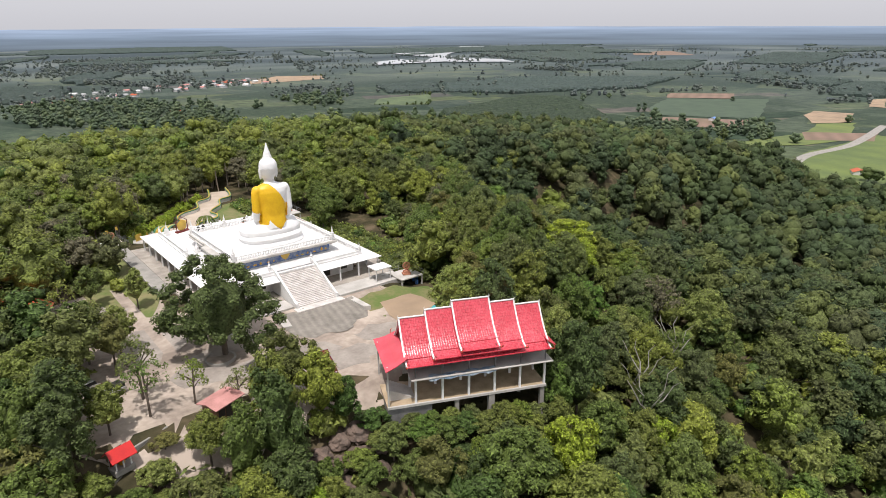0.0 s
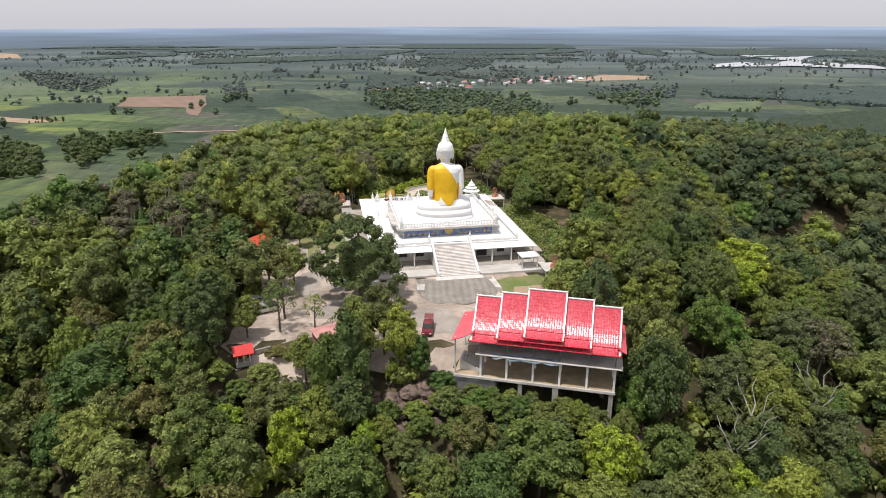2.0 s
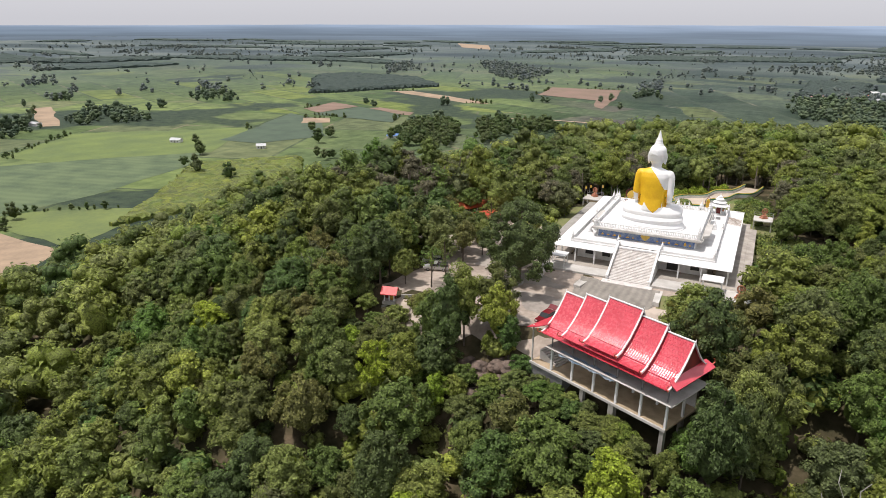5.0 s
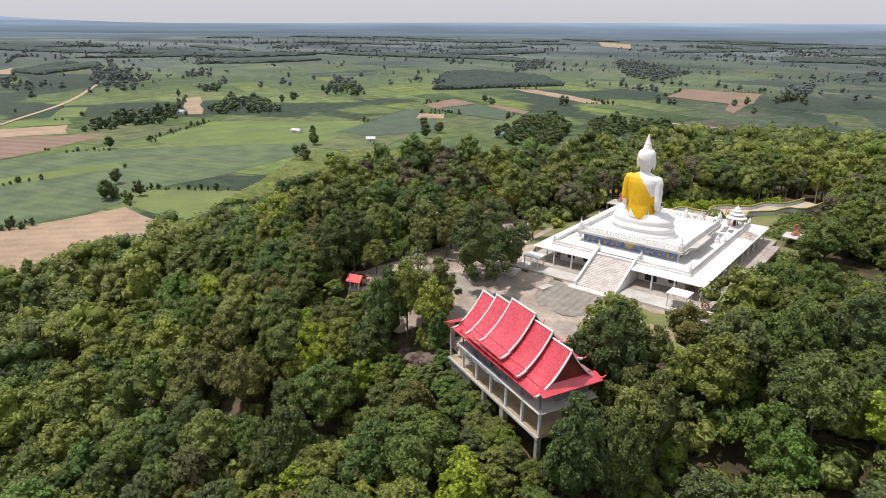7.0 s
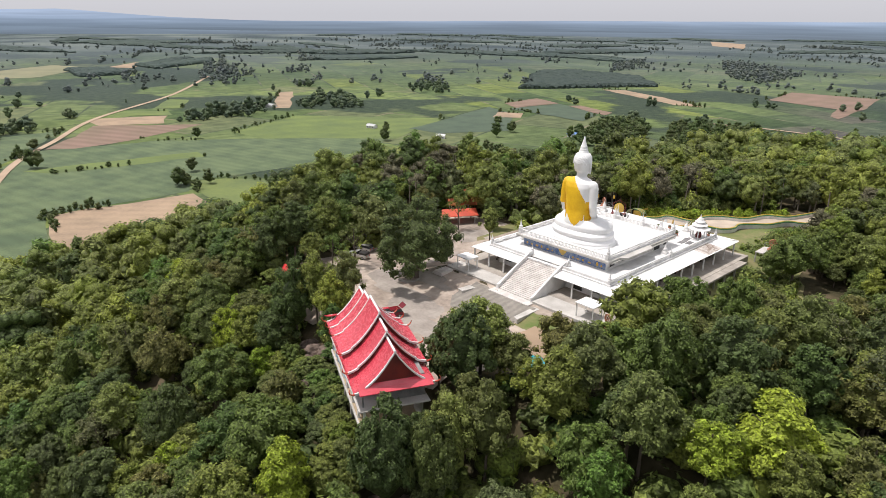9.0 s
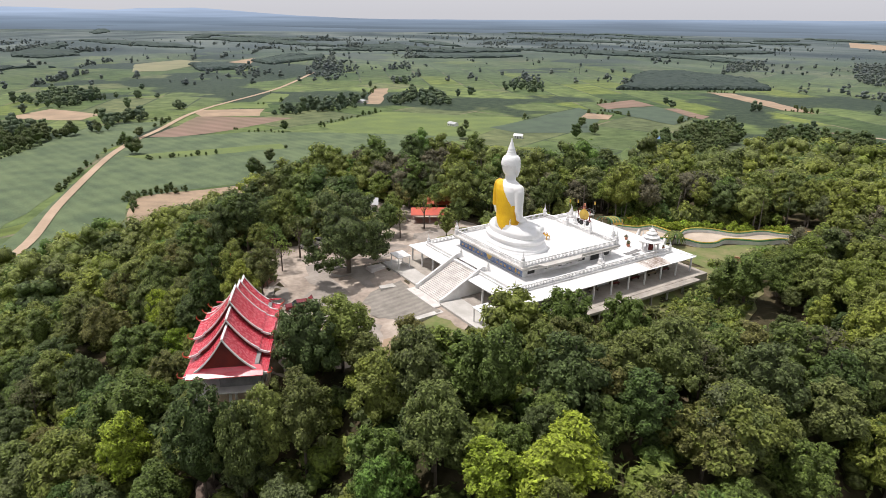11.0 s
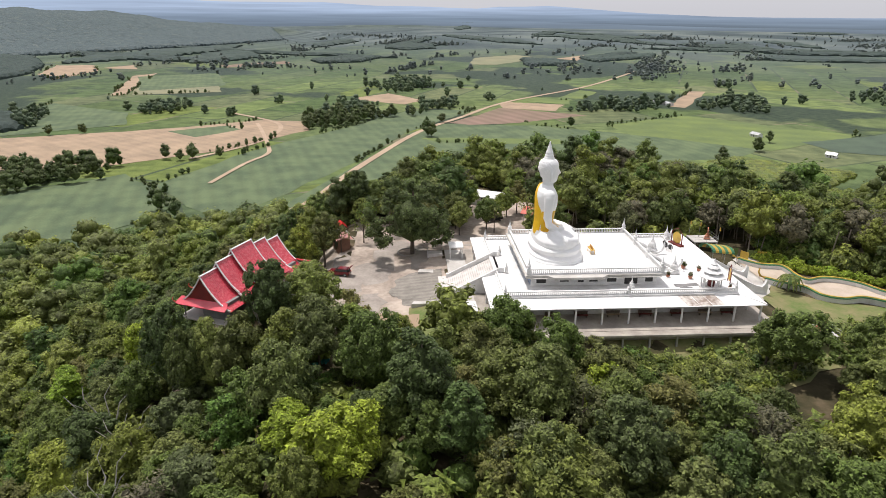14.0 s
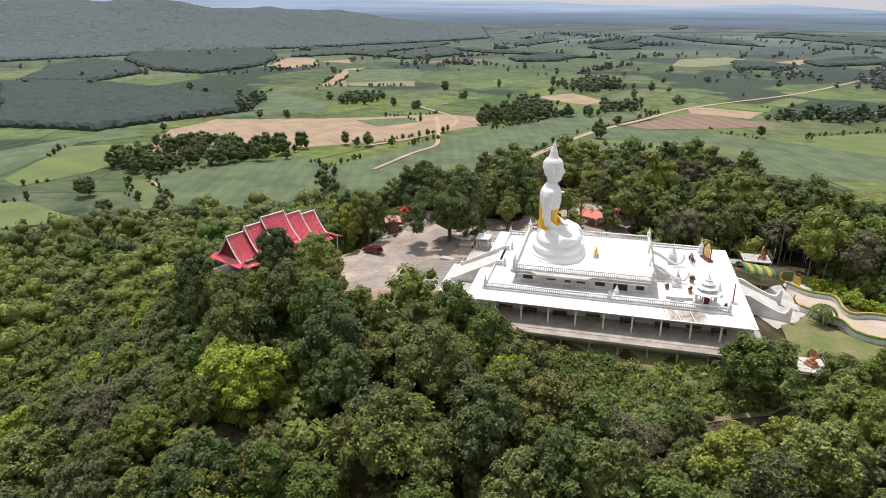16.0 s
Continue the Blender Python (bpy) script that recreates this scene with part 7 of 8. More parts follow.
for x, y, s in ((3.2, 24.0, 1.0), (4.5, 26.2, 0.8), (7.6, 23.4, 0.9), (12.1, 28.0, 0.7), (6.8, 19.9, 0.8)):
    pot = thing("flower_pot", "terracotta pot with a small red-leaved plant", "pot", pose(x, y, 4.55) @ Matrix.Diagonal((s, s, s, 1)), "pots on the terrace")
    part("pot", lathe([(0.25, 0), (0.4, 0.3), (0.36, 0.55), (0.42, 0.6)], 0, 0, 0, 10), TERRACOTTA, pot)
    v, q = crown_arrays(np.random.default_rng(int(s * 50)), 0.5, 0.5, 1.3, 4, 60, 0.12)
    ob = new("plant", sheet_from(v, q, "plant", LEAF_DULL, False))
    ob.parent = pot

# barrel roof over the side stair
vault = thing("barrel_roof", "yellow and green striped barrel roof over a stair", "canopy", pose(-9.6, 36.6, 1.9, 0, 0, 20) @ Matrix.Diagonal((0.85, 0.85, 0.85, 1)))
for i in range(7):
    bm = bmesh.new()
    y0, y1 = -4.0 + i, -3.0 + i
    drop = -0.22
    sec = [(2.1 * math.cos(t), 1.35 * math.sin(t)) for t in np.linspace(0, math.pi, 11)]
    lo = [[bm.verts.new((x * k, y, 2.0 + z * k + drop * (i + e))) for x, z in sec] for k in (1.0, 0.96) for e, y in ((0, y0), (1, y1))]
    for a, b in ((0, 1), (3, 2)):
        for j in range(10):
            bm.faces.new((lo[a][j], lo[a][j + 1], lo[b][j + 1], lo[b][j]))
    for a, b in ((0, 2), (1, 3)):
        for j in range(10):
            bm.faces.new((lo[a][j], lo[a][j + 1], lo[b][j + 1], lo[b][j]))
    for j in (0, 10):
        bm.faces.new((lo[0][j], lo[1][j], lo[3][j], lo[2][j]))
    bmesh.ops.recalc_face_normals(bm, faces=bm.faces)
    part("stripe", bm, (GREEN_PAINT, YELLOW_PAINT)[i % 2], vault, ("green roof strip", "yellow roof strip")[i % 2])
for x in (-2.05, 2.05):
    for y in (-3.8, 0, 3.8):
        part("post", tube([(x, y, -2.2), (x, y, 2.0 - 0.22 * (y + 4))], 0.06, 6), STEEL, vault)
# white stair down to the forecourt
down = thing("forecourt_stair", "white stair with solid side walls down to the forecourt", "stair", kind="structure")
for i in range(13):
    part("step", box(-3.2, 3.2, 32.2 + 0.5 * i, 32.75 + 0.5 * i, -1.2, 2.9 - 0.22 * i, None, 0.02), PALE_CONCRETE, down)
for sx in (-1, 1):
    bm = bmesh.new()
    pts = [(31.9, -1.2), (31.9, 3.6), (33.0, 3.5), (35.4, 2.2), (37.6, 1.2), (38.6, 1.0), (39.0, 1.4), (39.3, 2.2), (39.6, 2.0), (39.6, -1.2)]
    a = [bm.verts.new((sx * 3.2, y, z)) for y, z in pts]
    b = [bm.verts.new((sx * 3.75, y, z)) for y, z in pts]
    bm.faces.new(a)
    bm.faces.new(b[::-1])
    for i in range(len(a)):
        j = (i + 1) % len(a)
        bm.faces.new((a[j], a[i], b[i], b[j]))
    bmesh.ops.recalc_face_normals(bm, faces=bm.faces)
    part("side_wall", bm, WHITE, down, "white wall ending in a raised serpent head")


def serpent_wall(points, label, z=0.0, h=1.0):
    """A low white wall whose capping is a green and yellow serpent."""
    t = thing("serpent_wall", label, "wall", pose(0, 0, z), "serpent walls")
    line = smooth_line(points, 6)
    left, right = [], []
    bm, cap, stripe = bmesh.new(), bmesh.new(), bmesh.new()
    pts = [Vector((x, y, 0)) for x, y in line]
    for b2, w, z0, z1, dz in ((bm, 0.16, -2.4, h, 0), (cap, 0.30, h, h + 0.22, 0), (stripe, 0.14, h + 0.22, h + 0.36, 0)):
        prev = None
        for i, p in enumerate(pts):
            way = (pts[min(i + 1, len(pts) - 1)] - pts[max(i - 1, 0)]).normalized()
            sd = Vector((-way.y, way.x, 0)) * w
            ring = [b2.verts.new((q.x, q.y, zz)) for q, zz in ((p - sd, z0), (p + sd, z0), (p + sd, z1), (p - sd, z1))]
            if prev:
                for j in range(4):
                    b2.faces.new((prev[j], prev[(j + 1) % 4], ring[(j + 1) % 4], ring[j]))
            else:
                b2.faces.new(ring[::-1])
            prev = ring
        b2.faces.new(prev)
        bmesh.ops.recalc_face_normals(b2, faces=b2.faces)
    part("wall", bm, WHITE, t)
    part("serpent_back", cap, GREEN_PAINT, t, "green serpent body")
    part("serpent_crest", stripe, YELLOW_PAINT, t, "yellow crest")
    x, y = line[0]
    part("serpent_head", tube([(x, y, h + 0.1), (x - 0.3, y - 0.9, h + 0.4), (x - 0.3, y - 1.3, h + 1.2), (x - 0.3, y - 1.2, h + 1.9)], 0.3, 8, None, 0.12), YELLOW_PAINT, t, "yellow and green serpent head")


FAR_SIDE = [(-12.5, 42.5), (-9.2, 45.2), (-8.0, 49.0), (-3.0, 49.2), (-1.2, 50.2), (-2.0, 53.0), (-1.4, 56.0), (1.0, 58.8), (5.5, 61.5), (7.7, 68.0), (12.0, 71.0), (15.0, 80.0)]
NEAR_SIDE = [(-2.4, 42.6), (-0.5, 44.5), (2.0, 47.6), (5.6, 48.6), (7.2, 51.5), (6.8, 55.0), (8.5, 57.8), (11.5, 61.0), (13.5, 66.5), (17.5, 69.0), (20.0, 79.0)]
serpent_wall(FAR_SIDE, "low white wall capped by a green serpent", -1.0)
serpent_wall(NEAR_SIDE, "low white wall topped with a green serpent", -1.0)
PATH_FLOOR = material("tan_paving", (0.50, 0.42, 0.34), (0.40, 0.33, 0.26), 0.85, 0.3, 3, 0.15)
draped(FAR_SIDE + NEAR_SIDE[::-1], 0.30, 4, "walkway_north", PATH_FLOOR, "pale tan walkway between serpent walls")
for i, (x, y) in enumerate(((-14.0, 44.5), (-14.5, 46.3), (-13.8, 48.0), (-16.0, 43.4))):
    sgn = thing("painted_board", "bright yellow-green painted board standing by the path", "board", pose(x, y, at(x, y), 0, 0, 30 + 25 * i), "painted boards")
    part("face", box(-0.9, 0.9, -0.05, 0.05, 0.3, 1.9, None, 0.02), MEADOW if i % 2 else YELLOW_PAINT, sgn)
    part("stake", box(-0.06, 0.06, -0.04, 0.04, -0.2, 0.3), STEEL, sgn)
for x, y in ((-17.5, 49.0), (-19.6, 52.6), (-16.2, 54.0), (-21.8, 38.2), (-19.2, 41.2), (-22.6, 36.4)):
    fl = thing("flag_pole", "thin pole with a small yellow pennant", "flag", pose(x, y, at(x, y)), "flag poles")
    part("pole", tube([(0, 0, -0.3), (0, 0, 5.4)], 0.035, 5), STEEL, fl)
    part("pennant", slab([(0.03, -0.01), (0.5, -0.01), (0.5, 0.01), (0.03, 0.01)], 4.5, 5.3), YELLOW_PAINT, fl)


# ---- yard ----
def gabled(name, label, category, x, y, z, turn, w, d, h, rise, wall_mat, roof_mat, is_open=False, group="", over=0.5):
    """A small building: walls or posts, a two-sided roof with thickness, a door and windows."""
    t = thing(name, label, category, pose(x, y, z, 0, 0, turn), group)
    if is_open:
        for sx in (-1, 0, 1):
            for sy in (-1, 1):
                part("post", box(sx * (w / 2 - 0.2) - 0.08, sx * (w / 2 - 0.2) + 0.08, sy * (d / 2 - 0.2) - 0.08, sy * (d / 2 - 0.2) + 0.08, -0.4, h), WHITE, t)
    else:
        part("wall", extrude_y([(-d / 2, -0.6), (d / 2, -0.6), (d / 2, h), (0, h + rise * 0.9), (-d / 2, h)], -w / 2, w / 2), wall_mat, t).matrix_local = pose(0, 0, 0, 0, 0, 90)
        part("door", box(-0.5, 0.5, -d / 2 - 0.05, -d / 2, 0, 2.0), DARK, t)
        for wx in (-w * 0.3, w * 0.3):
            part("window", box(wx - 0.5, wx + 0.5, -d / 2 - 0.05, -d / 2, 0.9, 1.9), DARK, t)
            part("window", box(wx - 0.5, wx + 0.5, d / 2, d / 2 + 0.05, 0.9, 1.9), DARK, t)
    for s in (-1, 1):
        bm = bmesh.new()
        e = d / 2 + over
        zl = h - rise * over / (d / 2)
        v = [bm.verts.new((xx, yy, zz - k)) for k in (0.1, 0) for xx, yy, zz in ((-w / 2 - over, 0, h + rise), (w / 2 + over, 0, h + rise), (w / 2 + over, s * e, zl), (-w / 2 - over, s * e, zl))]
        for q in ((3, 2, 1, 0), (4, 5, 6, 7), (0, 1, 5, 4), (1, 2, 6, 5), (2, 3, 7, 6), (3, 0, 4, 7)):
            bm.faces.new([v[i] for i in q])
        bmesh.ops.recalc_face_normals(bm, faces=bm.faces)
        part("roof", bm, roof_mat, t)
    return t


ZINC = material("zinc_sheet", (0.48, 0.49, 0.50), (0.36, 0.36, 0.36), 0.4, 0.6, 5, 0.1, metal=0.3)
BLUE_ROOF = material("blue_sheet", (0.12, 0.24, 0.50), (0.10, 0.20, 0.42), 0.45, 0.4, 4, 0.05)
BRICK = material("brick_wall", (0.30, 0.16, 0.11), (0.22, 0.12, 0.085), 0.85, 0.8, 6, 0.2)
gabled("white_house", "low white house with a grey sheet roof", "house", -56.5, -3.0, -0.9, 62, 9.0, 4.5, 2.6, 0.9, WHITE, ZINC)
gabled("open_shed", "open shed under a bright orange-red roof", "shed", -41.0, 8.5, -0.9, 60, 8.0, 4.5, 2.3, 0.9, WHITE, ORANGE_SHEET, True)
gabled("open_shed", "long open shed under a rusty orange roof", "shed", -46.5, 17.0, -0.9, 55, 9.0, 4.0, 2.3, 0.9, WHITE, RUST_ROOF, True)
gabled("open_shed", "low shed with a rust-red tiled roof", "shed", -52.0, 24.0, -0.9, 55, 9.0, 4.0, 2.4, 0.8, WHITE, RUST_ROOF, True)
gabled("brick_hut", "small brick hut with a faded pink roof", "hut", -25.6, -37.6, -1.2, 22, 3.8, 2.6, 2.6, 0.3, BRICK, PINK_ROOF)
gabled("play_slide_hut", "small raised hut with teal boards", "hut", -52.5, -15.5, -0.9, 20, 2.2, 2.2, 2.2, 0.8, TEAL, TEAL)
shrine = gabled("spirit_shrine", "small open shrine with a red gabled roof", "shrine", -38.2, -38.8, -2.2, 15, 2.2, 1.7, 2.0, 0.75, WHITE, RED_SHEET, True, over=0.4)
part("back_wall", box(-1.0, 1.0, 0.55, 0.63, -0.4, 1.9), GABLE_RED, shrine, "dark red back wall")
part("gold_figure", lathe([(0.35, 0.2), (0.4, 0.6), (0.25, 1.0), (0.18, 1.2), (0.05, 1.5)], 0.2, 0.2, 0, 10), GOLD, shrine, "gilded figure on the shrine's floor")
part("floor", box(-1.2, 1.2, -0.95, 0.95, -0.5, 0.2, None, 0.03), CONCRETE, shrine)
for (ax, ay), (bx, by) in (((-39.4, -39.9), (-36.7, -38.4)), ((-36.6, -37.6), (-31.9, -35.6))):     # edge of the yard
    lean = math.degrees(math.atan2(by - ay, bx - ax))
    single("low_wall", box(0, math.hypot(bx - ax, by - ay), -0.14, 0.14, -0.6, 0.38, None, 0.03), CONCRETE, "low weathered concrete wall at the yard's edge", "wall", m=pose(ax, ay, at(ax, ay), 0, 0, lean), group="low walls")


def car(x, y, turn, paint, label, pickup=False, hatch=False):
    t = thing("car", label, "car", pose(x, y, at(x, y) + 0.12, 0, 0, turn), "parked cars")
    L, W = (5.0, 1.75) if pickup else (4.2, 1.72)
    side = [(-L / 2, 0.35), (-L / 2, 0.85), (-L / 2 + 0.1, 0.98), (L / 2 - 1.3, 1.0), (L / 2 - 0.15, 0.85), (L / 2, 0.6), (L / 2, 0.35)]
    body = extrude_y(side, -W / 2, W / 2)
    bmesh.ops.bevel(body, geom=body.edges[:], offset=0.06, segments=2, affect="EDGES")
    part("body", body, paint, t)
    a, b = (-0.6, 1.2) if pickup else (-L / 2 + 0.15, 0.95)
    cab = extrude_y([(a, 0.95), (a + 0.25, 1.48), (b - 0.75, 1.5), (b, 0.98)], -W / 2 + 0.08, W / 2 - 0.08)
    bmesh.ops.bevel(cab, geom=cab.edges[:], offset=0.05, segments=2, affect="EDGES")
    cabin = part("cabin", cab, GLASS_DARK, t, "dark tinted windows")
    part("roof_panel", box(a + 0.3, b - 0.8, -W / 2 + 0.14, W / 2 - 0.14, 1.47, 1.53, None, 0.02), paint, cabin)
    if pickup:
        part("bed_liner", box(-L / 2 + 0.15, -0.75, -W / 2 + 0.15, W / 2 - 0.15, 0.97, 1.01), DARK, t)
        part("bed_cover", box(-L / 2 + 0.1, -0.7, -W / 2 + 0.1, W / 2 - 0.1, 1.0, 1.5, None, 0.08), DARK, t, "dark canvas cover over the bed")
    if hatch:
        part("open_hatch", box(-0.95, 0.0, -W / 2 + 0.12, W / 2 - 0.12, -0.04, 0.04, None, 0.02), paint, t, "raised tailgate").matrix_local = pose(-L / 2 + 0.3, 0, 1.5, 0, 35, 0)
    for sx in (-L * 0.31, L * 0.31):
        for sy in (-1, 1):
            wh = part("tyre", lathe([(0.2, -0.11), (0.33, -0.1), (0.33, 0.1), (0.2, 0.11)], 0, 0, 0, 14), TYRE, t)
            wh.matrix_local = pose(sx, sy * (W / 2 - 0.1), 0.33, 90, 0, 0)
            part("rim", lathe([(0.19, -0.12), (0.19, 0.12)], 0, 0, 0, 10), STEEL, wh)
    for sy in (-0.55, 0.55):
        part("headlight", box(L / 2 - 0.05, L / 2 + 0.01, sy - 0.18, sy + 0.18, 0.6, 0.76), WHITE, t)
        part("tail_light", box(-L / 2 - 0.01, -L / 2 + 0.05, sy - 0.15, sy + 0.15, 0.65, 0.85), RED_SHEET, t)


MAROON = material("maroon_paint", (0.16, 0.012, 0.018), (0.12, 0.01, 0.014), 0.2, 1, 5, 0)
SILVER = material("silver_paint", (0.50, 0.50, 0.48), (0.44, 0.44, 0.42), 0.25, 1, 5, 0, metal=0.4)
BLACK = material("black_paint", (0.02, 0.022, 0.025), (0.03, 0.03, 0.03), 0.2, 1, 5, 0)
car(-9.6, -36.6, 256, MAROON, "dark red hatchback with its tailgate raised", hatch=True)
car(-36.3, -24.2, 200, SILVER, "silver pickup with a dark bed cover", pickup=True)
car(-38.7, -21.0, 200, SILVER, "grey car parked beside a pickup")
car(-41.5, -3.2, -60, BLACK, "black pickup parked in the yard", pickup=True)
car(-44.8, -14.2, 205, SILVER, "silver car half hidden under trees")

ring_wall = thing("tree_planter", "round concrete planter at the old tree's foot", "planter", pose(-20.5, -23.5, -1.0))
bm = bmesh.new()
rings = [[bm.verts.new((r * math.cos(2 * math.pi * i / 24), r * math.sin(2 * math.pi * i / 24), z)) for i in range(24)] for r, z in ((2.3, -0.1), (2.3, 0.55), (2.0, 0.55), (2.0, -0.1))]
for a, b in zip(rings, rings[1:]):
    for i in range(24):
        bm.faces.new((a[i], a[(i + 1) % 24], b[(i + 1) % 24], b[i]))
part("ring", bm, CONCRETE, ring_wall)
part("soil", lathe([(2.0, 0.1), (2.0, 0.4)], 0, 0, 0, 24), EARTH, ring_wall)


def tarp(x, y, s, seed, label, mat):
    """A crumpled sheet spread on the ground."""
    r = np.random.default_rng(seed)
    n = 9
    g = np.linspace(-1, 1, n)
    X, Y = (c.ravel() for c in np.meshgrid(g, g))
    k = 1 / np.maximum(1, np.hypot(X, Y) / np.maximum(np.abs(X), np.abs(Y) + 1e-6).clip(1e-6))
    X, Y = X * k * s + x, Y * k * s + y
    Z = land(X, Y) + 0.25 + r.uniform(0, 0.35, X.size)
    v = np.concatenate([np.stack([X, Y, Z], 1), np.stack([X, Y, Z - 0.06], 1)])
    i, j = (c.ravel() for c in np.meshgrid(np.arange(n - 1), np.arange(n - 1)))
    q = np.stack([j * n + i, j * n + i + 1, (j + 1) * n + i + 1, (j + 1) * n + i], 1)
    tagged(new("tarpaulin", sheet_from(v, np.concatenate([q, q[:, ::-1] + n * n]), "tarpaulin", mat, False)), label, "tarpaulin", "tarpaulins")


tarp(15.6, -31.0, 2.2, 1, "crumpled teal-blue tarpaulin on the ground", TEAL)
tarp(22.6, -36.6, 1.5, 2, "green-blue tarpaulin under the trees", TEAL)


def rock(x, y, s, seed):
    r = np.random.default_rng(seed)
    bm = bmesh.new()
    bmesh.ops.create_icosphere(bm, subdivisions=3, radius=1.0)
    for v in bm.verts:
        shift = Vector((seed * 3.1, 0, 0))
        v.co *= 1 + 0.42 * noise.noise(v.co * 1.3 + shift) + 0.18 * noise.noise(v.co * 3.4 + shift)
        v.co.z *= 0.65
    single("rock", bm, ROCK, "rough reddish-brown boulder on the slope", "rock", group="boulders on the slope", m=pose(x, y, at(x, y) + 0.2 * s, 0, 0, float(r.uniform(0, 360))) @ Matrix.Diagonal((s, s * float(r.uniform(0.7, 1.2)), s, 1)))


for i, (x, y, s) in enumerate(((-14, -46.5, 1.6), (-11.5, -47.0, 1.8), (-17, -47.0, 1.7), (-19.2, -46.8, 1.6), (-15.6, -48.8, 1.6), (-13, -49.5, 2.0), (-19, -46, 1.2), (-16, -51, 1.5), (-9.5, -49.8, 1.6), (-21.5, -47.5, 1.3), (-24, -46, 1.1), (-11, -52, 1.4), (16.5, -58.5, 1.6), (18.5, -56.5, 1.4), (19.5, -60, 1.8), (21, -57.5, 1.2), (17.5, -62, 1.4), (-31, -43.5, 1.0), (-34, -42, 0.9))):
    rock(x, y, s, i)

# bare grey trees on the slope
for bx, by, size, turn in ((27.0, -66.0, 1.25, 0), (33.0, -60.5, 1.1, 130), (44.5, -58.4, 1.15, 210), (-56.0, -38.0, 1.0, 60)):
    bare = thing("bare_tree", "leafless pale grey tree with forked limbs", "tree", pose(bx, by, at(bx, by), 0, 0, turn) @ Matrix.Diagonal((size, size, size, 1)), "bare trees")
    bt = bmesh.new()
    tube([(0, 0, -1), (0.2, 0.1, 4), (0.6, 0.2, 7.5)], 0.24, 7, bt, 0.12)
    part("trunk", bt, CONCRETE, bare)
    for i in range(7):
        a, h = i * 0.95, 5.0 + 0.45 * i
        part("limb", tube([(0.3, 0.1, h), (0.3 + 1.4 * math.cos(a), 1.4 * math.sin(a), h + 1.5), (0.3 + 2.2 * math.cos(a + 0.4), 2.2 * math.sin(a + 0.4), h + 3.4), (0.3 + 3.0 * math.cos(a + 0.2), 3.0 * math.sin(a + 0.2), h + 4.4)], 0.11, 5, None, 0.03), CONCRETE, bare, "bare pale limb")

# palm by the walkway
palm = thing("palm", "small palm with arching green fronds", "palm", pose(1.6, 44.6, at(1.6, 44.6)))
part("trunk", tube([(0, 0, -0.4), (0.1, 0, 1.4), (0.15, 0.1, 2.6)], 0.2, 8, None, 0.15), BARK, palm)
for i in range(14):
    a = i * 2.4
    bm = bmesh.new()
    prev = None
    for k in range(7):
        r, z = 0.42 * k, 2.6 + 1.1 * math.sin(k * 0.42) - 0.055 * k * k
        w = 0.34 * math.sin(0.35 + k * 0.42)
        c = Vector((0.15 + r * math.cos(a), 0.1 + r * math.sin(a), z))
        sd = Vector((-math.sin(a), math.cos(a), 0)) * w
        row = [bm.verts.new(c + sd - Vector((0, 0, 0.14))), bm.verts.new(c), bm.verts.new(c - sd - Vector((0, 0, 0.14)))]
        if prev:
            bm.faces.new((prev[0], prev[1], row[1], row[0]))
            bm.faces.new((prev[1], prev[2], row[2], row[1]))
        prev = row
    part("frond", bm, LEAF, palm)

# ---- houses on the plain ----
vr = random.Random(4)
roofs = [ZINC, RUST_ROOF, PINK_ROOF, PINK_ROOF, WHITE, ZINC, ZINC]
roof_words = {"zinc_sheet": "grey zinc", "orange_roof": "rusty orange", "red_sheet": "red", "pink_roof": "faded pink", "white_paint": "white", "blue_sheet": "blue"}
for i in range(64):
    k = vr.random()
    hx, hy = 60 + 480 * k + vr.uniform(-25, 25), 1080 + 160 * k + vr.uniform(-55, 75)
    rm = vr.choice(roofs)
    gabled("village_house", "small village house with a %s roof" % roof_words[rm.name], "house", hx, hy, at(hx, hy), vr.choice((20, 110)) + vr.uniform(-8, 8), vr.uniform(9, 15), vr.uniform(7, 9), 3.2, 2.0, WHITE, rm, group="village houses")
for hx, hy, turn, w, d, rm, words in ((437, 70, 20, 12, 7, BLUE_ROOF, "field shed with a bright blue roof"), (506, 70, 30, 11, 9, RUST_ROOF, "farmhouse with an orange roof"), (520, 146, 25, 15, 9, WHITE, "long low house with a white roof"), (547, 207, 40, 8, 7, PINK_ROOF, "farmhouse with a red-pink roof"), (389, 379, 10, 10, 7, ZINC, "house with a pale zinc roof"),
                                      (-480, 304, 15, 10, 6, ZINC, "farmhouse with a grey roof among trees"), (-390, 319, 40, 8, 5, ZINC, "field shed with a grey roof"), (-314, 426, 20, 12, 7, BLUE_ROOF, "farm shed with a blue-grey roof"), (-700, 300, 15, 30, 9, ZINC, "long dark-roofed farm shed"), (230, 820, 15, 10, 8, RUST_ROOF, "house with an orange roof"), (700, 300, 10, 10, 7, BLUE_ROOF, "field shed with a blue roof"), (-480, -560, 30, 9, 6, WHITE, "field house with a white roof")):
    gabled("farm_house", words, "house", hx, hy, at(hx, hy), turn, w, d, 2.8, 1.6, WHITE, rm, group="farm houses")


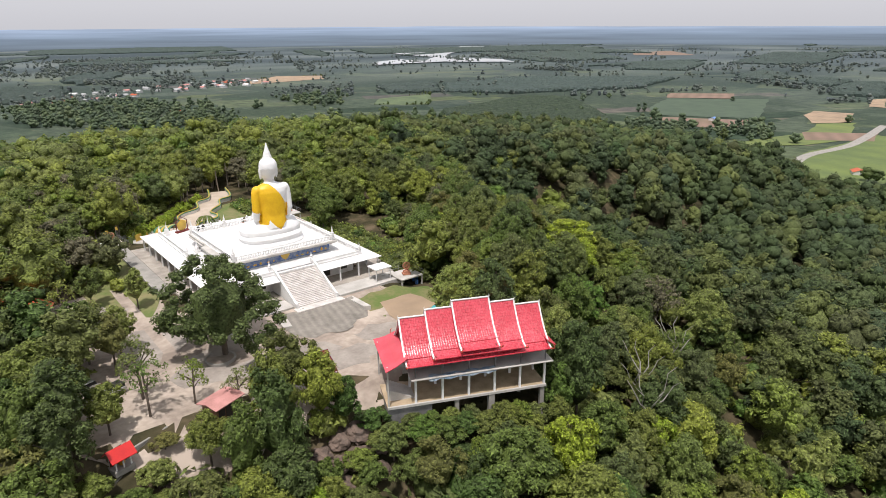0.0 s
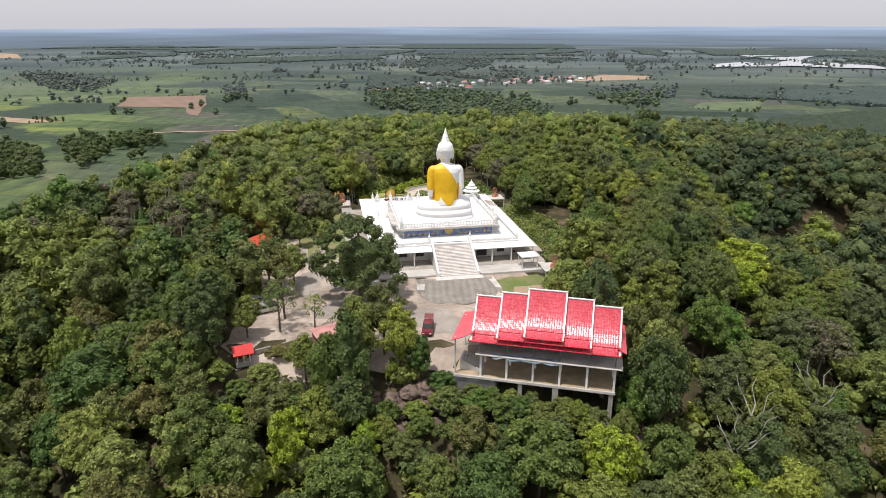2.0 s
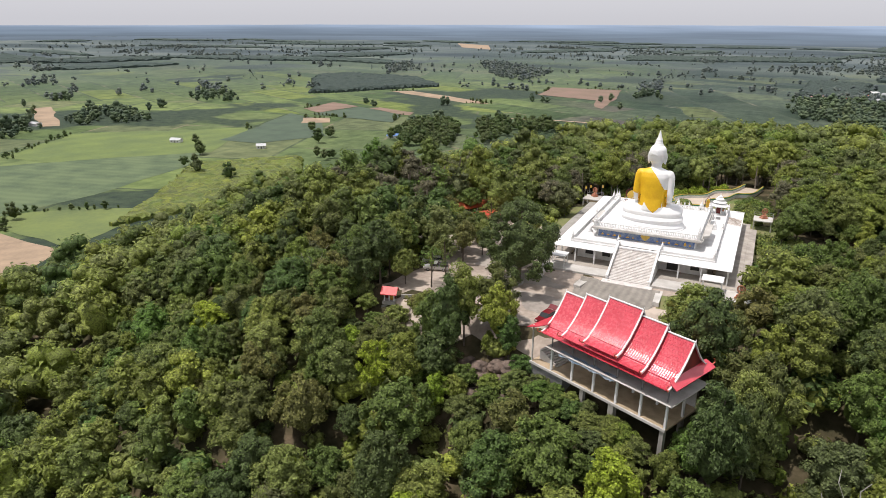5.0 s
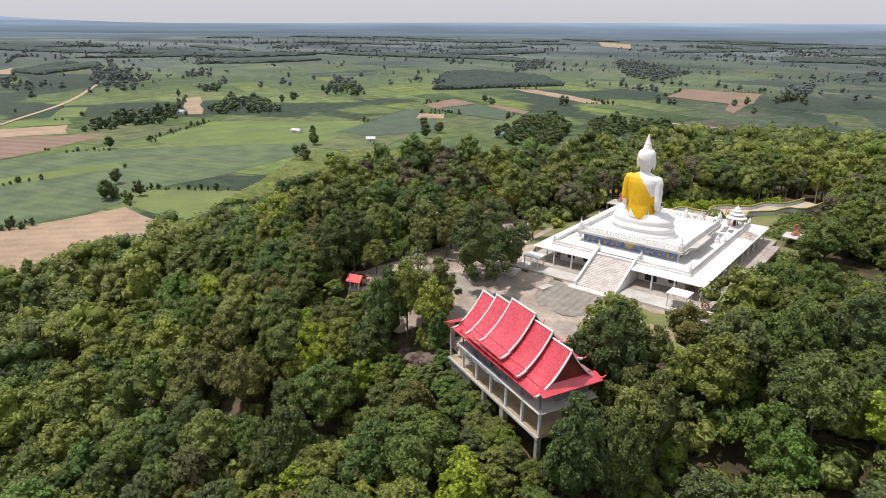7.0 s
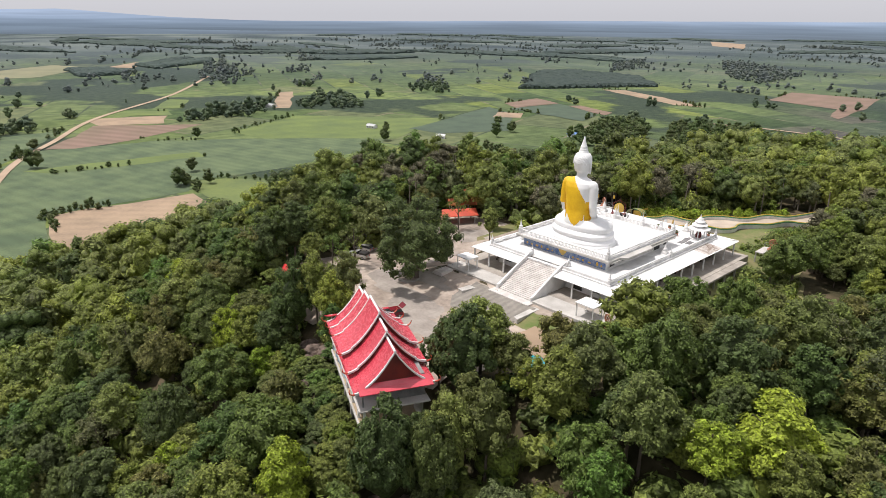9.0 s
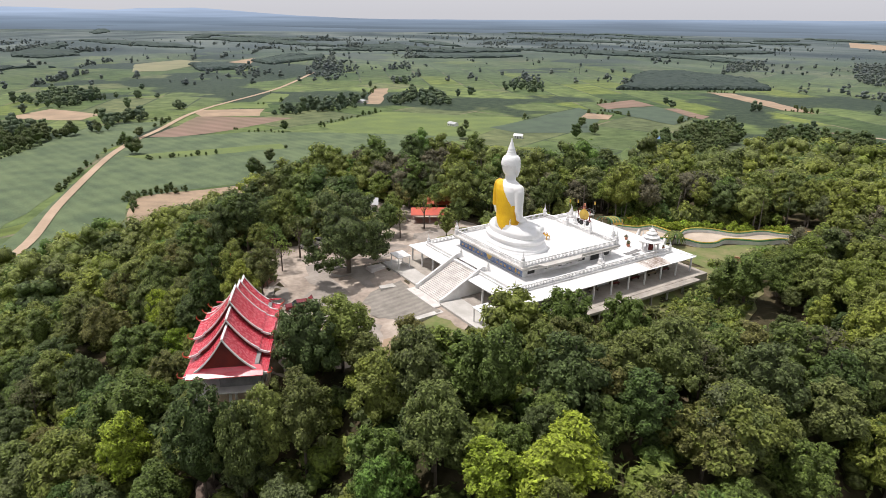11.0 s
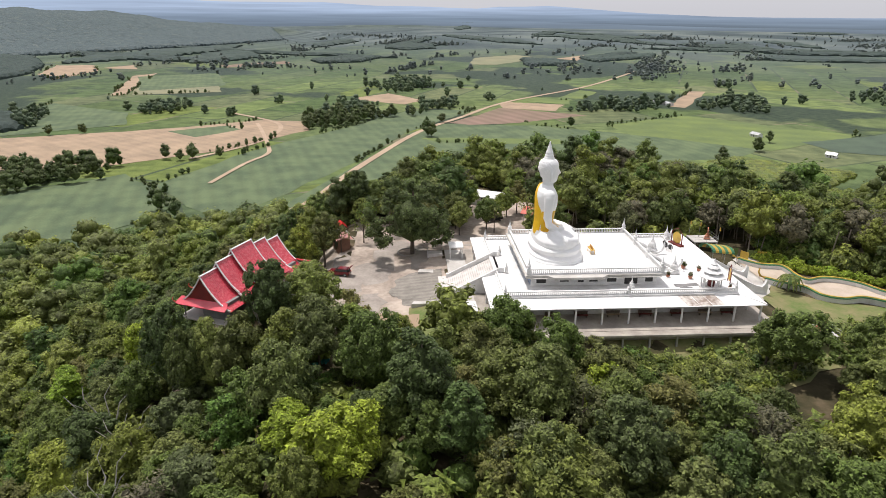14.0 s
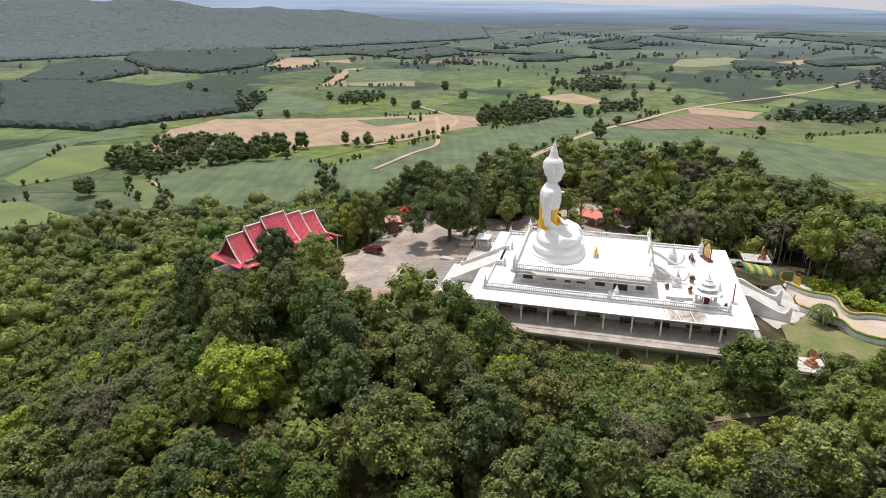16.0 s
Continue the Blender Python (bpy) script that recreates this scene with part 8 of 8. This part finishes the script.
# planted woods, each one closed block
PLANTED_EAST = [[(497, 568), (711, 625), (749, 557), (590, 362), (515, 344), (440, 411), (423, 475)], [(758, 892), (996, 914), (1226, 690), (995, 610), (747, 699), (683, 799)], [(1485, 1008), (1792, 1052), (1775, 939), (1481, 816), (1411, 943)], [(1192, 364), (1362, 388), (1380, 341), (1125, 256), (1107, 328)], [(1297, 451), (1416, 470), (1382, 401), (1259, 388)], [(1798, 1970), (2256, 1799), (1860, 1284), (1547, 1369)]]
PLANTED_NORTH = [[(654, 961), (778, 946), (683, 799), (595, 841)], [(376, 3289), (476, 3900), (1400, 3700), (1253, 3134)], [(85, 1402), (186, 1374), (141, 1082), (54, 1100)], [(-830, 986), (-809, 1072), (-626, 1046), (-521, 924), (-567, 847), (-641, 720)], [(1900, 700), (2700, 900), (2650, 1150), (1850, 900)], [(1500, 2300), (2500, 1950), (2800, 2300), (1700, 2800)], [(-400, 2000), (200, 2250), (150, 2500), (-450, 2250)]]
PLANTED_WEST = [[(-673, -866), (-724, -738), (-649, -519), (-612, -421), (-528, -385), (-459, -429), (-392, -464), (-392, -563)], [(-1064, -969), (-1345, -1084), (-1374, -801), (-1195, -697), (-1041, -656), (-900, -677), (-927, -796)], [(-873, -973), (-1005, -1022), (-1002, -904), (-869, -778), (-717, -761), (-709, -867)], [(-1429, 247), (-1425, 326), (-1278, 324), (-1261, 228)], [(-1488, 399), (-1613, 627), (-1493, 582), (-1372, 401)], [(-1500, 424), (-1657, 546), (-1653, 600), (-1439, 452)], [(-1392, -227), (-1497, -165), (-1493, -72), (-1359, -114), (-1322, -201)]]
for k, (blocks, label) in enumerate(((PLANTED_EAST, "dark block of planted trees"), (PLANTED_NORTH, "dark strip of planted trees"), (PLANTED_WEST, "dark block of planted rubber trees"))):
    for i, outline in enumerate(blocks):
        # distant blocks use the planted leaves that have haze painted in
        away = math.hypot(*outline[0])
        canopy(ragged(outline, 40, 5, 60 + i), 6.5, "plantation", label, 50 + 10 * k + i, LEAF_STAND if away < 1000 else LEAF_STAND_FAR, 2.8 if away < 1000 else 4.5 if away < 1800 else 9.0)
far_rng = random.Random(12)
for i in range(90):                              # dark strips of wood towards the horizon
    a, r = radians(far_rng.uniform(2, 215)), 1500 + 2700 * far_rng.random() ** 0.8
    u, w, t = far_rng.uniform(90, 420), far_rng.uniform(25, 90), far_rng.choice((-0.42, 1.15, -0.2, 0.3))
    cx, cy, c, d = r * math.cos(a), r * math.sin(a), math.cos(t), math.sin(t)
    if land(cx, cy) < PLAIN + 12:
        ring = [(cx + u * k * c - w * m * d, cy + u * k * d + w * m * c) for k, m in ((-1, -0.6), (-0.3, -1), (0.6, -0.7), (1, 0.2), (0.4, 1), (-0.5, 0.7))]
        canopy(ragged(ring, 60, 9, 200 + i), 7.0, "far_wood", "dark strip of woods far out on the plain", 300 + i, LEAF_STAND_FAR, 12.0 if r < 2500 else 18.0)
canopy([(-300, 95), (-330, 150), (-385, 235), (-330, 300), (-262, 215)], 3.6, "plantation", "young green trees in a low dense block", 8, LEAF, 2.6)

# offering table before the statue, and mats on the front terrace
altar = thing("offering_table", "small yellow-draped offering table before the statue", "table", pose(0.6, 8.3, 6.8))
part("tabletop", box(-1.1, 1.1, -0.4, 0.4, 0.72, 0.8, None, 0.02), YELLOW_PAINT, altar, "yellow cloth top")
for sx in (-0.95, 0.95):
    for sy in (-0.3, 0.3):
        part("leg", box(sx - 0.05, sx + 0.05, sy - 0.05, sy + 0.05, 0, 0.72), GOLD, altar)
for i in range(5):
    part("vase", lathe([(0.08, 0.8), (0.12, 0.95), (0.05, 1.1), (0.1, 1.3)], -0.8 + 0.4 * i, 0.0, 0, 8), (GOLD, TERRACOTTA)[i % 2], altar, "small offering vase")
for i, (x, y) in enumerate(((10.4, 20.6), (11.6, 21.2), (10.2, 22.6))):
    single("mat", box(-0.5, 0.5, -1.0, 1.0, 0, 0.05, None, 0.01), GREY_WALL, "dark grey mat lying on the white terrace", "mat", m=pose(x, y, 4.56, 0, 0, 4 * i), group="mats on the terrace")
